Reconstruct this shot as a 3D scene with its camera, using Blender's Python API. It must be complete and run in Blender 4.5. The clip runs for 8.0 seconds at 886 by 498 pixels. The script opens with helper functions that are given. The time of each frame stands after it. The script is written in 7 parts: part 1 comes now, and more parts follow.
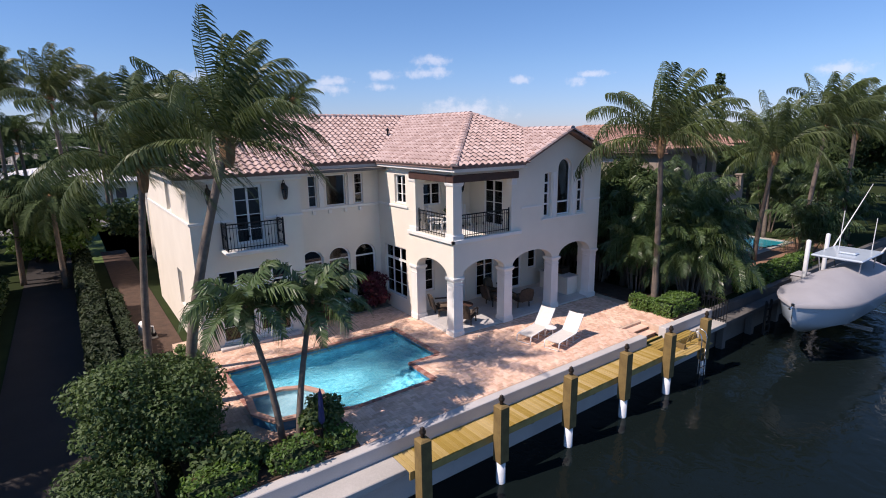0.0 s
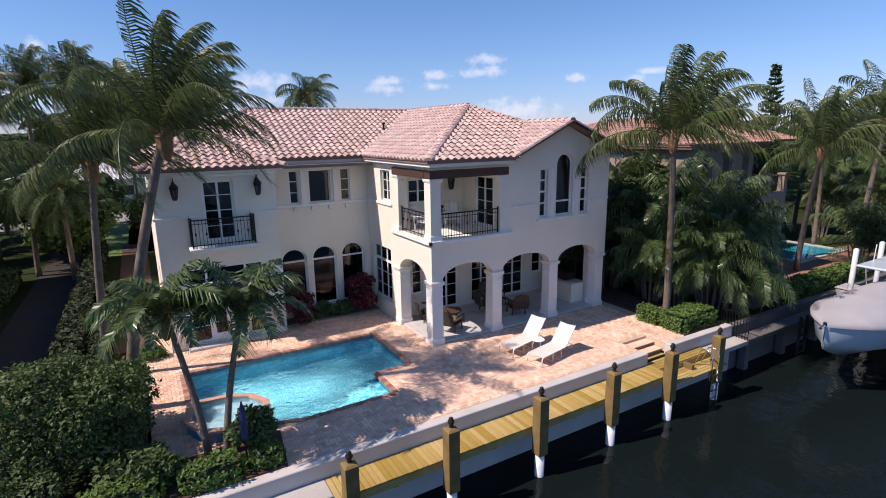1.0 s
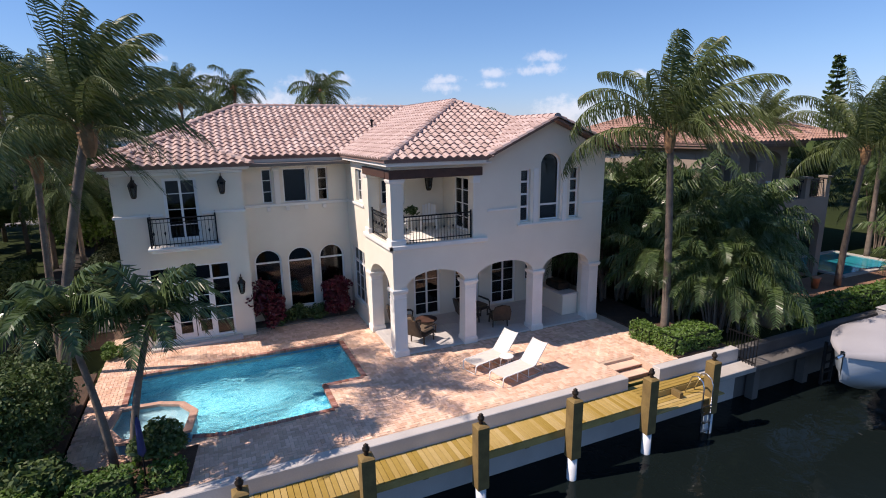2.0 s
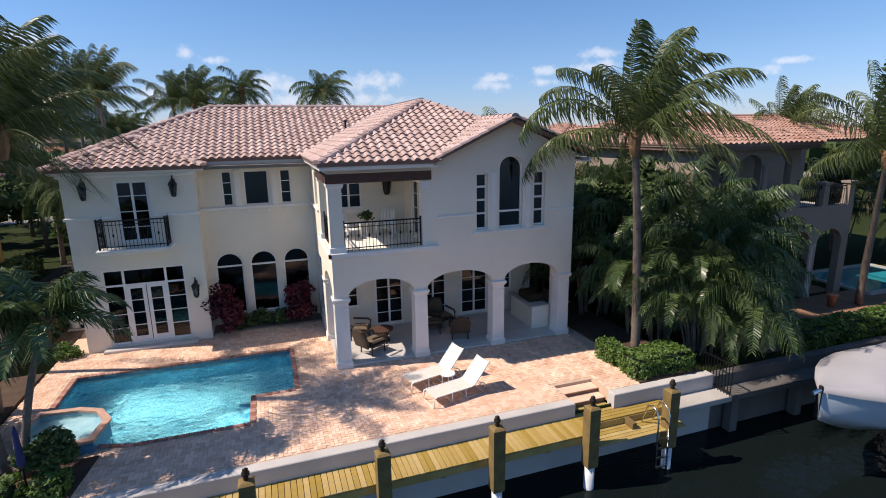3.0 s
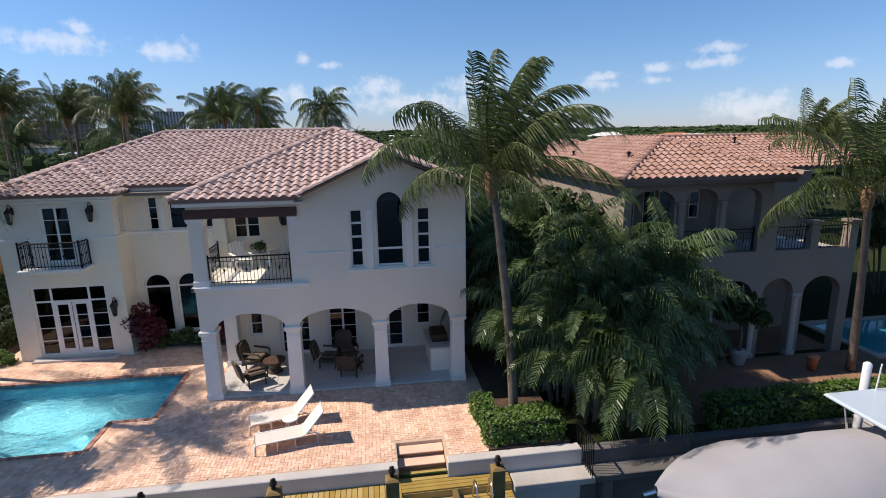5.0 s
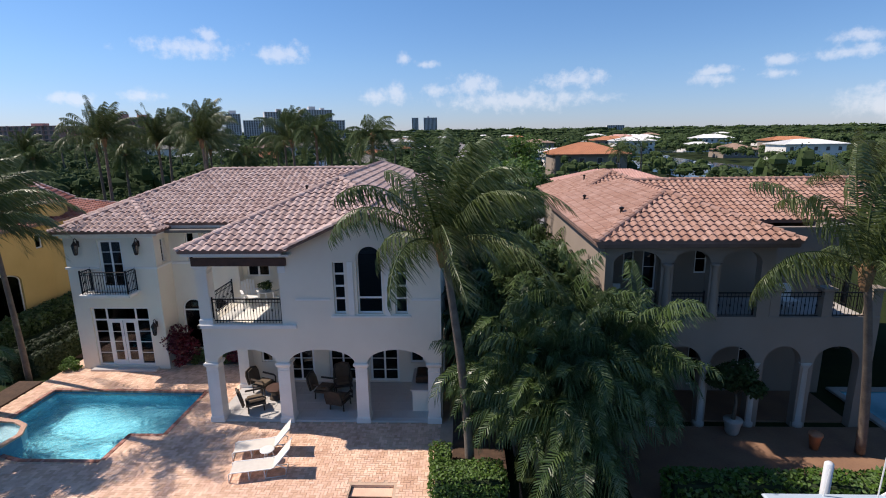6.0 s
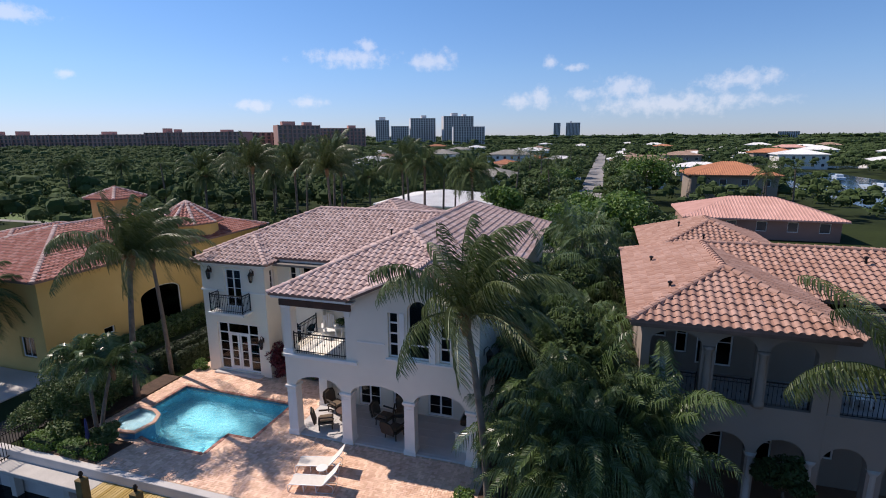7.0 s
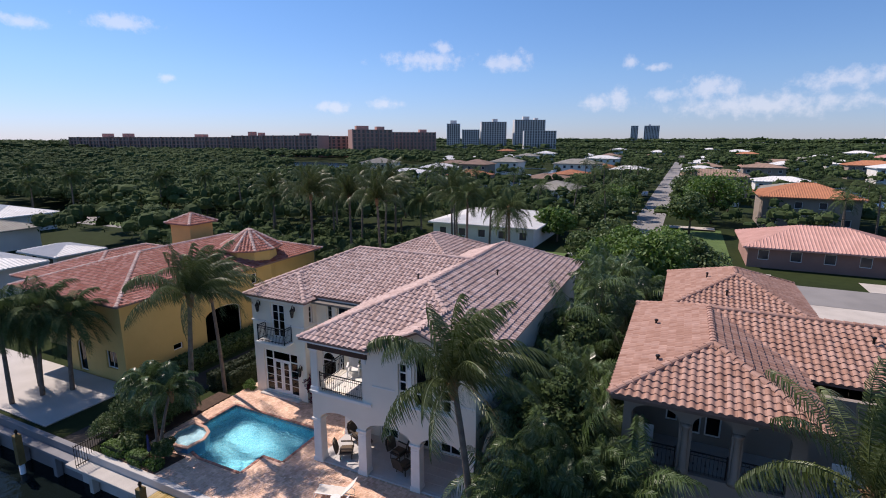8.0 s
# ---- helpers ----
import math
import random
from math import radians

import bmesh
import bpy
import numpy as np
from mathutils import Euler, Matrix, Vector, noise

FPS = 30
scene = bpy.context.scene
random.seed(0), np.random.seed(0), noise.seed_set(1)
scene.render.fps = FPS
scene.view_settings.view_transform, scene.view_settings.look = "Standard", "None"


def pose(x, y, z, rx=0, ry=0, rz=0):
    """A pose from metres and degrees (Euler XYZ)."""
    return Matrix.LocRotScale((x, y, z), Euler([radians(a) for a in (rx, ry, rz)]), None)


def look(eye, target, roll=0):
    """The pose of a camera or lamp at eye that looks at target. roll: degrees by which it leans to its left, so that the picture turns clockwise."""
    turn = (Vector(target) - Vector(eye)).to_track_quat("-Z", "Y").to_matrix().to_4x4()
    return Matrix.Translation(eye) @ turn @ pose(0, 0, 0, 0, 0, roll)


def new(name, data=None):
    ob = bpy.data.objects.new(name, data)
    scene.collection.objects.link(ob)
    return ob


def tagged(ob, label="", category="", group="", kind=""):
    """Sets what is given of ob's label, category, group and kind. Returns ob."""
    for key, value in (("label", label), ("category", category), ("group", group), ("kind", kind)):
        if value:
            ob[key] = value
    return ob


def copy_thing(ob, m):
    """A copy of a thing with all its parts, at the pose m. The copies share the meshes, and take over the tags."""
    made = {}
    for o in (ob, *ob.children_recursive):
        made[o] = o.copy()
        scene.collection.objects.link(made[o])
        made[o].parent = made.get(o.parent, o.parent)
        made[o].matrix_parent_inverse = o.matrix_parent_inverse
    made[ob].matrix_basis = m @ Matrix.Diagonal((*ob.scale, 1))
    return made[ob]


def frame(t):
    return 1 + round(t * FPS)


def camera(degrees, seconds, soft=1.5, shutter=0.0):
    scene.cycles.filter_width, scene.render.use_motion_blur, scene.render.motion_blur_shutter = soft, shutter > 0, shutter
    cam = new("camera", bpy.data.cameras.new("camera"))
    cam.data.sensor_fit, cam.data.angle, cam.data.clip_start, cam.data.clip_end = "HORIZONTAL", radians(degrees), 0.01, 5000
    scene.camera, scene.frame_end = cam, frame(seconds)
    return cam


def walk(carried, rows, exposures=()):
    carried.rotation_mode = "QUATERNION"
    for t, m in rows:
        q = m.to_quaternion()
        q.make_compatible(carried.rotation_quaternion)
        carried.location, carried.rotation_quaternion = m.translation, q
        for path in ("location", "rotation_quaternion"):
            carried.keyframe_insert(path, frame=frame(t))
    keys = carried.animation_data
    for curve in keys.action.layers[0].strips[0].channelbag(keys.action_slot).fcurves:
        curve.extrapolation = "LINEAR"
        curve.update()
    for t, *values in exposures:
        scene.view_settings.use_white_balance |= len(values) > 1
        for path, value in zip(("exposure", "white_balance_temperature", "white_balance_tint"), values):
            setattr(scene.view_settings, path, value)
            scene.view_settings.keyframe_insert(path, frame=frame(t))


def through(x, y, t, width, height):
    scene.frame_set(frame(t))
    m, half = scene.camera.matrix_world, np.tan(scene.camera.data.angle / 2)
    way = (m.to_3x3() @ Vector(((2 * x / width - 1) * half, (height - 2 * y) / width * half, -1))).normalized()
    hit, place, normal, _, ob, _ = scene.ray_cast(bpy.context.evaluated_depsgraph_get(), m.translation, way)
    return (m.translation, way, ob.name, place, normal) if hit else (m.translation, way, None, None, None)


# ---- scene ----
cam = camera(81.3, 8.0, soft=1.0)
METRES, EYE, TILT, LEAN, TURN = 31.0, 8.085, 0.0, 0.0, -36.1
ROWS = [
    (0.0, 0.0, 0.0, 0.0, -0.17, -12.67, 0.74),
    (0.5, 0.0415, 0.0262, -0.004, 2.7, -12.71, 0.74),
    (1.0, 0.0848, 0.0534, -0.0092, 5.54, -12.69, 0.78),
    (2.5, 0.2267, 0.1418, -0.0121, 14.42, -12.84, 0.8),
    (3.0, 0.2763, 0.1718, -0.0102, 16.98, -12.85, 0.86),
    (3.5, 0.3254, 0.202, -0.0065, 19.83, -12.79, 0.85),
    (4.0, 0.3753, 0.2336, -0.0033, 22.68, -12.67, 0.89),
    (4.5, 0.4282, 0.2663, 0.0023, 25.5, -12.56, 0.91),
    (6.0, 0.602, 0.356, 0.0871, 38.14, -12.68, 0.78),
    (6.5, 0.6565, 0.3787, 0.1265, 47.84, -12.31, 0.57),
    (7.0, 0.7079, 0.4025, 0.1674, 53.37, -12.08, 0.33),
    (7.5, 0.7552, 0.4216, 0.2114, 56.95, -11.98, 0.14),
    (8.0, 0.7961, 0.4458, 0.2654, 61.19, -11.91, -0.1),
]
walk(cam, [(t, pose(-11.89, -15.61, EYE, TILT, LEAN, TURN) @ pose(METRES * x, METRES * y, METRES * z, 90 + pitch, roll, yaw)) for t, x, y, z, yaw, pitch, roll in ROWS],
     [(0.0, -0.02, 6550, 19.0), (1.0, 0.06, 6680, 20.0), (2.5, 0.09, 6880, 16.0), (4.0, 0.07, 6900, 12.0), (4.5, 0.05, 6880, 12.0), (6.0, -0.04, 6650, 13.0), (8.0, -0.10, 6600, 18.0)])

# ---- world, sun ----
SUN = Vector((-0.86, 0.17, 1.0)).normalized()
sun_data = bpy.data.lights.new("sun", "SUN")
sun_data.energy, sun_data.angle, sun_data.color = 5.6, radians(0.53), (1.0, 0.905, 0.80)
sun = new("sun", sun_data)
sun.matrix_world = look(SUN * 60, (0, 0, 0))

world = bpy.data.worlds.new("sky")
scene.world = world
world.use_nodes = True
wn, wl = world.node_tree.nodes, world.node_tree.links
wn.clear()
sky = wn.new("ShaderNodeTexSky")
sky.sky_type, sky.sun_disc = "NISHITA", False
sky.sun_elevation, sky.sun_rotation = math.asin(SUN.z), math.atan2(SUN.x, SUN.y)
sky.air_density, sky.dust_density, sky.ozone_density = 1.0, 0.1, 1.5
coord = wn.new("ShaderNodeTexCoord")
sep = wn.new("ShaderNodeSeparateXYZ")
wl.new(coord.outputs["Generated"], sep.inputs[0])
azim = wn.new("ShaderNodeMath")
azim.operation = "ARCTAN2"
wl.new(sep.outputs["X"], azim.inputs[0])
wl.new(sep.outputs["Y"], azim.inputs[1])
high = wn.new("ShaderNodeMath")
high.operation = "ARCSINE"
wl.new(sep.outputs["Z"], high.inputs[0])
flat = wn.new("ShaderNodeCombineXYZ")
wl.new(azim.outputs[0], flat.inputs[0])
wl.new(high.outputs[0], flat.inputs[1])
puffs = wn.new("ShaderNodeTexNoise")
puffs.inputs["Scale"].default_value, puffs.inputs["Detail"].default_value, puffs.inputs["Roughness"].default_value = 42.0, 6.0, 0.62
wl.new(flat.outputs[0], puffs.inputs[0])
# fair-weather clouds: bearing, height, half width, half height, all in radians
CLOUDS = [
    (-0.472, 0.145, 0.088, 0.018),
    (-0.438, 0.167, 0.023, 0.012),
    (-0.321, 0.144, 0.050, 0.021),
    (-0.107, 0.135, 0.013, 0.014),
    (-0.064, 0.124, 0.025, 0.008),
    (0.023, 0.089, 0.050, 0.023),
    (-0.045, 0.080, 0.031, 0.014),
    (-0.118, 0.078, 0.025, 0.023),
    (-0.159, 0.070, 0.031, 0.016),
    (0.209, 0.094, 0.069, 0.018),
    (0.428, 0.082, 0.038, 0.011),
    (0.516, 0.086, 0.031, 0.008),
    (0.607, 0.111, 0.050, 0.012),
    (0.668, 0.041, 0.094, 0.027),
    (0.102, 0.061, 0.164, 0.021),
    (-1.092, 0.168, 0.038, 0.011),
    (-0.966, 0.181, 0.057, 0.015),
    (-0.909, 0.102, 0.019, 0.008),
    (-0.547, 0.068, 0.031, 0.014),
    (-0.640, 0.061, 0.038, 0.012),
    (0.615, 0.132, 0.038, 0.012),
    (0.434, 0.096, 0.038, 0.011),
    (0.526, 0.105, 0.031, 0.010),
    (0.876, 0.089, 0.025, 0.010),
    (0.905, 0.100, 0.031, 0.007),
    (0.775, 0.096, 0.025, 0.010),
    (0.029, 0.097, 0.031, 0.016),
    (1.267, 0.088, 0.038, 0.011),
]
mass = None
for bearing, rise, half_w, half_h in CLOUDS:
    off = wn.new("ShaderNodeVectorMath")
    off.operation = "SUBTRACT"
    off.inputs[1].default_value = (bearing, rise - half_h * 0.2, 0)
    wl.new(flat.outputs[0], off.inputs[0])
    shrink = wn.new("ShaderNodeVectorMath")
    shrink.operation = "DIVIDE"
    shrink.inputs[1].default_value = (half_w, half_h, 1)
    wl.new(off.outputs[0], shrink.inputs[0])
    far = wn.new("ShaderNodeVectorMath")
    far.operation = "LENGTH"
    wl.new(shrink.outputs[0], far.inputs[0])
    if mass is None:
        mass = far.outputs["Value"]
    else:
        less = wn.new("ShaderNodeMath")
        less.operation = "MINIMUM"
        wl.new(mass, less.inputs[0])
        wl.new(far.outputs["Value"], less.inputs[1])
        mass = less.outputs[0]
ragged = wn.new("ShaderNodeMath")
ragged.operation = "MULTIPLY_ADD"
ragged.inputs[1].default_value = 2.6
wl.new(puffs.outputs[0], ragged.inputs[0])
wl.new(mass, ragged.inputs[2])
cover = wn.new("ShaderNodeMapRange")
cover.interpolation_type = "SMOOTHSTEP"
cover.inputs[1].default_value, cover.inputs[2].default_value = 2.4, 1.35
cover.inputs[3].default_value, cover.inputs[4].default_value = 0.0, 0.44
wl.new(ragged.outputs[0], cover.inputs[0])
shade = wn.new("ShaderNodeValToRGB")
shade.color_ramp.elements[0].position, shade.color_ramp.elements[0].color = 0.0, (0.60, 0.73, 1.21, 1)
low_sky = shade.color_ramp.elements.new(0.12)
low_sky.color = (0.645, 0.87, 1.21, 1)
shade.color_ramp.elements[2].position, shade.color_ramp.elements[2].color = 0.35, (0.60, 0.965, 1.29, 1)
wl.new(sep.outputs["Z"], shade.inputs[0])
tint = wn.new("ShaderNodeMixRGB")
tint.blend_type = "MULTIPLY"
tint.inputs["Fac"].default_value = 1.0
wl.new(shade.outputs[0], tint.inputs["Color2"])
wl.new(sky.outputs[0], tint.inputs["Color1"])
cloudy = wn.new("ShaderNodeMixRGB")
cloudy.inputs["Color2"].default_value = (9.2, 9.3, 9.8, 1)
wl.new(cover.outputs[0], cloudy.inputs["Fac"])
wl.new(tint.outputs[0], cloudy.inputs["Color1"])
back = wn.new("ShaderNodeBackground")
back.inputs["Strength"].default_value = 0.108
wl.new(cloudy.outputs[0], back.inputs[0])
wo = wn.new("ShaderNodeOutputWorld")
wl.new(back.outputs[0], wo.inputs[0])

# ---- materials ----


def surface(name, col, col2=None, rough=0.7, metal=0.0, scale=2.0, fine=40.0, bump=0.15, spec=0.5, by="", spread=0.35, dist=0.01):
    """A node material: two colours mixed by coarse and fine noise, fine relief; by: 'object' or 'island' varies it piece by piece."""
    m = bpy.data.materials.new(name)
    m.use_nodes = True
    n, l = m.node_tree.nodes, m.node_tree.links
    b = n["Principled BSDF"]
    col2 = col2 or tuple(c * 0.72 for c in col)
    tc = n.new("ShaderNodeTexCoord")
    n1 = n.new("ShaderNodeTexNoise")
    n1.inputs["Scale"].default_value, n1.inputs["Detail"].default_value = scale, 5.0
    n2 = n.new("ShaderNodeTexNoise")
    n2.inputs["Scale"].default_value, n2.inputs["Detail"].default_value = fine, 4.0
    l.new(tc.outputs["Object"], n1.inputs[0])
    l.new(tc.outputs["Object"], n2.inputs[0])
    add = n.new("ShaderNodeMath")
    add.operation = "ADD"
    half = n.new("ShaderNodeMath")
    half.operation = "MULTIPLY"
    half.inputs[1].default_value = 0.5
    l.new(n2.outputs[0], half.inputs[0])
    l.new(n1.outputs[0], add.inputs[0])
    l.new(half.outputs[0], add.inputs[1])
    ramp = n.new("ShaderNodeMapRange")
    ramp.inputs[1].default_value, ramp.inputs[2].default_value = 0.5, 1.0
    l.new(add.outputs[0], ramp.inputs[0])
    mix = n.new("ShaderNodeMixRGB")
    mix.inputs["Color1"].default_value, mix.inputs["Color2"].default_value = (*col2, 1), (*col, 1)
    l.new(ramp.outputs[0], mix.inputs["Fac"])
    out = mix.outputs[0]
    if by:
        info = n.new("ShaderNodeObjectInfo" if by == "object" else "ShaderNodeNewGeometry")
        rnd = info.outputs["Random" if by == "object" else "Random Per Island"]
        gain = n.new("ShaderNodeMapRange")
        gain.inputs[3].default_value, gain.inputs[4].default_value = 1 - spread, 1 + spread
        l.new(rnd, gain.inputs[0])
        hue = n.new("ShaderNodeHueSaturation")
        l.new(gain.outputs[0], hue.inputs["Value"])
        sat = n.new("ShaderNodeMapRange")
        sat.inputs[3].default_value, sat.inputs[4].default_value = 1 + spread * 0.5, 1 - spread * 0.7
        l.new(rnd, sat.inputs[0])
        l.new(sat.outputs[0], hue.inputs["Saturation"])
        l.new(out, hue.inputs["Color"])
        out = hue.outputs[0]
    l.new(out, b.inputs["Base Color"])
    b.inputs["Roughness"].default_value, b.inputs["Metallic"].default_value = rough, metal
    b.inputs["Specular IOR Level"].default_value = spec
    if bump:
        bp = n.new("ShaderNodeBump")
        bp.inputs["Strength"].default_value, bp.inputs["Distance"].default_value = bump, dist
        l.new(n2.outputs[0], bp.inputs["Height"])
        l.new(bp.outputs[0], b.inputs["Normal"])
    return m


def glass(name, tone=(0.75, 0.8, 0.85)):
    m = bpy.data.materials.new(name)
    m.use_nodes = True
    n, l = m.node_tree.nodes, m.node_tree.links
    n.clear()
    o, mix, fr = n.new("ShaderNodeOutputMaterial"), n.new("ShaderNodeMixShader"), n.new("ShaderNodeFresnel")
    tr, gl = n.new("ShaderNodeBsdfTransparent"), n.new("ShaderNodeBsdfGlossy")
    tr.inputs[0].default_value, gl.inputs["Roughness"].default_value = (*tone, 1), 0.03
    fr.inputs["IOR"].default_value = 1.5
    l.new(fr.outputs[0], mix.inputs[0])
    l.new(tr.outputs[0], mix.inputs[1])
    l.new(gl.outputs[0], mix.inputs[2])
    l.new(mix.outputs[0], o.inputs[0])
    return m


def leafy(name, col, col2, scale=0.6, rough=0.45, spread=0.35, through=0.25):
    """Leaves: colour by piece, a soft gloss and some light let through."""
    m = surface(name, col, col2, rough=rough, scale=scale, fine=9.0, bump=0, by="island", spread=spread, spec=0.3)
    n, l = m.node_tree.nodes, m.node_tree.links
    b = n["Principled BSDF"]
    t = n.new("ShaderNodeBsdfTranslucent")
    mix = n.new("ShaderNodeMixShader")
    mix.inputs[0].default_value = through
    src = b.inputs["Base Color"].links[0].from_socket
    l.new(src, t.inputs[0])
    l.new(b.outputs[0], mix.inputs[1])
    l.new(t.outputs[0], mix.inputs[2])
    l.new(mix.outputs[0], n["Material Output"].inputs[0])
    return m


def water_mat(name, tone, rough, wave, height, clear=0.0):
    m = bpy.data.materials.new(name)
    m.use_nodes = True
    n, l = m.node_tree.nodes, m.node_tree.links
    b = n["Principled BSDF"]
    b.inputs["Base Color"].default_value, b.inputs["Roughness"].default_value = (*tone, 1), rough
    b.inputs["IOR"].default_value, b.inputs["Transmission Weight"].default_value = 1.33, clear
    b.inputs["Specular IOR Level"].default_value = 0.5 if clear else 0.2
    tc, n1, n2 = n.new("ShaderNodeTexCoord"), n.new("ShaderNodeTexNoise"), n.new("ShaderNodeTexNoise")
    n1.inputs["Scale"].default_value, n1.inputs["Detail"].default_value, n1.inputs["Distortion"].default_value = wave, 3.0, 0.6
    n2.inputs["Scale"].default_value, n2.inputs["Detail"].default_value = wave * 0.22, 2.0
    l.new(tc.outputs["Object"], n1.inputs[0])
    l.new(tc.outputs["Object"], n2.inputs[0])
    add = n.new("ShaderNodeMath")
    add.operation = "ADD"
    l.new(n1.outputs[0], add.inputs[0])
    l.new(n2.outputs[0], add.inputs[1])
    bp = n.new("ShaderNodeBump")
    bp.inputs["Strength"].default_value, bp.inputs["Distance"].default_value = 1.0, height
    l.new(add.outputs[0], bp.inputs["Height"])
    l.new(bp.outputs[0], b.inputs["Normal"])
    return m


STUCCO = surface("cream_stucco", (0.83, 0.765, 0.645), (0.75, 0.685, 0.57), rough=0.85, scale=0.7, fine=60, bump=0.25)
TRIM = surface("white_trim", (0.84, 0.81, 0.75), (0.76, 0.73, 0.67), rough=0.7, scale=2, fine=50, bump=0.15)
FRAME = surface("white_frame_paint", (0.82, 0.81, 0.78), (0.76, 0.75, 0.72), rough=0.4, scale=3, bump=0.03)
GLASS = glass("window_glass", (0.35, 0.38, 0.42))
# dim brown carries the shade of the unlit rooms behind the panes
ROOM = surface("shade_toned_interior", (0.22, 0.19, 0.16), rough=0.9, scale=1, bump=0.05)
TILE = surface("blended_clay_tile", (0.56, 0.415, 0.37), (0.455, 0.325, 0.285), rough=0.85, scale=3, fine=30, bump=0.3, by="island", spread=0.16, spec=0.25)
TILE_OB = surface("blended_clay_tile_piece", (0.56, 0.415, 0.37), (0.455, 0.325, 0.285), rough=0.85, scale=3, fine=30, bump=0.3, by="object", spread=0.16, spec=0.25)
TILE_ORANGE = surface("orange_clay_tile", (0.43, 0.26, 0.20), (0.33, 0.19, 0.145), rough=0.85, scale=3, fine=30, bump=0.3, by="island", spread=0.13, spec=0.25)
TILE_RED = surface("red_clay_tile", (0.40, 0.14, 0.10), (0.31, 0.10, 0.072), rough=0.75, scale=3, fine=30, bump=0.3, by="island", spread=0.22)
DECK = surface("roof_mortar_and_hollow_shade", (0.30, 0.19, 0.16), (0.20, 0.13, 0.11), rough=0.9, scale=2)
FASCIA = surface("dark_fascia", (0.20, 0.13, 0.10), (0.13, 0.08, 0.06), rough=0.6, scale=3)
WOOD_DARK = surface("dark_beam_wood", (0.085, 0.04, 0.028), (0.05, 0.024, 0.018), rough=0.6, scale=4, fine=50)
IRON = surface("black_iron", (0.02, 0.02, 0.022), (0.012, 0.012, 0.013), rough=0.45, metal=0.6, scale=6)
BRONZE = surface("aged_bronze", (0.07, 0.05, 0.035), (0.03, 0.024, 0.02), rough=0.5, metal=0.7, scale=9)
PAVER = surface("clay_paver", (0.86, 0.60, 0.43), (0.64, 0.39, 0.28), rough=0.85, scale=1.3, fine=30, bump=0.3, by="island", spread=0.15)
PAVER_OB = surface("clay_paver_piece", (0.86, 0.60, 0.43), (0.64, 0.39, 0.28), rough=0.85, scale=1.3, fine=30, bump=0.3, by="object", spread=0.15)
COPING = surface("red_coping_brick", (0.46, 0.22, 0.16), (0.30, 0.13, 0.10), rough=0.8, scale=4, by="island", spread=0.25)
SPA_STONE = surface("spa_coping_stone", (0.58, 0.36, 0.27), (0.40, 0.235, 0.175), rough=0.8, scale=5, fine=25)
SAND = surface("paver_bed_sand", (0.62, 0.45, 0.33), (0.48, 0.34, 0.245), rough=0.95, scale=3)
LOGGIA = surface("loggia_limestone", (0.60, 0.57, 0.54), (0.50, 0.475, 0.45), rough=0.45, scale=1.5, by="island", spread=0.06)
# white paint greyed to carry the shade on the seawall's front face
SEAWALL_PAINT = surface("shade_toned_seawall_paint", (0.56, 0.53, 0.50), (0.44, 0.415, 0.39), rough=0.85, scale=0.9, fine=25, bump=0.3)
# dark grey holds both the staining and the shade on the east seawall
DARK_CONCRETE = surface("stained_shaded_concrete", (0.15, 0.14, 0.13), (0.085, 0.08, 0.075), rough=0.9, scale=0.8, fine=25, bump=0.3)
CONCRETE = surface("seawall_concrete", (0.50, 0.465, 0.42), (0.35, 0.325, 0.29), rough=0.85, scale=0.8, fine=25, bump=0.3)
PLANK = surface("dock_plank", (0.46, 0.32, 0.095), (0.31, 0.205, 0.05), rough=0.75, scale=2.2, fine=35, bump=0.3, by="island", spread=0.2)
PILE = surface("pile_wood", (0.22, 0.15, 0.05), (0.13, 0.085, 0.03), rough=0.85, scale=4, fine=30, bump=0.4)
SLEEVE = surface("white_pile_sleeve", (0.72, 0.74, 0.76), (0.55, 0.57, 0.58), rough=0.5, scale=3)
STEEL = surface("polished_steel", (0.75, 0.75, 0.76), (0.62, 0.62, 0.63), rough=0.22, metal=1.0, scale=4)
# the strong light-dark mottle paints the caustic ripple light on the pool floor
POOL = surface("pool_plaster_with_caustics", (0.34, 0.82, 0.90), (0.015, 0.30, 0.46), rough=0.6, scale=3.4, fine=8, bump=0.1)
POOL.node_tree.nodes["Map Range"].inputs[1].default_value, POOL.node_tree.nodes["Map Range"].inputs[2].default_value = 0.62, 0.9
SPA_PLASTER = surface("spa_plaster", (0.34, 0.50, 0.55), (0.14, 0.30, 0.38), rough=0.6, scale=6, fine=16, bump=0.1)
POOL_BAND = surface("pool_band_tile", (0.05, 0.22, 0.36), (0.03, 0.15, 0.28), rough=0.3, scale=5)
POOL_WATER = water_mat("pool_water", (0.72, 0.93, 0.97), 0.015, 5.0, 0.16, 1.0)
SPA_WATER = water_mat("spa_water", (0.80, 0.93, 0.97), 0.03, 12.0, 0.07, 1.0)
CANAL = water_mat("canal_water", (0.006, 0.010, 0.010), 0.06, 1.5, 0.03)
CANAL_FAR = water_mat("blue_canal_water", (0.02, 0.045, 0.08), 0.08, 0.6, 0.10)
GRASS = surface("lawn_grass", (0.10, 0.16, 0.035), (0.055, 0.10, 0.02), rough=0.9, scale=0.5, fine=30, bump=0.5, dist=0.03)
EARTH = surface("ground_mix", (0.036, 0.05, 0.018), (0.02, 0.028, 0.012), rough=0.95, spec=0.05, scale=0.08, fine=1.5, bump=0.4, dist=0.05)
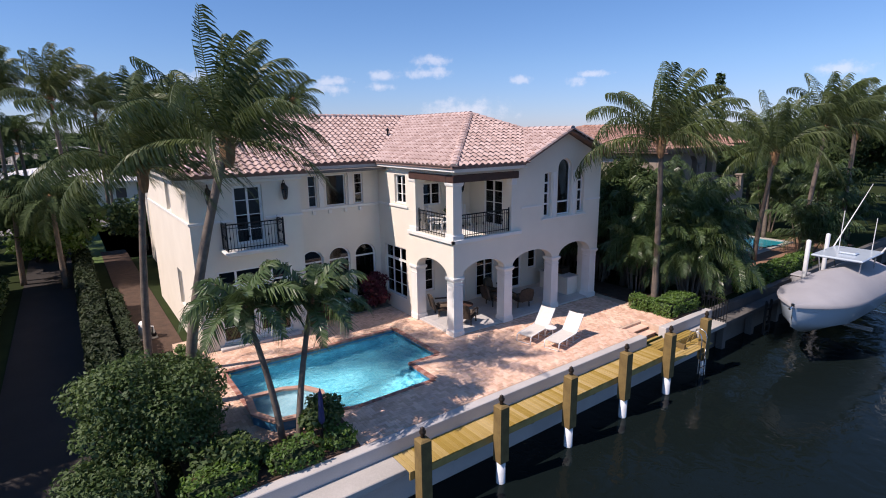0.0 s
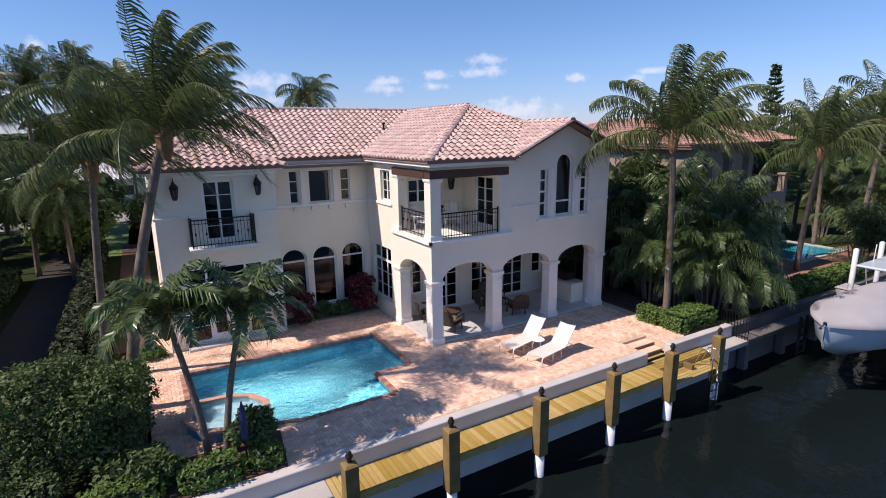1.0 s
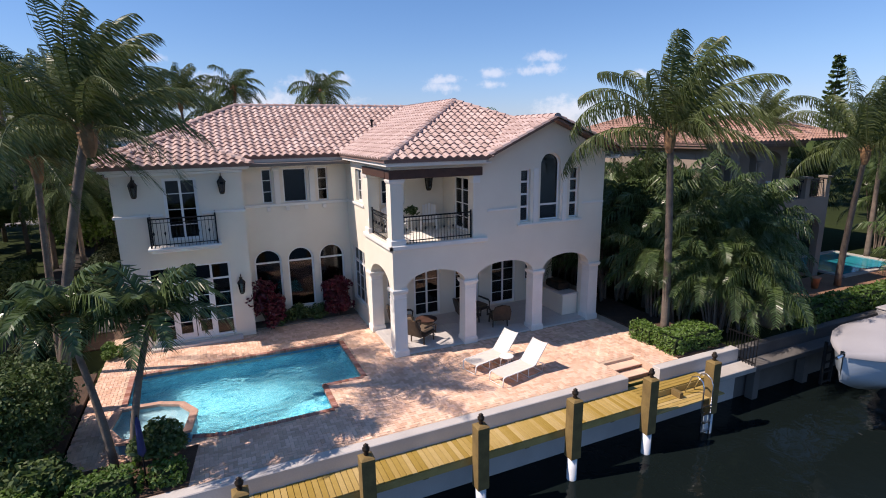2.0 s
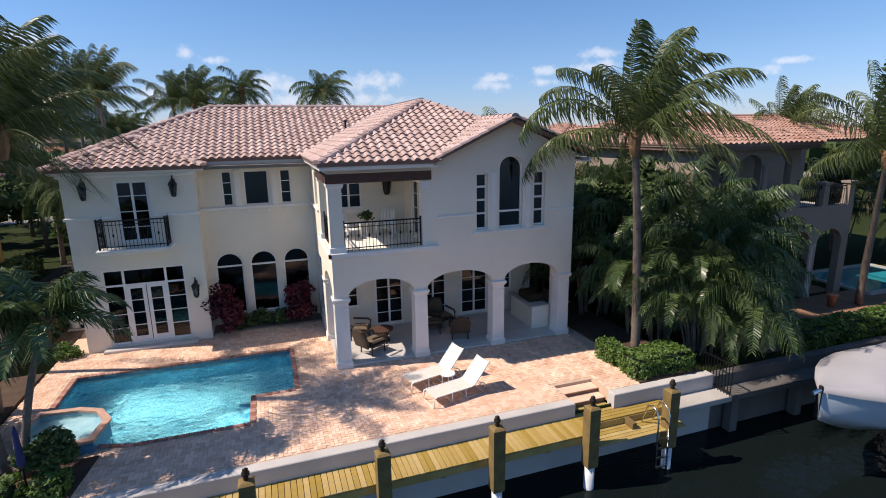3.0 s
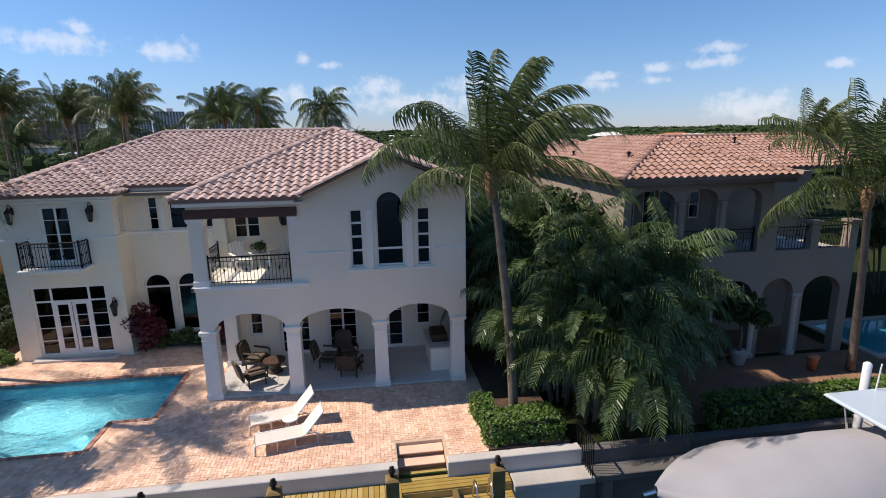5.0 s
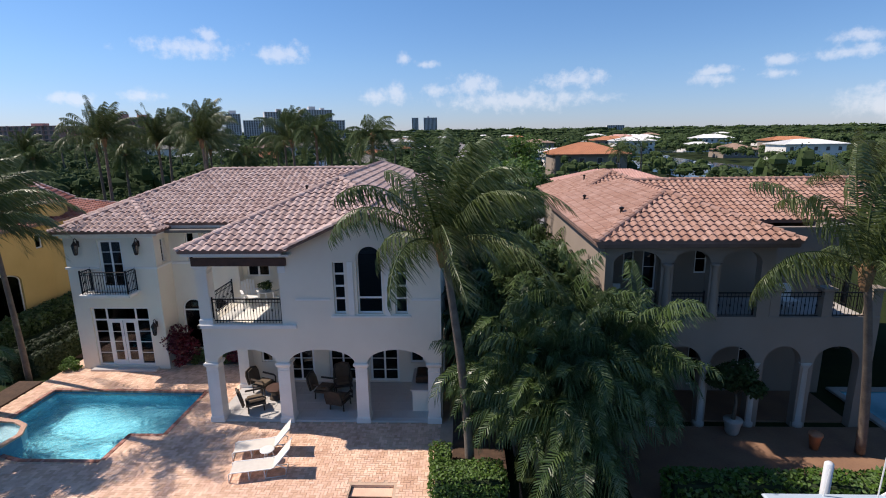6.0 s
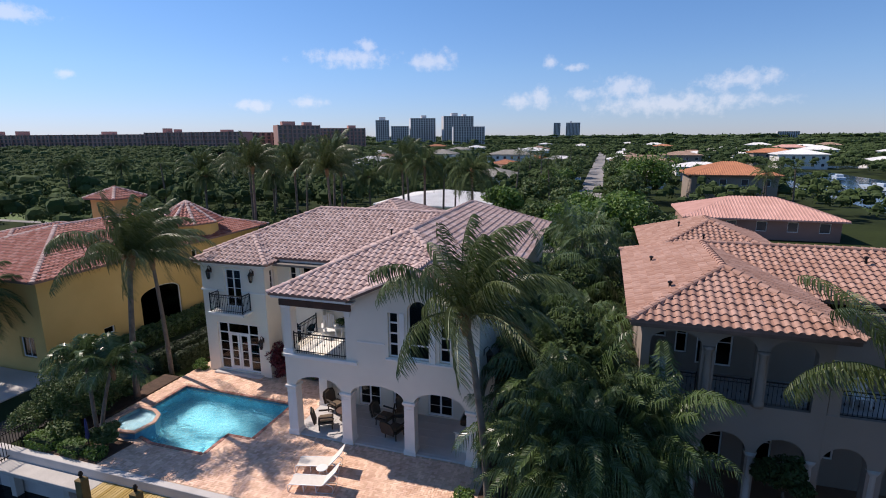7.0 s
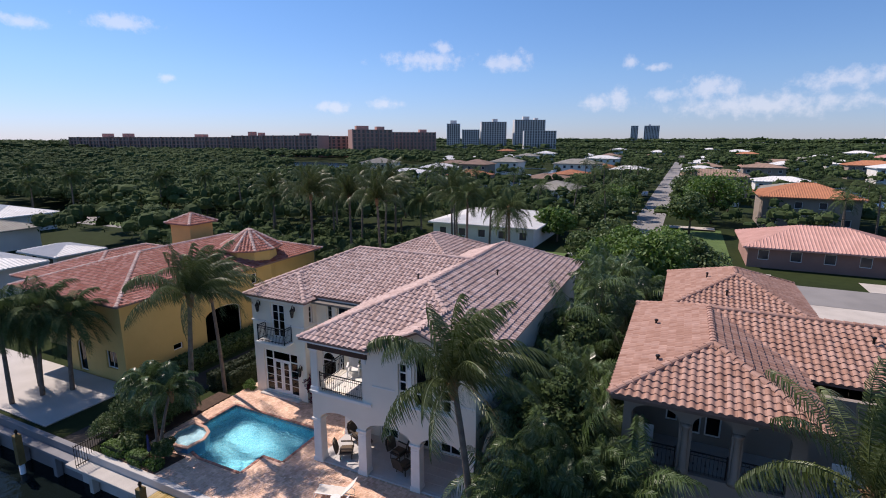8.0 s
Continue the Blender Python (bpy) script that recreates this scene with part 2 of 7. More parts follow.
MULCH_BROWN = surface("mulch_and_path_shade", (0.10, 0.058, 0.036), (0.05, 0.029, 0.019), rough=0.95, scale=3, fine=30, bump=0.6, dist=0.03)
ASPHALT = surface("old_asphalt", (0.27, 0.255, 0.24), (0.20, 0.19, 0.18), rough=0.9, scale=0.3, fine=20)
DRIVE = surface("pale_driveway", (0.55, 0.50, 0.44), (0.42, 0.38, 0.33), rough=0.85, scale=0.5, fine=15)
# the yellow house's shade on the path is put into this near-black colour
PATH = surface("shade_dark_path", (0.03, 0.024, 0.021), (0.017, 0.014, 0.0125), rough=0.9, scale=0.8, fine=20)
# grey lowered to carry the palm shade that falls on this seawall
GREY_CAP = surface("shade_grey_cap", (0.24, 0.235, 0.245), (0.16, 0.158, 0.165), rough=0.9, scale=0.7, fine=25, bump=0.3)
TERRACOTTA = surface("terracotta_and_riser_shade", (0.30, 0.17, 0.10), (0.20, 0.11, 0.07), rough=0.85, scale=1.0, fine=15)
TERRACE_WHITE = surface("pale_terrace", (0.52, 0.485, 0.45), (0.42, 0.39, 0.355), rough=0.8, scale=0.6, fine=15)
YELLOW = surface("ochre_stucco", (0.66, 0.46, 0.165), (0.56, 0.38, 0.125), rough=0.85, scale=0.5, fine=50, bump=0.2)
TAN = surface("tan_stucco", (0.30, 0.245, 0.20), (0.24, 0.195, 0.158), rough=0.85, scale=0.5, fine=50, bump=0.2)
PINK_WALL = surface("pink_stucco", (0.36, 0.21, 0.17), (0.29, 0.16, 0.13), rough=0.85, scale=0.5)
WHITE_ROOF = surface("white_flat_tile", (0.78, 0.77, 0.74), (0.62, 0.61, 0.58), rough=0.7, scale=0.6, fine=8)
GREY_ROOF = surface("grey_shingle", (0.36, 0.34, 0.29), (0.27, 0.25, 0.21), rough=0.9, scale=0.6, fine=8)
BROWN_ROOF = surface("brown_tile_far", (0.36, 0.24, 0.18), (0.26, 0.17, 0.12), rough=0.85, scale=0.6, fine=8)
RED_BRICK = surface("brown_red_facade", (0.50, 0.30, 0.25), (0.42, 0.24, 0.20), rough=0.9, scale=0.03, fine=0.6)
TOWER_WHITE = surface("tower_concrete", (0.62, 0.61, 0.60), (0.52, 0.515, 0.515), rough=0.8, scale=0.05)
DARK_PANE = surface("far_window_pane", (0.05, 0.06, 0.075), (0.03, 0.036, 0.05), rough=0.15, scale=0.2, bump=0)
TRUNK = surface("palm_trunk", (0.21, 0.165, 0.13), (0.11, 0.085, 0.068), rough=0.9, scale=4, fine=25, bump=0.6, dist=0.03)
BARK = surface("tree_bark", (0.18, 0.14, 0.10), (0.09, 0.07, 0.055), rough=0.95, scale=4, fine=25, bump=0.6, dist=0.03)
FIBRE = surface("palm_boot_fibre", (0.30, 0.17, 0.08), (0.16, 0.09, 0.045), rough=0.95, scale=6, fine=30, bump=0.6)
FROND = leafy("coconut_frond", (0.145, 0.18, 0.06), (0.062, 0.092, 0.03), rough=0.42, through=0.22)
FROND_FAR = leafy("distant_frond", (0.085, 0.125, 0.04), (0.045, 0.075, 0.024), rough=0.85, through=0.2, spread=0.2)
FROND_DARK = leafy("areca_frond", (0.125, 0.178, 0.062), (0.034, 0.068, 0.022), rough=0.3, through=0.2)
LEAF = leafy("shrub_leaf", (0.12, 0.175, 0.052), (0.045, 0.085, 0.024), through=0.25, rough=0.6)
LEAF_BRIGHT = leafy("fresh_leaf", (0.13, 0.22, 0.04), (0.07, 0.14, 0.025), through=0.3, rough=0.6)
LEAF_DARK = leafy("woodland_leaf", (0.078, 0.112, 0.040), (0.028, 0.050, 0.018), scale=0.03, through=0.12, rough=0.9, spread=0.2)
LEAF_DARK.node_tree.nodes["Principled BSDF"].inputs["Specular IOR Level"].default_value = 0.1
# darker copy of the shrub leaf: shade on the lot-line hedges as colour
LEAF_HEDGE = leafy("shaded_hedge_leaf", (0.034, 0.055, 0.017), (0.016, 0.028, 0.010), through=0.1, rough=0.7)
LEAF_RED = leafy("red_leaf", (0.15, 0.018, 0.032), (0.08, 0.013, 0.02), through=0.2)
# near-black green for the shade inside a hedge
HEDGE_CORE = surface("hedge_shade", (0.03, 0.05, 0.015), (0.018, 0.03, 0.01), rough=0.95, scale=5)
SLING = surface("white_sling_fabric", (0.70, 0.65, 0.58), (0.62, 0.57, 0.50), rough=0.8, scale=6, fine=90, bump=0.2)
WHITE_METAL = surface("white_powder_coat", (0.80, 0.79, 0.76), (0.72, 0.71, 0.68), rough=0.4, scale=5)
RATTAN = surface("dark_rattan", (0.075, 0.05, 0.032), (0.035, 0.024, 0.016), rough=0.6, scale=8, fine=60, bump=0.5)
CUSHION = surface("tan_cushion", (0.17, 0.125, 0.085), (0.11, 0.08, 0.055), rough=0.95, scale=5, fine=60)
CANVAS = surface("grey_boat_canvas", (0.37, 0.36, 0.37), (0.31, 0.30, 0.31), rough=0.85, scale=0.8, fine=60, bump=0.2)
HULL = surface("white_hull_gelcoat", (0.50, 0.57, 0.63), (0.45, 0.52, 0.58), rough=0.18, scale=0.5, bump=0)
CERAMIC = surface("terracotta_ceramic", (0.55, 0.24, 0.12), (0.40, 0.17, 0.09), rough=0.6, scale=5)
NAVY = surface("navy_cloth", (0.03, 0.04, 0.14), (0.02, 0.025, 0.09), rough=0.9, scale=6)
CAR_DARK = surface("dark_car_paint", (0.03, 0.032, 0.038), (0.02, 0.022, 0.026), rough=0.2, scale=1, bump=0)
CAR_WHITE = surface("white_car_paint", (0.7, 0.7, 0.7), (0.65, 0.65, 0.65), rough=0.2, scale=1, bump=0)
RUBBER = surface("black_rubber", (0.02, 0.02, 0.02), (0.012, 0.012, 0.012), rough=0.8, scale=6)

# ---- shape builders ----


class Geo:
    """Collects vertices and faces for one mesh."""

    def __init__(self):
        self.v, self.f, self.marks = [], [], []

    def add(self, verts, faces, m=None):
        k = len(self.v)
        self.marks.append((k, len(self.f)))
        self.v += [tuple(m @ Vector(p)) for p in verts] if m else [tuple(p) for p in verts]
        self.f += [tuple(i + k for i in q) for q in faces]
        return self

    def box(self, x0, y0, z0, x1, y1, z1, m=None, b=0.0):
        if b <= 0:
            vs = [(x, y, z) for z in (z0, z1) for y in (y0, y1) for x in (x0, x1)]
            return self.add(vs, [(0, 2, 3, 1), (4, 5, 7, 6), (0, 1, 5, 4), (2, 6, 7, 3), (0, 4, 6, 2), (1, 3, 7, 5)], m)
        ring = lambda d, z: [(x0 + d, y0 + d, z), (x1 - d, y0 + d, z), (x1 - d, y1 - d, z), (x0 + d, y1 - d, z)]
        vs = ring(b, z0) + ring(0, z0 + b) + ring(0, z1 - b) + ring(b, z1)
        fs = [(3, 2, 1, 0), (12, 13, 14, 15)]
        for r in range(3):
            for i in range(4):
                j = (i + 1) % 4
                fs.append((4 * r + i, 4 * r + j, 4 * r + 4 + j, 4 * r + 4 + i))
        return self.add(vs, fs, m)

    def lathe(self, prof, n=16, m=None, square=False):
        """prof: (radius, z) from bottom to top, turned round z."""
        if square:
            n = 4
        vs, fs = [], []
        for r, z in prof:
            for i in range(n):
                a = 2 * math.pi * (i + (0.5 if square else 0)) / n
                q = r * (math.sqrt(2) if square else 1)
                vs.append((q * math.cos(a), q * math.sin(a), z))
        for k in range(len(prof) - 1):
            for i in range(n):
                j = (i + 1) % n
                fs.append((k * n + i, k * n + j, k * n + n + j, k * n + n + i))
        fs.append(tuple(range(n))[::-1])
        fs.append(tuple(range((len(prof) - 1) * n, len(prof) * n)))
        return self.add(vs, fs, m)

    def tube(self, pts, r, n=6, r1=None, m=None):
        pts = [Vector(p) for p in pts]
        vs, fs = [], []
        r1 = r if r1 is None else r1
        for k, p in enumerate(pts):
            d = (pts[min(k + 1, len(pts) - 1)] - pts[max(k - 1, 0)]).normalized()
            s = d.cross(Vector((0, 0, 1)))
            s = s.normalized() if s.length > 1e-4 else Vector((1, 0, 0))
            u = s.cross(d)
            q = r + (r1 - r) * k / max(len(pts) - 1, 1)
            for i in range(n):
                a = 2 * math.pi * i / n
                vs.append(p + q * (math.cos(a) * s + math.sin(a) * u))
        for k in range(len(pts) - 1):
            for i in range(n):
                j = (i + 1) % n
                fs.append((k * n + i, k * n + j, k * n + n + j, k * n + n + i))
        fs.append(tuple(range(n))[::-1])
        fs.append(tuple(range((len(pts) - 1) * n, len(pts) * n)))
        return self.add(vs, fs, m)

    def panel(self, outline, holes, thick, m=None):
        """A slab with openings: outline and holes are loops of (u, v); it lies in local x-z and is thick along local y."""
        bm = bmesh.new()
        loops = []
        for loop in (outline, *holes):
            vs = [bm.verts.new((u, 0, w)) for u, w in loop]
            es = [bm.edges.new((vs[i], vs[(i + 1) % len(vs)])) for i in range(len(vs))]
            loops.append((vs, es))
        bmesh.ops.triangle_fill(bm, use_beauty=True, use_dissolve=False, edges=[e for _, es in loops for e in es], normal=(0, -1, 0))
        bm.verts.index_update()
        front = [tuple(p.co) for p in bm.verts]
        k = len(front)
        fs = []
        for q in bm.faces:
            ids = [p.index for p in q.verts]
            if q.normal.y > 0:
                ids.reverse()
            fs.append(tuple(ids))
            fs.append(tuple(i + k for i in reversed(ids)))
        for vs, _ in loops:
            ids = [p.index for p in vs]
            for i in range(len(ids)):
                a, b = ids[i], ids[(i + 1) % len(ids)]
                fs.append((a, b, b + k, a + k))
        bm.free()
        return self.add(front + [(x, y + thick, z) for x, y, z in front], fs, m)

    def flat(self, poly, thick):
        """A flat slab from 3D points counter-clockwise from above, thick downwards."""
        n = len(poly)
        vs = [tuple(p) for p in poly] + [(p[0], p[1], p[2] - thick) for p in poly]
        fs = [tuple(range(n)), tuple(range(n, 2 * n))[::-1]]
        fs += [(i, i + n, (i + 1) % n + n, (i + 1) % n) for i in range(n)]
        return self.add(vs, fs)

    def mesh(self, name, mat, smooth=False):
        me = bpy.data.meshes.new(name)
        me.from_pydata(self.v, [], self.f)
        bm = bmesh.new()
        bm.from_mesh(me)
        if len(self.f) < 4000:
            bmesh.ops.recalc_face_normals(bm, faces=bm.faces)
        bm.to_mesh(me)
        bm.free()
        me.materials.append(mat)
        if smooth:
            me.polygons.foreach_set("use_smooth", [True] * len(me.polygons))
        return me

    def parts(self, name, mat, parent=None, label=""):
        """Each piece that was added as an object of its own."""
        ends = self.marks[1:] + [(len(self.v), len(self.f))]
        for (v0, f0), (v1, f1) in zip(self.marks, ends):
            g = Geo()
            g.add(self.v[v0:v1], [tuple(i - v0 for i in q) for q in self.f[f0:f1]])
            g.part(name, mat, parent, label)

    def part(self, name, mat, parent=None, label="", smooth=False, m=None):
        ob = new(name, self.mesh(name, mat, smooth))
        if m is not None:
            ob.matrix_basis = m
        if parent is not None:
            ob.parent = parent
        if label:
            tagged(ob, label)
        return ob


def thing(name, label, category, group="", kind="", m=None):
    ob = new(name)
    ob.empty_display_size = 0.2
    if m is not None:
        ob.matrix_basis = m
    return tagged(ob, label, category, group, kind)


def rect(x0, z0, x1, z1):
    return [(x0, z0), (x1, z0), (x1, z1), (x0, z1)]


def arch_pts(x0, x1, spring, top, n=14):
    """Points of an elliptical arch from right to left."""
    c, r = (x0 + x1) / 2, (x1 - x0) / 2
    return [(c + r * math.cos(math.pi * i / n), spring + (top - spring) * math.sin(math.pi * i / n)) for i in range(n + 1)]


def arch(x0, x1, z0, spring, top, n=14):
    return [(x0, z0), (x1, z0)] + arch_pts(x0, x1, spring, top, n)


def quad_mesh(name, verts, mat, n=4):
    """A mesh of separate n-gons from an array of corners."""
    v = np.asarray(verts, dtype=np.float32).reshape(-1, 3)
    me = bpy.data.meshes.new(name)
    k = len(v) // n
    me.vertices.add(len(v))
    me.vertices.foreach_set("co", v.ravel())
    me.loops.add(len(v))
    me.loops.foreach_set("vertex_index", np.arange(len(v), dtype=np.int32))
    me.polygons.add(k)
    me.polygons.foreach_set("loop_start", np.arange(0, len(v), n, dtype=np.int32))
    me.update(calc_edges=True)
    me.materials.append(mat)
    return me


FACE_S = lambda x, y: pose(x, y, 0)                 # a wall that faces the water
FACE_W = lambda x, y: pose(x, y, 0, 0, 0, -90)      # faces -x; local x runs to -y
FACE_E = lambda x, y: pose(x, y, 0, 0, 0, 90)       # faces +x; local x runs to +y


def window(parent, m, x0, x1, z0, z1, cols=1, rows=1, top=None, bars=(), posts=(), name="window", depth=0.12, fw=0.07, label="", sill=False):
    """A framed window in an opening of local x-z; top: springing of an arched head; bars and posts: heavy rails at heights or places."""
    g = Geo()
    y0, y1 = depth, depth + 0.07
    if top is None:
        out, inn = rect(x0, z0, x1, z1), rect(x0 + fw, z0 + fw, x1 - fw, z1 - fw)
    else:
        out, inn = arch(x0, x1, z0, top, z1), arch(x0 + fw, x1 - fw, z0 + fw, top, z1 - fw)
    g.panel(out, [inn], 0.07, m @ Matrix.Translation((0, y0, 0)))
    zt = z1 if top is None else top
    xs = sorted(posts)
    zs = sorted(bars)
    w = g.part(name, FRAME, parent, label)
    bar = lambda *c: Geo().box(*c, m).part("glazing_bar", FRAME, w)
    for h in zs:
        bar(x0 + fw, y0 + 0.004, h - 0.035, x1 - fw, y1 - 0.004, h + 0.035)
    for q in xs:
        bar(q - 0.04, y0 + 0.006, z0 + fw, q + 0.04, y1 - 0.006, (zt if top else z1 - fw))
    for c in range(1, cols):
        q = x0 + (x1 - x0) * c / cols
        bar(q - 0.014, y0 + 0.02, z0 + fw, q + 0.014, y1 - 0.02, (zt if top else z1 - fw))
    hi = zs[-1] if zs and top is not None else zt
    for r in range(1, rows):
        h = z0 + (hi - z0) * r / rows
        bar(x0 + fw, y0 + 0.022, h - 0.014, x1 - fw, y1 - 0.022, h + 0.014)
    p = Geo()
    p.panel(inn, [], 0.012, m @ Matrix.Translation((0, y0 + 0.03, 0)))
    p.part("pane", GLASS, w)
    if sill:
        Geo().box(x0 - 0.08, -0.07, z0 - 0.1, x1 + 0.08, 0.1, z0 - 0.002, m, 0.015).part("sill", TRIM, w)
    return w


# ---- clay tile roofs ----
TW, TL = 0.30, 0.33
PROFILE = [(0.0, 0.010), (0.03, 0.052), (0.095, 0.082), (0.16, 0.058), (0.205, 0.014), (0.25, 0.0), (0.30, 0.010)]


def tile_template():
    vs = []
    for v, lift in ((-0.03, 0.050), (TL + 0.03, 0.004)):
        vs += [(u - TW / 2, v, h + lift) for u, h in PROFILE]
    vs += [(u - TW / 2, -0.03, 0.006) for u, _ in PROFILE]
    vs += [(u - TW / 2, -0.03, h + 0.050) for u, h in PROFILE]
    n = len(PROFILE)
    fs = [(i, i + 1, n + i + 1, n + i) for i in range(n - 1)]
    fs += [(2 * n + i, 2 * n + i + 1, 3 * n + i + 1, 3 * n + i) for i in range(n - 1)]
    return np.array(vs), fs


TILE_V, TILE_F = tile_template()
# the open butt end of a tile is coloured dark for the shade in its hollow
TILE_END = [0] * (len(PROFILE) - 1) + [1] * (len(PROFILE) - 1)


def roof_spots(poly):
    """The frames (u, v, n, origin) and centres of the tiles on one roof plane, which must be convex."""
    P = [Vector(p) for p in poly]
    n = (P[1] - P[0]).cross(P[2] - P[0]).normalized()
    if n.z < 0:
        n = -n
    v = (Vector((0, 0, 1)) - n * n.z).normalized()
    u = v.cross(n).normalized()
    low = min(P, key=lambda p: p.z)
    uv = [((p - low).dot(u), (p - low).dot(v)) for p in P]
    vmax = max(b for _, b in uv)
    spots = []
    rows = int(vmax / TL + 0.6)
    for r in range(rows):
        vm = min((r + 0.5) * TL, vmax - 0.02)
        hits = []
        for i in range(len(uv)):
            (a0, b0), (a1, b1) = uv[i], uv[(i + 1) % len(uv)]
            if (b0 - vm) * (b1 - vm) < 0:
                hits.append(a0 + (a1 - a0) * (vm - b0) / (b1 - b0))
        if len(hits) < 2:
            continue
        c = math.ceil((min(hits) - 0.04) / TW - 0.5)
        while (c + 0.5) * TW <= max(hits) + 0.04:
            spots.append(low + u * ((c + 0.5) * TW) + v * (r * TL))
            c += 1
    return u, v, n, spots


def tiled_roof(house, name, planes, ridges, mat, piece_mat=None, near=None, cap_mat=None, label=""):
    """A roof: a deck under each plane, clay tiles on it, ridge caps along the lines; near(p): which tiles are objects of their own."""
    g = Geo()
    for poly in planes:
        g.flat(poly, 0.08)
    roof = g.part(name, DECK, house, label)
    rnd = np.random.RandomState(len(planes) + int(abs(planes[0][0][0]) * 10))
    rest_v, rest_f, singles = [], [], []
    for poly in planes:
        u, v, n, spots = roof_spots(poly)
        B = np.array([u, v, n])
        for p in spots:
            h = rnd.uniform(-0.008, 0.010)
            tilt = rnd.uniform(-0.012, 0.012)
            if near and near(p) and len(singles) < 300:
                singles.append((Matrix((u, v, n)).transposed().to_4x4(), p + n * (h + 0.01)))
            else:
                k = len(rest_v) * len(TILE_V)
                loc = TILE_V + np.array((0, 0, h))
                loc[:, 0] += tilt * loc[:, 1]
                rest_v.append(loc @ B + np.array(p + n * 0.01))
                rest_f += [tuple(i + k for i in q) for q in TILE_F]
    if rest_v:
        me = bpy.data.meshes.new("roof_tiles")
        me.from_pydata(np.concatenate(rest_v).tolist(), [], rest_f)
        me.materials.append(mat)
        me.materials.append(DECK)
        me.polygons.foreach_set("material_index", TILE_END * len(rest_v))
        me.polygons.foreach_set("use_smooth", [True] * len(me.polygons))
        ob = new("roof_tiles", me)
        ob.parent = roof
        tagged(ob, kind="stuff")
    if singles:
        me = bpy.data.meshes.new("tile")
        me.from_pydata(TILE_V.tolist(), [], TILE_F)
        me.materials.append(piece_mat or mat)
        me.materials.append(DECK)
        me.polygons.foreach_set("material_index", TILE_END)
        me.polygons.foreach_set("use_smooth", [True] * len(me.polygons))
        for rot, p in singles:
            ob = new("tile", me)
            ob.matrix_basis = Matrix.Translation(p) @ rot
            ob.parent = roof
    g = Geo()
    for a, b in ridges:
        a, b = Vector(a), Vector(b)
        d = b - a
        k = max(1, round(d.length / 0.36))
        w = d.normalized()
        s = w.cross(Vector((0, 0, 1))).normalized()
        up = s.cross(w)
        for i in range(k):
            p0, p1 = a + d * (i / k) - w * 0.03, a + d * ((i + 1) / k) + w * 0.02
            vs = []
            for p, r, lift in ((p0, 0.155, 0.075), (p1, 0.135, 0.05)):
                for j in range(6):
                    t = math.pi * j / 5
                    vs.append(p + s * (r * math.cos(t)) + up * (lift - 0.03 + r * 0.78 * math.sin(t)))
            fs = [(j, j + 1, 7 + j, 6 + j) for j in range(5)] + [tuple(range(6)), tuple(range(6, 12))[::-1]]
            g.add(vs, fs)
    if ridges:
        me = g.mesh("ridge_capping", cap_mat or mat)
        ob = new("ridge_capping", me)
        ob.parent = roof
        tagged(ob, kind="stuff")
    return roof


def hip_roof(x0, y0, x1, y1, z, s):
    """Planes and ridges of a hip roof with eaves at height z and slope s."""
    w, d = x1 - x0, y1 - y0
    h = min(w, d) / 2
    t = z + s * h
    if w >= d:
        a, b = (x0 + h, (y0 + y1) / 2, t), (x1 - h, (y0 + y1) / 2, t)
        pl = [[(x0, y0, z), (x1, y0, z), b, a], [(x1, y0, z), (x1, y1, z), b], [(x1, y1, z), (x0, y1, z), a, b], [(x0, y1, z), (x0, y0, z), a]]
        rd = [((x0, y0, z), a), ((x0, y1, z), a), ((x1, y0, z), b), ((x1, y1, z), b), (a, b)]
    else:
        a, b = ((x0 + x1) / 2, y0 + h, t), ((x0 + x1) / 2, y1 - h, t)
        pl = [[(x0, y0, z), (x1, y0, z), a], [(x1, y0, z), (x1, y1, z), b, a], [(x1, y1, z), (x0, y1, z), b], [(x0, y1, z), (x0, y0, z), a, b]]
        rd = [((x0, y0, z), a), ((x1, y0, z), a), ((x0, y1, z), b), ((x1, y1, z), b), (a, b)]
    return [[p for i, p in enumerate(q) if p != q[i - 1]] for q in pl], [r for r in rd if (Vector(r[0]) - Vector(r[1])).length > 0.1]

# ---- ground and water ----
ground = Geo()
ground.panel([(-4000, -4.6), (4000, -4.6), (4000, 4800), (-4000, 4800)], [rect(-10.3, -3.2, -0.9, 3.0), rect(6.1, -4.55, 7.55, -3.5)], 1.0, Matrix(((1, 0, 0, 0), (0, 0, 1, 0), (0, -1, 0, -0.34), (0, 0, 0, 1))))
ground.part("ground", EARTH)
tagged(bpy.data.objects["ground"], "flat dark green ground between houses", "ground", kind="structure")
canal = Geo().box(-900, -400, -3.2, 900, -4.55, -1.95).part("water", CANAL)
tagged(canal, "dark still canal water along the seawall", "canal", kind="structure")

# ---- patio, pool, seawall ----
POOL_LOOP = [(-8.25, -0.95), (-7.25, -1.95), (-5.6, -2.45), (-2.75, -2.45), (-2.75, -0.88), (-1.45, -0.88), (-1.45, 2.35), (-8.25, 2.45)]
FLAT = lambda z: Matrix(((1, 0, 0, 0), (0, 0, 1, 0), (0, -1, 0, z), (0, 0, 0, 1)))
patio_out = [(-9.3, -4.4), (6.15, -4.4), (6.15, -3.55), (7.5, -3.55), (7.5, -4.4), (11.1, -4.4), (11.1, 6.4), (-9.3, 6.4)]
patio = Geo().panel(patio_out, [POOL_LOOP], 0.33, FLAT(-0.012)).part("patio", SAND)
tagged(patio, "pink and cream herringbone clay paver patio round the pool", "patio", kind="structure")


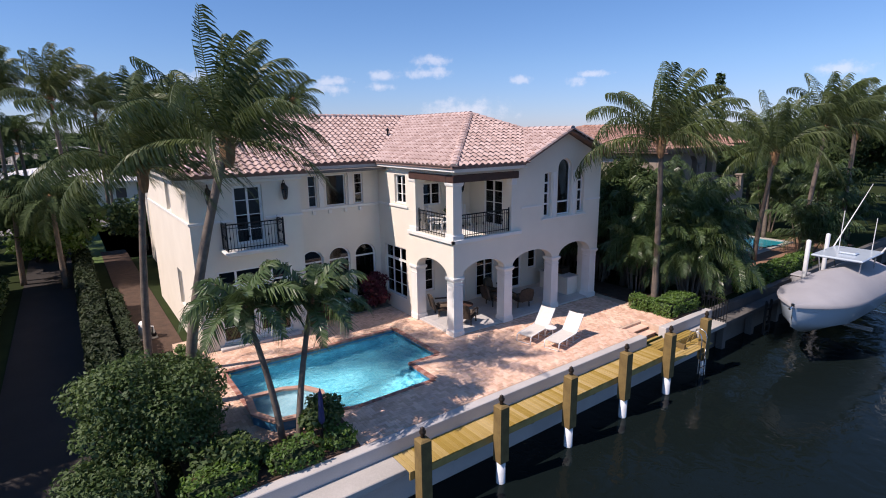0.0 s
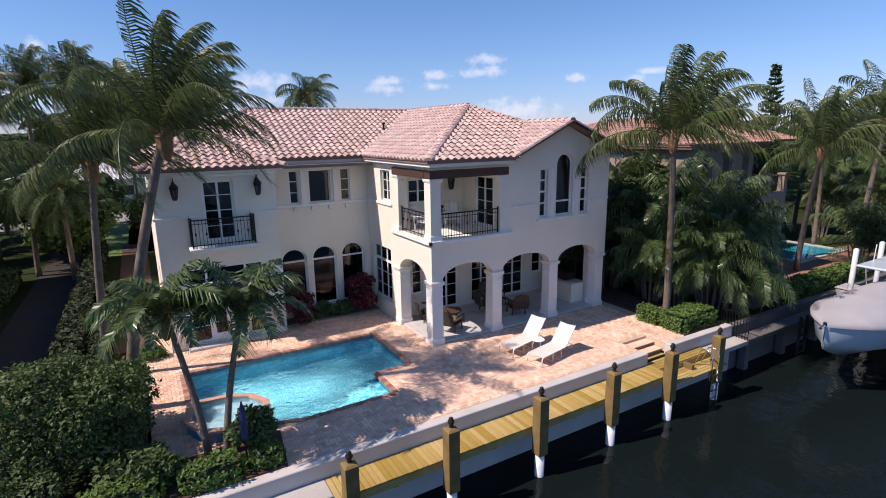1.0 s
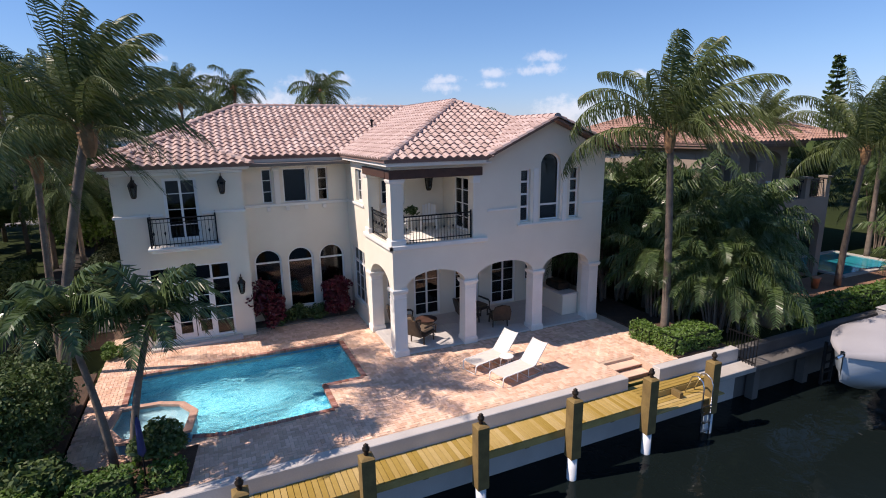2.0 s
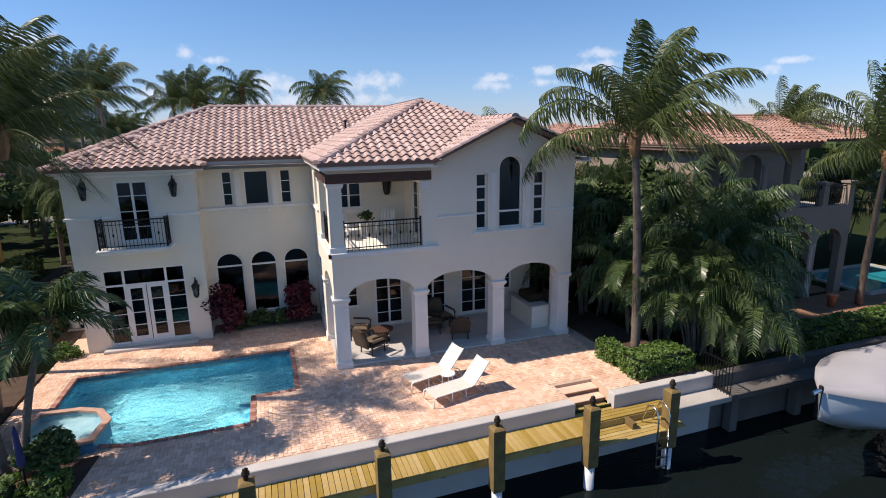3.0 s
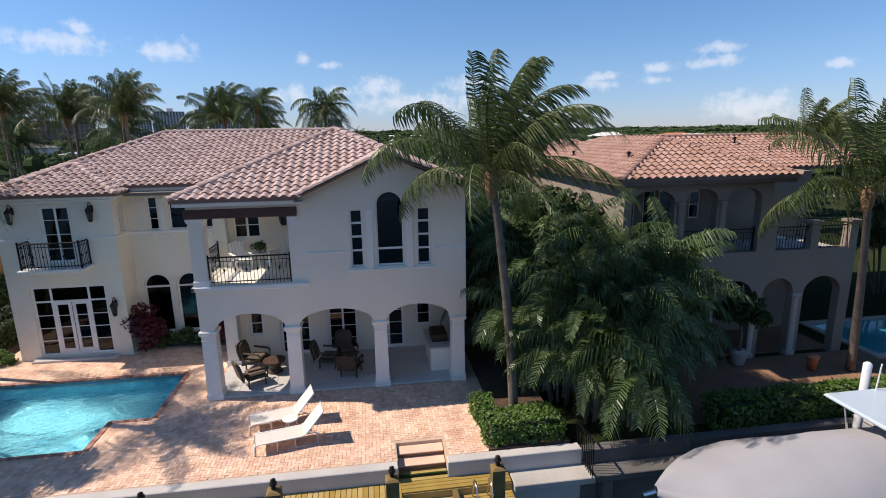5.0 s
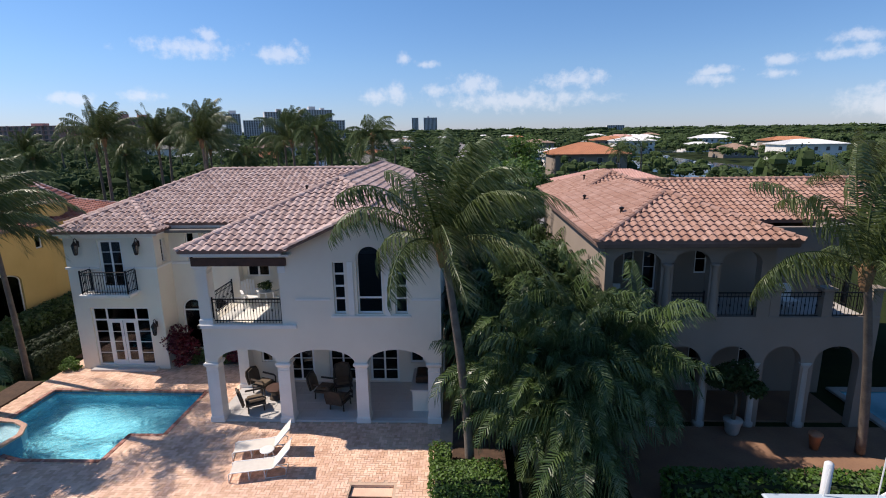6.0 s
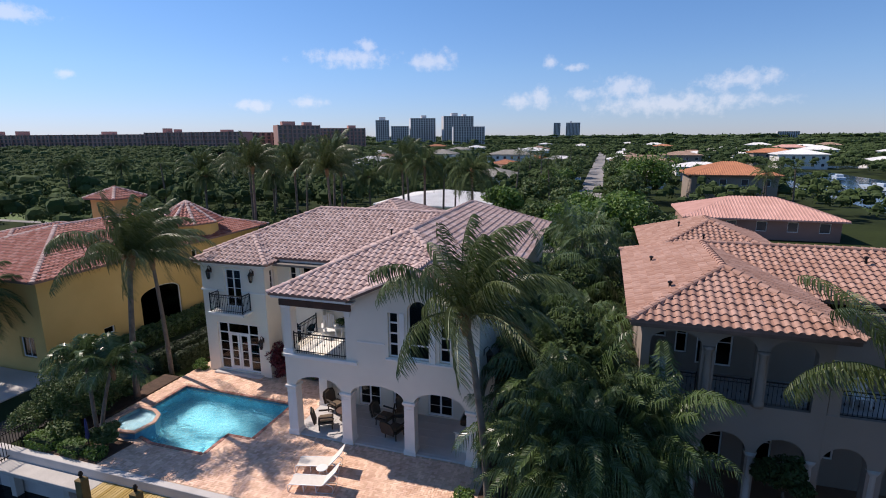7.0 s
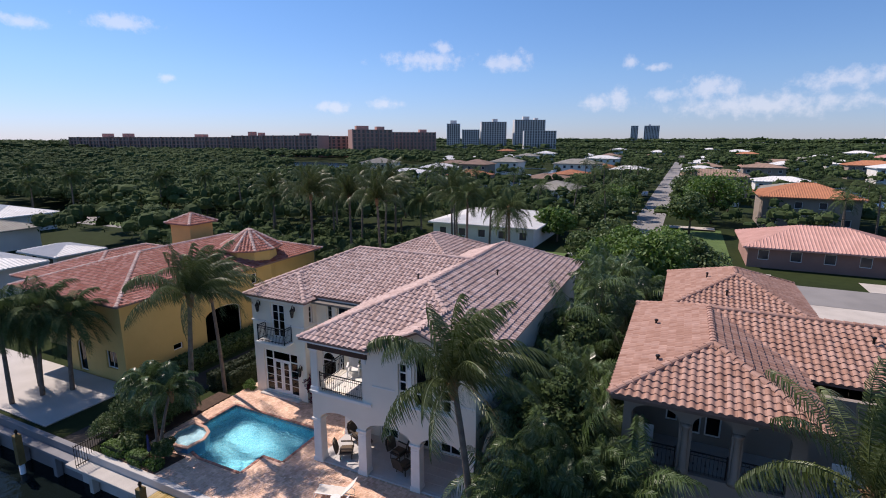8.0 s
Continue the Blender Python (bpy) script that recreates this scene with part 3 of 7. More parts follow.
def inside(p, loop):
    x, y = p
    hit = False
    for i in range(len(loop)):
        (x0, y0), (x1, y1) = loop[i], loop[i - 1]
        if (y0 > y) != (y1 > y) and x < (x1 - x0) * (y - y0) / (y1 - y0) + x0:
            hit = not hit
    return hit


seawall = Geo()
seawall.box(-12.1, -4.72, -3.2, 6.15, -4.4, 0.0, b=0.02)
seawall.box(7.5, -4.72, -3.2, 11.3, -4.4, 0.02, b=0.02)
seawall.box(6.15, -4.72, -3.2, 7.5, -4.5, -0.45)
tagged(seawall.part("seawall", SEAWALL_PAINT), "low white painted seawall edging the patio", "wall", kind="structure")
cap = Geo()
cap.box(-12.1, -5.45, -0.62, -5.75, -4.724, -0.42, b=0.02)
cap.box(9.2, -5.35, -0.66, 11.45, -4.724, -0.46, b=0.02)
for x in (-7.5, -10.7):
    cap.box(x - 0.15, -5.1, -3.2, x + 0.15, -4.8, -0.62)
tagged(cap.part("seawall_cap", CONCRETE), "pale concrete seawall cap on square piles", "ledge", kind="structure")

old = Geo()
old.box(-60, -4.72, -3.2, -12.102, -4.4, -0.03, b=0.02)
old.box(-60, -5.2, -0.66, -12.102, -4.724, -0.46, b=0.02)
for i in range(12):
    old.box(-14.05 - 3.2 * i, -5.1, -3.2, -13.75 - 3.2 * i, -4.8, -0.66)
tagged(old.part("neighbour_seawall", GREY_CAP), "grey concrete seawall by the yellow house, palm shade in its colour", "wall", kind="structure")
dark_wall = Geo()
dark_wall.box(11.3, -4.72, -3.2, 60, -4.4, -0.05, b=0.02)
dark_wall.box(11.452, -5.3, -0.68, 60, -4.724, -0.48, b=0.02)
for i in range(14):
    dark_wall.box(11.8 + 2.9 * i, -5.1, -3.2, 12.1 + 2.9 * i, -4.8, -0.68)
tagged(dark_wall.part("neighbour_seawall", DARK_CONCRETE), "dark stained concrete seawall, its shade put into the colour", "wall", kind="structure")
# steps from the patio to the dock
steps = Geo()
for i in range(2):
    steps.box(6.16, -3.55 - 0.36 * (i + 1) + 0.0, -0.6, 7.49, -3.552 - 0.36 * i, -0.14 * (i + 1), b=0.012)
for i in range(2):
    steps_tread = Geo().box(6.17, -3.56 - 0.36 * (i + 1) - 0.03, -0.14 * (i + 1) + 0.001, 7.48, -3.556 - 0.36 * i, -0.14 * (i + 1) + 0.035, b=0.008)
    tagged(steps_tread.part("step_tread", PAVER), "cream stone tread of the patio steps", "step", kind="structure")
# the brown body colour paints the shade on the risers
tagged(steps.part("steps", TERRACOTTA), "two steps cut into the patio edge, riser shade in their colour", "steps", kind="structure")

# pool basin, water, coping
basin = Geo()
n = len(POOL_LOOP)
basin.add([(x, y, -0.01) for x, y in POOL_LOOP] + [(x, y, -1.45) for x, y in POOL_LOOP], [(i, (i + 1) % n, (i + 1) % n + n, i + n) for i in range(n)] + [tuple(range(n, 2 * n))])
pool = thing("swimming_pool", "blue plaster swimming pool set in a clay paver patio", "pool")
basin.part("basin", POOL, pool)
for i in range(3):
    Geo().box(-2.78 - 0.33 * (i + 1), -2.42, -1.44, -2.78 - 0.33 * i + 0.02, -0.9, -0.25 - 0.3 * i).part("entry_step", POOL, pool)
band = Geo()
for i in range(n):
    a, b = Vector((*POOL_LOOP[i], 0)), Vector((*POOL_LOOP[(i + 1) % n], 0))
    d = (b - a).normalized()
    q = Vector((-d.y, d.x, 0)) * 0.006
    a, b = a + q, b + q
    band.add([(a.x, a.y, -0.2), (b.x, b.y, -0.2), (b.x, b.y, -0.03), (a.x, a.y, -0.03)], [(0, 1, 2, 3)])
band.part("tile_band", POOL_BAND, pool, "dark blue waterline tile band")
pw = Geo().add([(x, y, -0.12) for x, y in POOL_LOOP], [tuple(range(n))]).part("water", POOL_WATER, pool, "clear rippled pool water")
pw.visible_shadow = False
cop = Geo()
for i in range(n):
    a, b = Vector((*POOL_LOOP[i], 0)), Vector((*POOL_LOOP[(i + 1) % n], 0))
    d = b - a
    k = max(1, round(d.length / 0.115))
    w = d.normalized()
    s = Vector((w.y, -w.x, 0))
    for j in range(k):
        m = Matrix.Translation(a + w * (j * d.length / k)) @ Matrix(((w.x, s.x, 0, 0), (w.y, s.y, 0, 0), (0, 0, 1, 0), (0, 0, 0, 1)))
        cop.box(0.004, -0.03, -0.08, d.length / k - 0.004, 0.13, 0.014, m, 0.008)
cop.part("coping", COPING, pool, "row of red-brown coping bricks")

# raised spa beside the pool
spa = thing("spa", "raised round-cornered brick spa spilling into the pool", "spa")
SPA = [(-8.1, -2.4), (-7.2, -2.62), (-6.45, -2.5), (-6.3, -1.5), (-6.65, -0.85), (-7.25, -0.55), (-8.35, -0.45), (-8.5, -1.6)]
grow = lambda k: [(-7.4 + (x + 7.4) * k, -1.53 + (y + 1.53) * k) for x, y in SPA]
Geo().panel(grow(0.97), [grow(0.87)], 1.4, FLAT(0.28)).part("wall", POOL_BAND, spa, "blue mosaic spa wall")
Geo().panel(grow(1.02), [grow(0.84)], 0.07, FLAT(0.355)).part("coping", SPA_STONE, spa)
Geo().panel(grow(0.88), [], 0.04, FLAT(0.05)).part("floor", SPA_PLASTER, spa)
Geo().panel(grow(0.869), [grow(0.855)], 0.21, FLAT(0.27)).part("inner_wall", SPA_PLASTER, spa)
sw = Geo().add([(x, y, 0.25) for x, y in grow(0.862)], [tuple(range(len(SPA)))]).part("water", SPA_WATER, spa, "bubbling pale spa water")
sw.visible_shadow = False

# ---- the main house ----
house = thing("house", "two-storey cream stucco house with clay barrel tile roof", "house")
WT = 0.4
SPRING, ATOP = 2.45, 3.0
BAYS = [(0.45, 2.72), (3.18, 5.66), (6.12, 8.32)]
low = [(0.0, SPRING)]
for a, b in BAYS:
    low += list(reversed(arch_pts(a, b, SPRING, ATOP)))
front = low + [(8.9, SPRING), (8.9, 6.95), (6.25, 8.09), (3.5, 6.86), (3.3, 6.8), (0.0, 6.8)]
WINS = [(5.03, 5.45), (7.25, 7.70)]
holes = [rect(0.42, 4.0, 3.06, 6.22)] + [rect(a, 4.4, b, 6.34) for a, b in WINS] + [arch(5.89, 6.80, 4.4, 6.48, 6.92)]
Geo().panel(front, holes, WT, FACE_S(0, 0)).part("wall", STUCCO, house)
for a, b in WINS:
    window(house, FACE_S(0, 0), a, b, 4.4, 6.34, 1, 1, bars=(4.95, 5.42, 5.88), depth=0.14, fw=0.05)
window(house, FACE_S(0, 0), 5.89, 6.80, 4.4, 6.92, 1, 1, top=6.48, bars=(4.98,), depth=0.14, fw=0.05)
g = Geo()
for x in (5.57, 6.89):
    g.box(x, -0.05, 4.32, x + 0.2, 0.0, 6.36, b=0.01)
g.box(4.9, -0.07, 4.26, 7.83, 0.0, 4.34, b=0.01)
g.parts("window_surround", TRIM, house)

# side wall that faces the pool; local x = -y
side_low = [(-5.8, 0.0), (-3.1, 0.0), (-3.1, SPRING)] + list(reversed(arch_pts(-2.66, -0.45, SPRING, ATOP))) + [(-0.4, SPRING)]
side = side_low + [(-0.4, 6.8), (-5.8, 6.8)]
Geo().panel(side, [rect(-2.62, 4.0, -0.45, 6.22), rect(-5.4, 0.7, -3.5, 3.05), rect(-4.3, 5.07, -3.4, 6.34)], WT, FACE_W(0, 0)).part("wall", STUCCO, house)
window(house, FACE_W(0, 0), -5.4, -3.5, 0.7, 3.05, 1, 4, posts=(-4.77, -4.13), bars=(2.4,), depth=0.1)
window(house, FACE_W(0, 0), -4.3, -3.4, 5.07, 6.34, 1, 3, posts=(-3.85,), depth=0.1)
Geo().panel([(0.0, 0.0), (0.45, 0.0), (0.45, SPRING)] + list(reversed(arch_pts(0.45, 2.8, SPRING, ATOP))) + [(2.8, 0.0), (21.0, 0.0), (21.0, 6.8), (0.0, 6.8)], [], WT, FACE_E(8.9, 0.4)).part("wall", STUCCO, house)
# columns with plinth and impost
COLS = [(0.225, 0.225), (2.95, 0.225), (5.89, 0.225), (8.61, 0.225), (0.225, 2.88)]
for x, y in COLS:
    g = Geo()
    g.lathe([(0.27, 0.0), (0.27, 0.2), (0.25, 0.235), (0.235, 0.26), (0.225, 2.1), (0.24, 2.13), (0.225, 2.16), (0.225, 2.28), (0.27, 2.33), (0.29, 2.38), (0.29, 2.43), (0.27, 2.46)], square=True, m=Matrix.Translation((x, y, 0)))
    g.part("column", TRIM, house)
for x, y in ((0.225, 0.225), (0.225, 2.85)):
    g = Geo()
    g.lathe([(0.26, 3.995), (0.26, 4.16), (0.23, 4.2), (0.215, 4.23), (0.205, 5.86), (0.225, 5.9), (0.205, 5.93), (0.205, 6.05), (0.25, 6.1), (0.27, 6.16), (0.27, 6.22)], square=True, m=Matrix.Translation((x, y, 0)))
    g.part("balcony_column", TRIM, house)
g = Geo()
g.box(3.05, -0.03, 5.95, 3.32, 0.3, 6.21, b=0.015)
g.part("pilaster_cap", TRIM, house)
# mouldings and beams
g = Geo()
g.box(-0.1, -0.1, 3.84, 3.6, -0.003, 4.0, b=0.02)
g.box(-0.1, -0.1, 3.84, -0.003, 3.2, 4.0, b=0.02)
g.box(-0.06, 3.2, 4.9, -0.003, 5.8, 5.0, b=0.01)
g.box(3.62, -0.035, 4.9, 4.88, -0.002, 4.98, b=0.01)
g.box(7.85, -0.035, 4.9, 8.9, -0.002, 4.98, b=0.01)
g.parts("moulding", TRIM, house)
Geo().box(-0.06, -0.09, 6.224, 3.38, 0.36, 6.52, b=0.015).part("beam", WOOD_DARK, house, "dark stained balcony beam")
Geo().box(-0.075, 0.362, 6.226, 0.36, 3.0, 6.515, b=0.015).part("beam", WOOD_DARK, house, "dark stained balcony beam")
# rooms: floors, ceilings, inner walls
Geo().box(0.05, 0.05, -0.3, 8.85, 3.3, 0.06, b=0.01).part("loggia_floor", LOGGIA, house, "pale limestone loggia floor")
Geo().box(0.41, 0.41, 3.55, 8.48, 20.9, 3.98).part("floor_slab", TRIM, house)
Geo().box(-8.08, 6.2, 3.55, 0.4, 14.98, 3.98).part("floor_slab", TRIM, house)
Geo().box(0.02, 0.402, 6.55, 8.48, 20.9, 6.68).part("ceiling", TRIM, house)
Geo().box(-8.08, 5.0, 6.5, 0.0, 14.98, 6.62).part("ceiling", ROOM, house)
LOGW = [(0.8, 1.32, 1.0, 2.95), (7.4, 8.0, 1.0, 2.95)]
LOGD = [(1.95, 3.15), (3.82, 5.02), (5.62, 6.9)]
Geo().panel(rect(0.4, 0.0, 8.5, 3.55), [rect(a, c, b, d) for a, b, c, d in LOGW] + [rect(a, 0.1, b, 2.75) for a, b in LOGD], 0.25, FACE_S(0, 3.2)).part("wall", STUCCO, house)
for a, b, c, d in LOGW:
    window(house, FACE_S(0, 3.2), a, b, c, d, 1, 4, depth=0.06)
for a, b in LOGD:
    window(house, FACE_S(0, 3.2), a, b, 0.1, 2.75, 1, 5, posts=((a + b) / 2,), name="door", depth=0.06, fw=0.1, label="white glazed french doors")
Geo().panel(rect(0.4, 3.98, 3.25, 6.55), [rect(0.62, 4.98, 1.6, 5.98)], 0.2, FACE_S(0, 3.0)).part("wall", STUCCO, house)
window(house, FACE_S(0, 3.0), 0.62, 1.6, 4.98, 5.98, 1, 2, posts=(1.11,), depth=0.05)
Geo().panel(rect(-3.2, 3.98, -0.4, 6.55), [rect(-2.0, 4.05, -0.75, 6.1)], 0.2, FACE_W(3.25, 0)).part("wall", STUCCO, house)
window(house, FACE_W(3.25, 0), -2.0, -0.75, 4.05, 6.1, 1, 4, posts=(-1.375,), name="door", depth=0.05, fw=0.09, label="white glazed french doors")
# wing: bay with french doors, recessed middle wall
BX0, BX1, BY, MY = -8.45, -4.25, 4.6, 5.8
Geo().panel(rect(BX0, -0.3, BX1, 6.62), [rect(-7.7, 0.15, -4.95, 3.05), rect(-6.88, 4.0, -5.78, 6.25)], 0.35, FACE_S(0, BY)).part("wall", STUCCO, house)
window(house, FACE_S(0, BY), -7.7, -4.95, 0.15, 3.05, 1, 1, posts=(-7.02, -5.63), bars=(2.42,), name="door", depth=0.1, fw=0.08, label="white glazed french doors with transom")
g = Geo()
for a, b in ((-7.62, -7.06), (-5.59, -5.03)):
    for i in range(1, 4):
        h = 0.23 + (2.38 - 0.23) * i / 4
        g.box(a, BY + 0.115, h - 0.014, b, BY + 0.15, h + 0.014)
for a, b in ((-6.98, -6.34), (-6.31, -5.67)):
    g.panel(rect(a, 0.23, b, 2.385), [rect(a + 0.12, 0.40, b - 0.12, 2.27)], 0.05, FACE_S(0, BY + 0.11))
    for i in range(1, 4):
        h = 0.36 + 1.94 * i / 4
        g.box(a + 0.085, BY + 0.12, h - 0.014, b - 0.085, BY + 0.15, h + 0.014)
g.parts("door_rail", FRAME, house)
window(house, FACE_S(0, BY), -6.88, -5.78, 4.0, 6.25, 1, 4, posts=(-6.33,), name="door", depth=0.08, fw=0.1, label="white glazed balcony doors")
Geo().box(-7.9, 4.25, -0.3, -4.75, 4.595, 0.1, b=0.02).part("door_step", LOGGIA, house)
g = Geo()
g.box(BX0 - 0.06, BY - 0.05, 4.9, -6.95, BY - 0.002, 5.0, b=0.012)
g.box(-5.7, BY - 0.05, 4.9, BX1 + 0.05, BY - 0.002, 5.0, b=0.012)
g.box(BX0 - 0.05, BY, 4.9, BX0 - 0.002, 15.0, 5.0, b=0.012)
g.box(BX1 + 0.002, BY, 4.9, BX1 + 0.05, MY, 5.0, b=0.012)
g.box(BX1 + 0.05, MY - 0.06, 4.84, -0.002, MY - 0.002, 4.96, b=0.012)
for x in (-3.25, -2.5, -1.75, -1.0):
    g.box(x - 0.07, MY - 0.1, 4.66, x + 0.07, MY - 0.002, 4.84, b=0.02)
g.parts("moulding", TRIM, house)
Geo().panel(rect(-15.0, -0.3, -4.95, 6.62), [rect(-8.6, 1.0, -7.6, 2.6), rect(-9.2, 5.05, -8.2, 6.2)], 0.35, FACE_W(BX0, 0)).part("wall", STUCCO, house)
window(house, FACE_W(BX0, 0), -8.6, -7.6, 1.0, 2.6, 2, 3)
window(house, FACE_W(BX0, 0), -9.2, -8.2, 5.05, 6.2, 2, 2)
Geo().panel(rect(4.95, -0.3, 5.8, 6.62), [rect(5.1, 5.05, 5.5, 6.2)], 0.3, FACE_E(BX1, 0)).part("wall", STUCCO, house)
window(house, FACE_E(BX1, 0), 5.1, 5.5, 5.05, 6.2, 1, 3)
ARCHES = [(-4.0, -2.92), (-2.68, -1.6), (-1.36, -0.28)]
MW = [(-3.44, -3.05), (-2.62, -1.68), (-1.23, -0.8)]
Geo().panel(rect(BX1, -0.3, 0.0, 6.75), [arch(a, b, 0.45, 2.55, 3.08) for a, b in ARCHES] + [rect(a, 4.98, b, 6.36) for a, b in MW], 0.35, FACE_S(0, MY)).part("wall", STUCCO, house)
for a, b in ARCHES:
    window(house, FACE_S(0, MY), a, b, 0.45, 3.08, 1, 1, top=2.55, bars=(2.5,), depth=0.1, fw=0.07)
for i, (a, b) in enumerate(MW):
    window(house, FACE_S(0, MY), a, b, 4.98, 6.36, 1, 1 if i == 1 else 3, depth=0.08, fw=0.05)
g = Geo()
for x in (-2.86, -1.46):
    g.box(x - 0.11, MY - 0.06, 4.96, x + 0.11, MY - 0.002, 6.3, b=0.015)
    g.box(x - 0.14, MY - 0.08, 6.3, x + 0.14, MY - 0.002, 6.42, b=0.015)
g.box(-3.6, MY - 0.05, 6.40, -0.65, MY - 0.002, 6.47, b=0.01)
g.parts("window_surround", TRIM, house)
Geo().box(-8.4, 15.0, -0.3, 8.85, 15.3, 6.6).part("wall", STUCCO, house)
Geo().box(0.0, 20.9, -0.3, 8.9, 21.2, 6.6).part("wall", STUCCO, house)
Geo().box(-7.5, 15.31, -0.3, 1.0, 25.5, 6.2).part("wall", STUCCO, house)
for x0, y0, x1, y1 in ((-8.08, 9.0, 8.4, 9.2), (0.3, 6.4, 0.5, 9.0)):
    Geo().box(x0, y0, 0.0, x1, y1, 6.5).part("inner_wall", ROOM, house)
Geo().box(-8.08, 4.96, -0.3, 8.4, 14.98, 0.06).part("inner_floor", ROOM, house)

# roof of the main house
E0, S1, S2 = 6.85, 0.43, 0.43
WX, WY = -0.3, -0.47          # south-west corner of the eaves
AX, AY = -8.85, 5.45          # the same of the wing
zA = lambda y: E0 + S1 * (y - WY)
RZ = zA(4.4)
WH = 4.95
WZ = E0 + S2 * WH
VX = AY + (RZ - E0) / S2
planes = [
    [(WX, WY, E0), (3.4, WY, E0), (6.25, 2.6, zA(2.6)), (4.45, 4.4, RZ)],
    [(3.4, -0.4, E0), (6.25, -0.4, zA(2.6)), (6.25, 2.6, zA(2.6))],
    [(9.35, -0.38, 6.98), (9.35, 2.6, 6.98), (6.25, 2.6, zA(2.6)), (6.25, -0.38, zA(2.6))],
    [(9.4, 2.6, 6.88), (9.4, 21.5, 6.88), (4.45, 16.55, RZ), (4.45, 4.4, RZ), (6.25, 2.6, zA(2.6))],
    [(WX, AY, E0), (WX, WY, E0), (4.45, 4.4, RZ), (4.45, VX, RZ)],
    [(AX, AY, E0), (WX, AY, E0), (4.45, VX, RZ), (4.6, AY + WH, WZ), (AX + WH, AY + WH, WZ)],
    [(AX, AY + 2 * WH, E0), (AX, AY, E0), (AX + WH, AY + WH, WZ)],
    [(4.6, AY + WH, WZ), (4.6, AY + 2 * WH, E0), (AX, AY + 2 * WH, E0), (AX + WH, AY + WH, WZ)],
    [(9.4, 21.5, E0), (WX, 21.5, E0), (4.45, 16.55, RZ)],
    [(WX, 21.5, E0), (WX, 15.4, E0), (4.45, 10.6, RZ), (4.45, 16.55, RZ)],
]
ridges = [((WX, WY, E0), (4.45, 4.4, RZ)), ((4.45, 4.4, RZ), (4.45, 16.55, RZ)), ((6.25, 2.6, zA(2.6)), (4.45, 4.4, RZ)), ((6.25, -0.4, zA(2.6)), (6.25, 2.6, zA(2.6))),
          ((AX, AY, E0), (AX + WH, AY + WH, WZ)), ((AX + WH, AY + WH, WZ), (4.6, AY + WH, WZ)), ((AX, AY + 2 * WH, E0), (AX + WH, AY + WH, WZ)), ((9.4, 21.5, E0), (4.45, 16.55, RZ)),
          ((3.4, -0.32, E0), (6.25, -0.32, zA(2.6))), ((9.35, -0.32, 6.98), (6.25, -0.32, zA(2.6)))]
tiled_roof(house, "roof", planes, ridges, TILE, TILE_OB, near=lambda p: p.y < 2.6 and p.x < 6.0, label="pinkish blended barrel tile hip roof")
BE, BS = 6.66, 0.43
QX0, QX1, QY = -8.8, -3.9, 4.33
QM, QH = (QX0 + QX1) / 2, (QX1 - QX0) / 2
bz = BE + BS * QH
planes = [
    [(QX0, QY, BE), (QX1, QY, BE), (QM, QY + QH, bz)],
    [(QX0, AY + 0.1, BE), (QX0, QY, BE), (QM, QY + QH, bz), (QM, QY + QH + 1.2, bz)],
    [(QX1, QY, BE), (QX1, AY + 0.1, BE), (QM, QY + QH + 1.2, bz), (QM, QY + QH, bz)],
]
tiled_roof(house, "bay_roof", planes, [((QX0, QY, BE), (QM, QY + QH, bz)), ((QX1, QY, BE), (QM, QY + QH, bz)), ((QM, QY + QH, bz), (QM, QY + QH + 0.9, bz))], TILE)
pl, rd = hip_roof(-8.2, 15.2, 1.6, 26.2, 6.3, 0.42)
tiled_roof(house, "rear_roof", pl, rd, TILE)
g = Geo()
g.box(-0.24, -0.41, 6.66, 3.36, -0.35, 6.77)
g.box(-0.24, -0.35, 6.66, -0.18, 5.5, 6.78)
g.box(9.24, -0.36, 6.66, 9.32, 21.3, 6.78)
g.box(-3.9, 5.52, 6.66, -0.24, 5.58, 6.78)
g.box(QX0 + 0.08, QY + 0.06, 6.5, QX1 - 0.05, QY + 0.12, 6.61)
g.box(QX0 + 0.08, QY + 0.12, 6.5, QX0 + 0.14, 15.2, 6.61)
g.box(QX1 - 0.11, QY + 0.12, 6.5, QX1 - 0.05, 5.52, 6.61)
g.parts("fascia", TRIM, house)
g = Geo()
g.box(-0.18, -0.35, 6.64, 3.6, 0.0, 6.70)
g.box(-0.18, 0.0, 6.64, 0.0, 5.5, 6.70)
g.box(QX0 + 0.14, QY + 0.12, 6.48, QX1 - 0.11, BY, 6.54)
g.box(QX0 + 0.14, BY, 6.48, BX0 - 0.002, 15.0, 6.54)
g.box(BX1 + 0.01, 5.58, 6.6, 0.0, MY, 6.66)
g.box(8.9, -0.36, 6.64, 9.24, 21.2, 6.70)
g.parts("soffit", TRIM, house)
# cornice mouldings under the eaves of the bay and the middle wall
g = Geo()
g.box(BX0 - 0.08, BY - 0.1, 6.36, BX1 + 0.06, BY - 0.002, 6.47, b=0.02)
g.box(BX1 + 0.06, MY - 0.09, 6.5, -0.01, MY - 0.002, 6.6, b=0.02)
g.box(3.4, -0.03, 6.6, 3.62, -0.002, 6.72, b=0.01)
g.parts("cornice", TRIM, house)


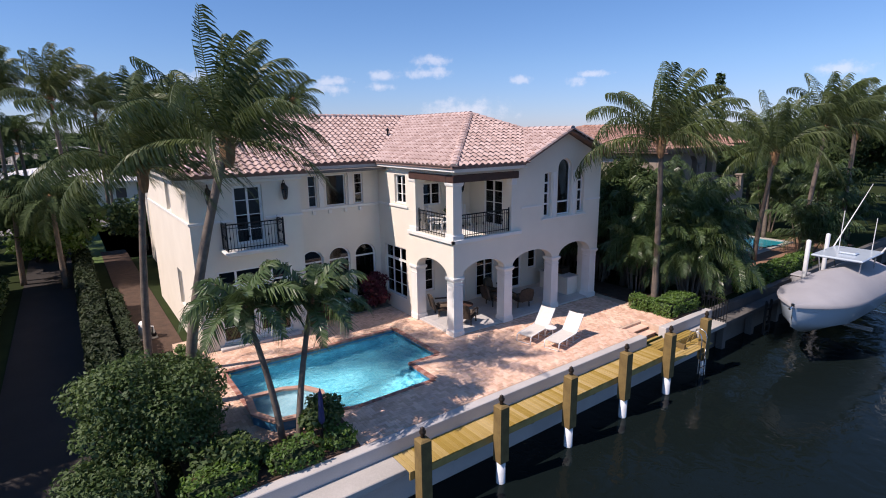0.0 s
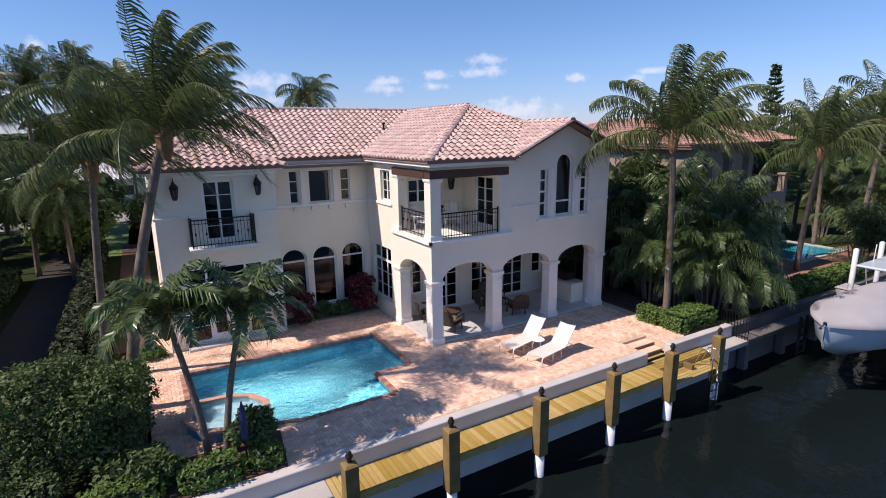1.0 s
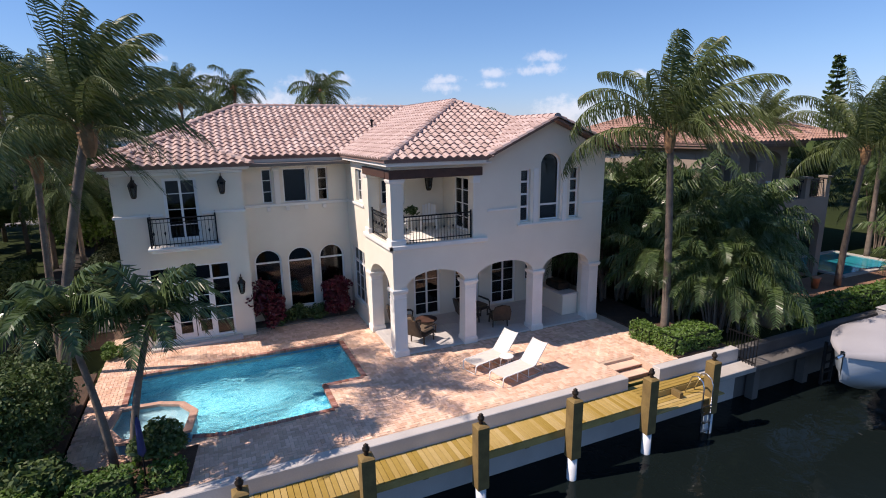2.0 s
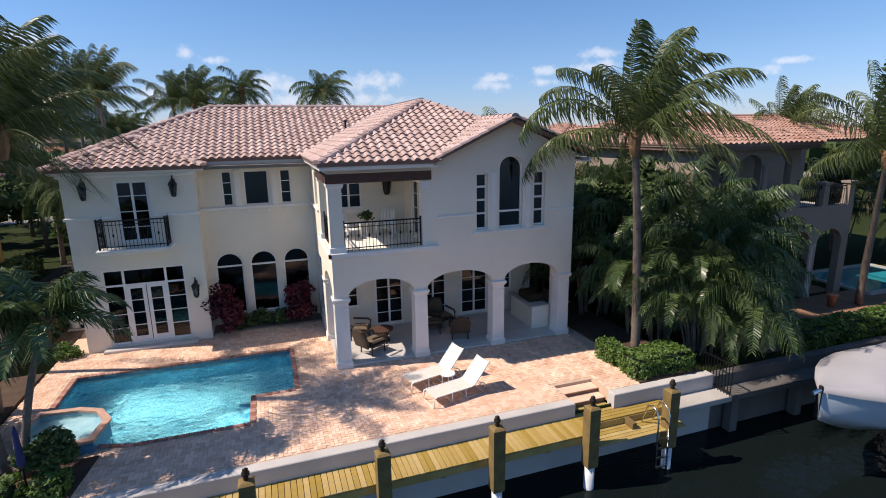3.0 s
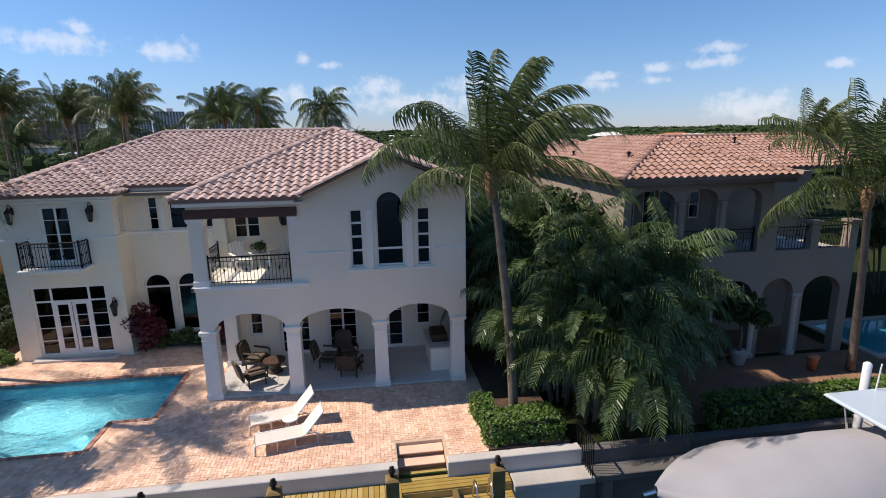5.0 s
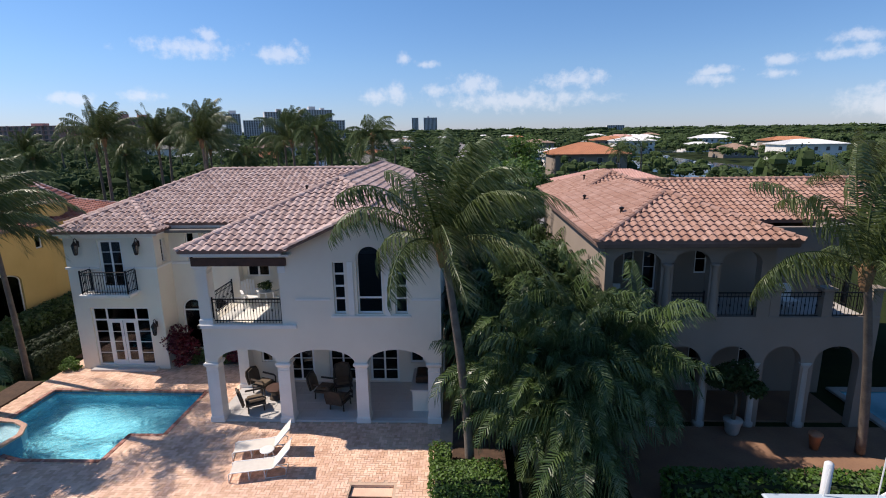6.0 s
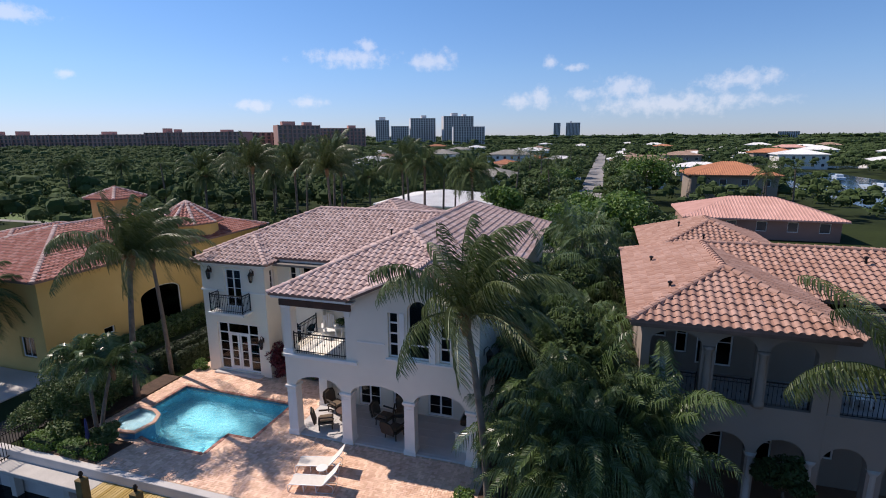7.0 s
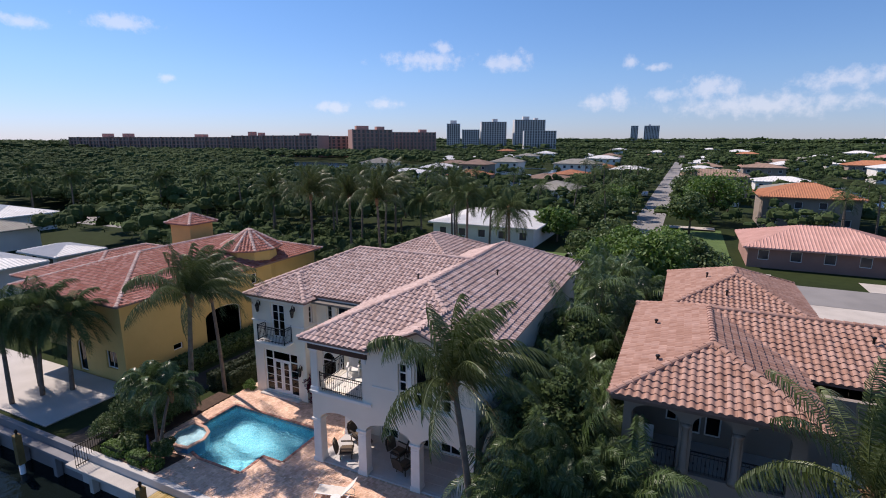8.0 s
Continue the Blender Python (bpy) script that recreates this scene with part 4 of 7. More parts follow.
def railing(parent, m, length, h=0.95, step=0.115):
    """An iron railing along local x."""
    g = Geo()
    g.box(0, -0.025, h - 0.045, length, 0.025, h, m, 0.008)
    r = g.part("railing", IRON, parent, "black wrought iron railing")
    Geo().box(0, -0.015, 0.09, length, 0.015, 0.12, m).part("lower_rail", IRON, r)
    Geo().box(0, -0.012, h - 0.17, length, 0.012, h - 0.15, m).part("lower_rail", IRON, r)
    k = max(2, round(length / step))
    for i in range(k + 1):
        x = length * i / k
        b = Geo()
        big = i in (0, k)
        w = 0.022 if big else 0.008
        b.box(x - w, -w, 0, x + w, w, h + (0.06 if big else -0.04), m)
        if i % 3 == 1:
            b.lathe([(0.008, 0.42), (0.035, 0.5), (0.008, 0.58)], 6, m @ Matrix.Translation((x, 0, 0)))
        b.part("baluster", IRON, r)
    return r


railing(house, pose(0.46, 0.12, 4.0), 2.56)
railing(house, pose(0.12, 2.55, 4.0, 0, 0, -90), 2.05)
# bowed balcony on the bay
Geo().box(-7.5, 3.8, 3.82, -5.16, 4.6, 3.92, b=0.025).part("balcony_slab", TRIM, house)
Geo().box(-7.4, 3.9, 3.72, -5.26, 4.6, 3.82, b=0.025).part("balcony_moulding", TRIM, house)
railing(house, pose(-7.38, 3.9, 3.92), 2.1, 1.03)
railing(house, pose(-7.38, 4.58, 3.92, 0, 0, -90), 0.66, 1.03)
railing(house, pose(-5.28, 3.92, 3.92, 0, 0, 90), 0.66, 1.03)

# ---- plants ----
WIND = Vector((0.9, -0.15, 0.0))


def frond(rows, base, az, elev, length, droop, rnd, n=26, leaf=0.62, width=0.045, blow=0.25, hang=0.55, spine=None, segs=2):
    """One feathery frond: leaflets of two or three bending quads into rows; spine collects the midrib."""
    p = Vector(base)
    pts = []
    d = Vector((math.cos(az) * math.cos(elev), math.sin(az) * math.cos(elev), math.sin(elev)))
    step = length / n
    down = Vector((0, 0, -1))
    for i in range(n + 1):
        s = i / n
        pts.append((p.copy(), d.copy(), s))
        p = p + d * step
        d = (d + down * (droop * step * (0.35 + 1.4 * s)) + WIND * (blow * 0.38 * step * (0.2 + s))).normalized()
    if spine is not None:
        spine.append([q for q, _, _ in pts[::4]])
    shares = (0.38, 0.62) if segs == 2 else (0.26, 0.34, 0.40)
    bends = (0.0, 1.0) if segs == 2 else (0.25, 0.9, 1.9)
    lift = (0.05, 0.4) if segs == 2 else (-0.25, 0.25)
    wide = (1.0, 1.1, 0.2) if segs == 2 else (0.8, 1.1, 0.9, 0.1)
    for q, d, s in pts[max(2, n // 9):]:
        side = d.cross(Vector((0, 0, 1)))
        side = side.normalized() if side.length > 0.05 else Vector((1, 0, 0))
        up = side.cross(d)
        ll = leaf * (0.45 + 1.1 * math.sin(math.pi * min(1.0, 0.12 + 0.86 * s)) * 0.6) * rnd.uniform(0.8, 1.12)
        for sg in (-1, 1):
            fwd = 0.45 + 0.5 * s + rnd.uniform(-0.12, 0.12)
            t = (side * sg * 0.95 + d * fwd + up * rnd.uniform(*lift)).normalized()
            sag = hang * rnd.uniform(0.65, 1.35)
            w = (d + side * sg * 0.25) * (width * rnd.uniform(0.85, 1.15) * 0.5)
            a = q
            for k in range(segs):
                way = (t + down * (sag * bends[k]) + WIND * (blow * 2.6 * bends[k])).normalized()
                b = a + way * (ll * shares[k])
                rows.append((a - w * wide[k], a + w * wide[k], b + w * wide[k + 1], b - w * wide[k + 1]))
                a = b


def crown_mesh(seed, count=22, length=3.6, low=-0.75, high=1.35, n=26, leaf=0.75, width=0.05, blow=0.22, droop=0.55, hang=0.6, mat=None, name="crown", segs=2, rise=0.8):
    rnd = random.Random(seed)
    rows, spine = [], []
    for i in range(count):
        s = (i + 0.5) / count
        az = i * 2.399 + rnd.uniform(-0.25, 0.25)
        elev = high + (low - high) * (s ** rise) + rnd.uniform(-0.12, 0.12)
        frond(rows, (0.08 * math.cos(az), 0.08 * math.sin(az), 0.0), az, elev, length * rnd.uniform(0.82, 1.08) * (0.85 + 0.15 * min(1.0, 2.0 * s)), droop * rnd.uniform(0.8, 1.25), rnd, n, leaf, width, blow, hang, spine, segs)
    me = quad_mesh(name, [tuple(v) for r in rows for v in r], mat or FROND)
    g = Geo()
    for sp in spine:
        g.tube(sp, 0.032, 3, 0.008)
    return me, g.mesh("frond_core", mat or FROND)


CROWNS = {}


def crown(kind):
    if kind not in CROWNS:
        style, seed = kind.split("_")
        opts = {
            "coco": dict(count=25, length=4.1, leaf=0.98, width=0.046, droop=0.44, blow=0.46, low=0.12, high=1.48, n=56, hang=1.5, segs=3, rise=1.35),
            "adon": dict(count=17, length=1.75, leaf=0.62, width=0.055, droop=1.05, blow=0.06, low=0.1, high=1.35, n=36, hang=1.0, mat=FROND_DARK),
            "queen": dict(count=26, length=3.0, leaf=0.9, width=0.055, droop=0.6, blow=0.2, low=-0.8, n=40, hang=1.4, mat=FROND_FAR),
            "far": dict(count=17, length=3.0, leaf=0.9, width=0.10, droop=0.5, blow=0.15, low=-0.8, n=13, mat=FROND_FAR),
        }[style]
        CROWNS[kind] = crown_mesh(int(seed), **opts)
    return CROWNS[kind]


def palm(x, y, z0, h, lean=(0.0, 0.0), kind="coco_1", r=0.15, label="", spin=0.0, scale=1.0, group="", ring=True, far=False):
    """A palm: curved tapered trunk, brown boots under the crown, feathery crown."""
    t = thing("palm_tree", label or "tall coconut palm with wind-blown fronds", "palm", group, m=pose(x, y, z0))
    k = 5 if far else 14
    pts = []
    for i in range(k + 1):
        s = i / k
        pts.append((lean[0] * s ** 1.5, lean[1] * s ** 1.5, h * s))
    g = Geo()
    g.tube(pts, r * 1.15, 6 if far else 10, r * 0.72)
    g.part("trunk", TRUNK, t, smooth=True)
    top = Vector(pts[-1])
    if not far:
        b = Geo()
        b.lathe([(r * 0.7, -0.7), (r * 1.25, -0.45), (r * 1.5, -0.1), (r * 1.1, 0.12), (r * 0.3, 0.3)], 9, Matrix.Translation(top))
        rnd = random.Random(int(x * 7 + y))
        for i in range(7):
            a = i * 0.9
            b.tube([top + Vector((0.1 * math.cos(a), 0.1 * math.sin(a), -0.2)), top + Vector((0.33 * math.cos(a), 0.33 * math.sin(a), rnd.uniform(0.0, 0.3)))], 0.045, 4, 0.025)
        b.part("boot_collar", FIBRE, t, "brown fibrous frond bases")
    cm, ribs = crown(kind)
    c = new("crown", cm)
    c.parent = t
    c.matrix_basis = Matrix.Translation(top) @ pose(0, 0, 0, 0, 0, spin) @ Matrix.Scale(scale, 4)
    rb = new("frond_core", ribs)
    rb.parent = c
    return t


def leaf_cloud(lobes, count, size, rnd, flat=0.35, shell=0.55):
    """Corners of leaf quads in and near the surface of a set of ellipsoid lobes (x, y, z, rx, ry, rz)."""
    L = np.array(lobes, float)
    vol = (L[:, 3] * L[:, 4] + L[:, 3] * L[:, 5] + L[:, 4] * L[:, 5])
    pick = rnd.choice(len(L), count, p=vol / vol.sum())
    d = rnd.normal(size=(count, 3))
    d /= np.linalg.norm(d, axis=1)[:, None]
    rad = shell + (1.06 - shell) * rnd.uniform(size=count) ** 0.6 + np.abs(rnd.normal(size=count)) * 0.12
    c = L[pick, :3] + d * L[pick, 3:] * rad[:, None]
    nrm = d * 0.7 + rnd.normal(size=(count, 3)) * 0.65 + np.array((0, 0, flat))
    nrm /= np.linalg.norm(nrm, axis=1)[:, None]
    a = np.cross(nrm, rnd.normal(size=(count, 3)))
    a /= np.linalg.norm(a, axis=1)[:, None] + 1e-9
    b = np.cross(nrm, a)
    s = size * rnd.uniform(0.65, 1.3, size=(count, 1))
    return np.stack([c - a * s, c - b * s * 0.5 + nrm * s * 0.1, c + a * s, c + b * s * 0.5 + nrm * s * 0.1], axis=1)


def lobes_for(rnd, h0, h1, r, k):
    out = []
    for _ in range(k):
        a, q = rnd.uniform(0, 6.28), r * math.sqrt(rnd.uniform(0, 1)) * 0.8
        s = r * rnd.uniform(0.2, 0.42)
        z = h0 + (h1 - h0) * rnd.uniform(0.15, 1.0) * (1 - 0.35 * q / r)
        out.append((q * math.cos(a), q * math.sin(a), z, s, s, s * 0.8))
    return out


def tree(x, y, z0, h, r, mat, label, leaves=5000, size=0.12, seed=1, trunk_h=None, category="tree", name="tree"):
    """A broad-leaved tree: tapered trunk, limbs to each lobe, leaves."""
    rnd = np.random.RandomState(seed)
    t = thing(name, label, category, m=pose(x, y, z0))
    th = trunk_h if trunk_h is not None else h * 0.35
    lobes = lobes_for(rnd, th, h - 0.2 * r, r, 26)
    g = Geo()
    g.tube([(0, 0, 0), (0.05, 0.03, th * 0.6), (0, 0.05, th)], 0.05 * h * 0.6, 8, 0.03 * h * 0.6)
    for q in lobes:
        mid = Vector((q[0] * 0.45, q[1] * 0.45, th + (q[2] - th) * 0.6))
        g.tube([(0, 0.05, th * 0.9), mid, (q[0], q[1], q[2])], 0.018 * h * 0.6, 5, 0.005 * h)
    g.part("trunk", BARK, t, smooth=True)
    c = new("crown", quad_mesh("crown", leaf_cloud(lobes, leaves, size, rnd), mat))
    c.parent = t
    return t


def hedge(x0, y0, x1, y1, z0, h, mat, label, per=520, size=0.05, name="hedge", group="", wob=0.05):
    """A clipped hedge: an inner box coloured as the shade between leaves, with leaves all over its faces."""
    t = thing(name, label, "hedge", group)
    rnd = np.random.RandomState(int(abs(x0 * 13 + y0 * 7)) + 1)
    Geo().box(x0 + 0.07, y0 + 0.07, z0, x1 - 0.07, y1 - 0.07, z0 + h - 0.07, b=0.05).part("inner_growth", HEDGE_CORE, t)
    w, d = x1 - x0, y1 - y0
    faces = [(w * d, 2), (w * h, 0), (w * h, 1), (d * h, 3), (d * h, 4)]
    allq = []
    for area, f in faces:
        k = int(area * per)
        if k < 1:
            continue
        u, v = rnd.uniform(size=k), rnd.uniform(size=k)
        if f == 2:
            c, nn = np.stack([x0 + u * w, y0 + v * d, np.full(k, z0 + h)], 1), (0, 0, 1)
        elif f in (0, 1):
            c, nn = np.stack([x0 + u * w, np.full(k, y0 if f == 0 else y1), z0 + v * h], 1), (0, -1 if f == 0 else 1, 0)
        else:
            c, nn = np.stack([np.full(k, x0 if f == 3 else x1), y0 + u * d, z0 + v * h], 1), (-1 if f == 3 else 1, 0, 0)
        lump = wob * (np.sin(c[:, 0] * 3.1 + 1) + np.sin(c[:, 1] * 2.7) + np.sin(c[:, 2] * 4))
        c = c + np.array(nn) * (rnd.normal(size=(k, 1)) * 0.03 + lump[:, None])
        n = np.array(nn) * 0.8 + rnd.normal(size=(k, 3)) * 0.6 + np.array((0, 0, 0.3))
        n /= np.linalg.norm(n, axis=1)[:, None]
        a = np.cross(n, rnd.normal(size=(k, 3)))
        a /= np.linalg.norm(a, axis=1)[:, None]
        b = np.cross(n, a)
        s = size * rnd.uniform(0.7, 1.4, size=(k, 1))
        allq.append(np.stack([c - a * s, c - b * s * 0.55, c + a * s, c + b * s * 0.55], axis=1))
    o = new("foliage", quad_mesh("foliage", np.concatenate(allq), mat))
    o.parent = t
    return t


def palm_clump(x, y, z0, h, r, seed, stems=9, label="", mat=None, per=6, flen=2.6, n=22, width=0.068):
    """A clump of slender palms: many thin stems, each with a few long arching fronds."""
    rnd = random.Random(seed)
    t = thing("areca_palm", label or "dense dark green areca palm clump with arching fronds", "palm", m=pose(x, y, z0))
    g = Geo()
    rows, spine = [], []
    for i in range(stems):
        a, q = rnd.uniform(0, 6.28), r * math.sqrt(rnd.uniform(0, 1)) * 0.55
        hh = h * rnd.uniform(0.35, 0.88)
        b = Vector((q * math.cos(a) * 0.6, q * math.sin(a) * 0.6, 0))
        e = Vector((q * math.cos(a) * 1.4, q * math.sin(a) * 1.4, hh))
        g.tube([b, (b + e) / 2 + Vector((0, 0, 0.1)), e], 0.05, 5, 0.035)
        for k in range(per):
            frond(rows, e, rnd.uniform(0, 6.28), rnd.uniform(0.15, 1.4), flen * rnd.uniform(0.75, 1.2), rnd.uniform(0.5, 0.95), rnd, n, 0.78, width, 0.05, 1.5, spine)
    g.part("stem_base", TRUNK, t)
    c = new("crown", quad_mesh("crown", [tuple(v) for q in rows for v in q], mat or FROND_DARK))
    c.parent = t
    sg = Geo()
    for sp in spine:
        sg.tube(sp, 0.016, 3, 0.005)
    sg.part("frond_core", mat or FROND_DARK, t)
    return t

# ---- planting on the lot ----
bed = Geo()
bed.panel([(8.7, -4.38), (11.1, -4.38), (11.1, 3.0), (9.3, 3.0), (9.3, -2.7)], [], 0.1, FLAT(0.05))
tagged(bed.part("planting_bed", MULCH_BROWN), "dark mulch bed behind a low hedge", "bed", kind="structure")
bed = Geo()
bed.panel([(-10.5, -4.38), (-6.5, -4.38), (-6.3, -2.75), (-9.4, -2.8), (-9.4, 3.2), (-10.5, 3.2)], [], 0.1, FLAT(0.03))
tagged(bed.part("planting_bed", MULCH_BROWN), "dark mulch bed with shrubs by the pool", "bed", kind="structure")
hedge(8.75, -4.2, 10.9, -3.1, 0.0, 0.62, LEAF_BRIGHT, "low clipped bright green hedge by the patio", group="patio hedges")
hedge(8.65, -3.1, 9.25, -2.2, 0.0, 0.62, LEAF_BRIGHT, "low clipped bright green hedge by the patio", group="patio hedges")
hedge(-8.75, -4.3, -7.55, -3.7, 0.0, 0.4, LEAF_BRIGHT, "low rounded boxwood hedge by the seawall", group="seawall hedges")
hedge(-7.2, -4.25, -6.6, -3.75, 0.0, 0.4, LEAF_BRIGHT, "low rounded boxwood hedge by the seawall", group="seawall hedges")
hedge(-10.7, -4.3, -9.2, -3.7, 0.0, 0.42, LEAF_BRIGHT, "low rounded boxwood hedge by the seawall", group="seawall hedges")
tree(-7.1, -3.35, 0.0, 1.2, 0.6, LEAF, "dense round green shrub beside the spa", 3200, 0.07, 5, 0.3, "shrub", "shrub")
tree(-10.9, -1.4, -0.2, 3.1, 1.9, LEAF, "broad leafy sea-grape shrub by the pool", 26000, 0.058, 7, 0.6, "shrub", "shrub")
tree(-11.9, -3.0, -0.2, 1.6, 1.0, LEAF, "broad leafy shrub at the lot's edge", 8000, 0.055, 8, 0.4, "shrub", "shrub")
tree(-9.5, -3.3, -0.1, 1.1, 0.8, LEAF, "low leafy shrub under the palms", 3500, 0.08, 9, 0.2, "shrub", "shrub")
tree(-9.05, 4.5, -0.1, 0.75, 0.42, LEAF_BRIGHT, "small round boxwood at the corner of the house", 1500, 0.05, 12, 0.1, "shrub", "shrub")
tree(-10.3, 0.6, -0.1, 1.2, 0.6, LEAF, "leafy shrub beside the pool terrace", 3000, 0.09, 10, 0.2, "shrub", "shrub")
# slender palms by the spa
palm(-8.1, -2.95, 0.0, 3.8, (-0.55, 0.35), "adon_3", 0.085, "slender adonidia palm leaning by the spa", group="spa palms")
palm(-7.68, -3.1, 0.0, 3.65, (0.75, 0.4), "adon_4", 0.085, "slender adonidia palm leaning by the spa", group="spa palms")
# tall coconut palms
palm(-9.7, 0.6, -0.1, 8.0, (1.65, -0.75), "coco_11", 0.15, spin=20, group="coconut palms", scale=0.9)
palm(-10.4, 3.6, -0.2, 7.3, (0.5, -0.85), "coco_12", 0.12, group="coconut palms", scale=0.88)
palm(9.9, -2.65, 0.0, 7.6, (-0.8, -0.25), "coco_13", 0.14, group="coconut palms", scale=1.0)
palm(23.4, -1.3, -0.2, 6.9, (-1.75, -1.2), "coco_14", 0.14, group="coconut palms", scale=0.98)
palm(28.0, -2.3, -0.2, 8.3, (0.2, -0.4), "coco_12", 0.15, spin=-15, group="coconut palms", scale=1.05)
# areca clumps between the houses
for i, (x, y, h, r, st) in enumerate([(11.9, -1.7, 4.4, 1.3, 9), (12.3, -3.0, 3.7, 1.2, 9), (12.9, -2.8, 4.6, 1.5, 10), (11.4, -0.7, 5.2, 1.6, 10), (12.9, -0.6, 5.6, 1.6, 10), (10.7, 1.4, 4.8, 1.4, 8), (12.2, 2.2, 5.6, 1.6, 9), (11.3, 4.6, 5.6, 1.6, 8), (12.6, 6.8, 5.6, 1.6, 8), (13.9, -2.2, 4.8, 1.5, 10), (14.3, -0.9, 5.4, 1.5, 10), (13.3, -3.5, 3.0, 1.2, 7), (14.8, -1.9, 4.9, 1.3, 9)]):
    palm_clump(x, y, -0.2, h, r, 40 + i, st, per=7, flen=2.45, n=32, width=0.05)
# red cordylines and greens under the arched windows
for i, (x, y, h, r) in enumerate([(-3.75, 5.0, 2.25, 0.78), (-0.85, 5.05, 2.15, 0.7)]):
    tree(x, y, 0.0, h, r, LEAF_RED, "dark red leafy shrub under the arched windows", 2200, 0.085, 20 + i, 0.2, "shrub", "red_shrub")
for i, (x, y, h, r) in enumerate([(-3.0, 5.2, 0.85, 0.5), (-2.3, 5.25, 0.8, 0.5), (-1.6, 5.2, 0.8, 0.5)]):
    tree(x, y, 0.0, h, r, LEAF, "low green shrub under the arched windows", 1200, 0.06, 30 + i, 0.1, "shrub", "shrub")

# ---- dock ----
dock = thing("dock", "golden stained timber dock along the seawall", "dock")
rnd = random.Random(4)
DZ = -0.42
plank_meshes = []
for i in range(4):
    me = Geo().box(0.006, 0, -0.045, 0.138, 0.90, 0.0, b=0.006).mesh("plank", PLANK)
    plank_meshes.append(me)
PLANK_OB = surface("dock_plank_piece", (0.46, 0.32, 0.095), (0.31, 0.205, 0.05), rough=0.75, scale=2.2, fine=35, bump=0.3, by="object", spread=0.2)
for me in plank_meshes:
    me.materials[0] = PLANK_OB
deck = Geo().box(-5.75, -5.62, DZ - 0.25, 6.15, -5.58, DZ - 0.05).part("rim_joist", PLANK, dock)
x = -5.75
while x < 6.15:
    ob = new("plank", rnd.choice(plank_meshes))
    ob.location = (x, -5.62, DZ + rnd.uniform(-0.004, 0.004))
    ob.parent = deck
    x += 0.144
wide = [Geo().box(0.0, 0.006, -0.045, 2.95, 0.138, 0.0, b=0.006).mesh("plank", PLANK_OB) for i in range(2)]
for k in range(3):
    ob = new("plank", wide[k % 2])
    ob.location = (6.2, -4.74 - 0.144 * (k + 1), DZ)
    ob.parent = deck
for k in range(5):
    ob = new("plank", wide[k % 2])
    ob.location = (6.2, -5.18 - 0.144 * (k + 1), DZ - 0.24)
    ob.parent = deck
Geo().box(6.2, -5.185, DZ - 0.24, 9.15, -5.165, DZ - 0.045).part("riser", PLANK, dock)
for xx in (-4.2, -1.2, 1.8, 4.8, 7.6):
    Geo().box(xx - 0.07, -5.55, -0.75, xx + 0.07, -4.75, DZ - 0.05).part("joist", PILE, dock)


def dock_post(x, y):
    t = thing("dock_post", "square weathered timber post with finial and white sleeve", "post", "dock posts", m=pose(x, y, 0))
    Geo().box(-0.16, -0.16, -1.25, 0.16, 0.16, 0.5, b=0.012).part("shaft", PILE, t)
    Geo().lathe([(0.17, 0.5), (0.12, 0.54), (0.05, 0.56)], square=True).part("cap", PILE, t)
    Geo().lathe([(0.05, 0.56), (0.065, 0.6), (0.04, 0.63), (0.085, 0.68), (0.09, 0.74), (0.05, 0.78), (0.065, 0.81), (0.0, 0.86)], 10).part("finial", BRONZE, t, "weathered bronze ball finial", smooth=True)
    Geo().lathe([(0.14, -3.1), (0.14, -1.25)], 12).part("sleeve", SLEEVE, t, "white plastic sleeve on the pile", smooth=True)
    return t


Geo().box(6.16, -4.73, DZ - 0.05, 7.49, -4.27, DZ, b=0.006).part('landing', PLANK, dock)
first = dock_post(-5.45, -5.8)
for x in (-2.75, 0.22, 3.15, 5.95, 8.6):
    copy_thing(first, pose(x, -5.8, 0))
for x in (-15.9, -20.5):
    copy_thing(first, pose(x, -5.7, -0.1))
# swim ladder
ladder = thing("swim_ladder", "polished steel dock ladder with curved handles", "ladder")
for xx in (8.05, 8.45):
    pts = [(xx, -5.3, DZ - 0.2)] + [(xx, -5.71 + 0.26 * math.cos(a), DZ + 0.2 + 0.3 * math.sin(a)) for a in (0, 0.8, 1.57, 2.4, 3.14)] + [(xx, -5.98, -2.2)]
    Geo().tube(pts, 0.025, 8).part("rail", STEEL, ladder, smooth=True)
for k in range(4):
    Geo().box(8.05, -6.02, -0.85 - 0.3 * k, 8.45, -5.94, -0.82 - 0.3 * k).part("rung", STEEL, ladder)
low_ladder = thing("dock_ladder", "dark weathered ladder down to the water", "ladder")
for xx in (15.2, 15.75):
    Geo().box(xx, -5.5, -2.3, xx + 0.07, -5.4, -0.2).part("rail", RUBBER, low_ladder)
for k in range(4):
    Geo().box(15.27, -5.48, -1.9 + 0.4 * k, 15.75, -5.42, -1.84 + 0.4 * k).part("rung", RUBBER, low_ladder)


def fence(x, y0, y1, z0, h, label):
    t = thing("iron_fence", label, "fence")
    Geo().box(x - 0.02, y0, z0 + h - 0.12, x + 0.02, y1, z0 + h - 0.08).part("rail", IRON, t)
    Geo().box(x - 0.02, y0, z0 + 0.1, x + 0.02, y1, z0 + 0.14).part("rail", IRON, t)
    k = round(abs(y1 - y0) / 0.12)
    me = Geo().box(-0.011, -0.011, 0, 0.011, 0.011, h).mesh("bar", IRON)
    for i in range(k + 1):
        ob = new("bar", me)
        ob.location = (x, y0 + (y1 - y0) * i / k, z0)
        ob.parent = t


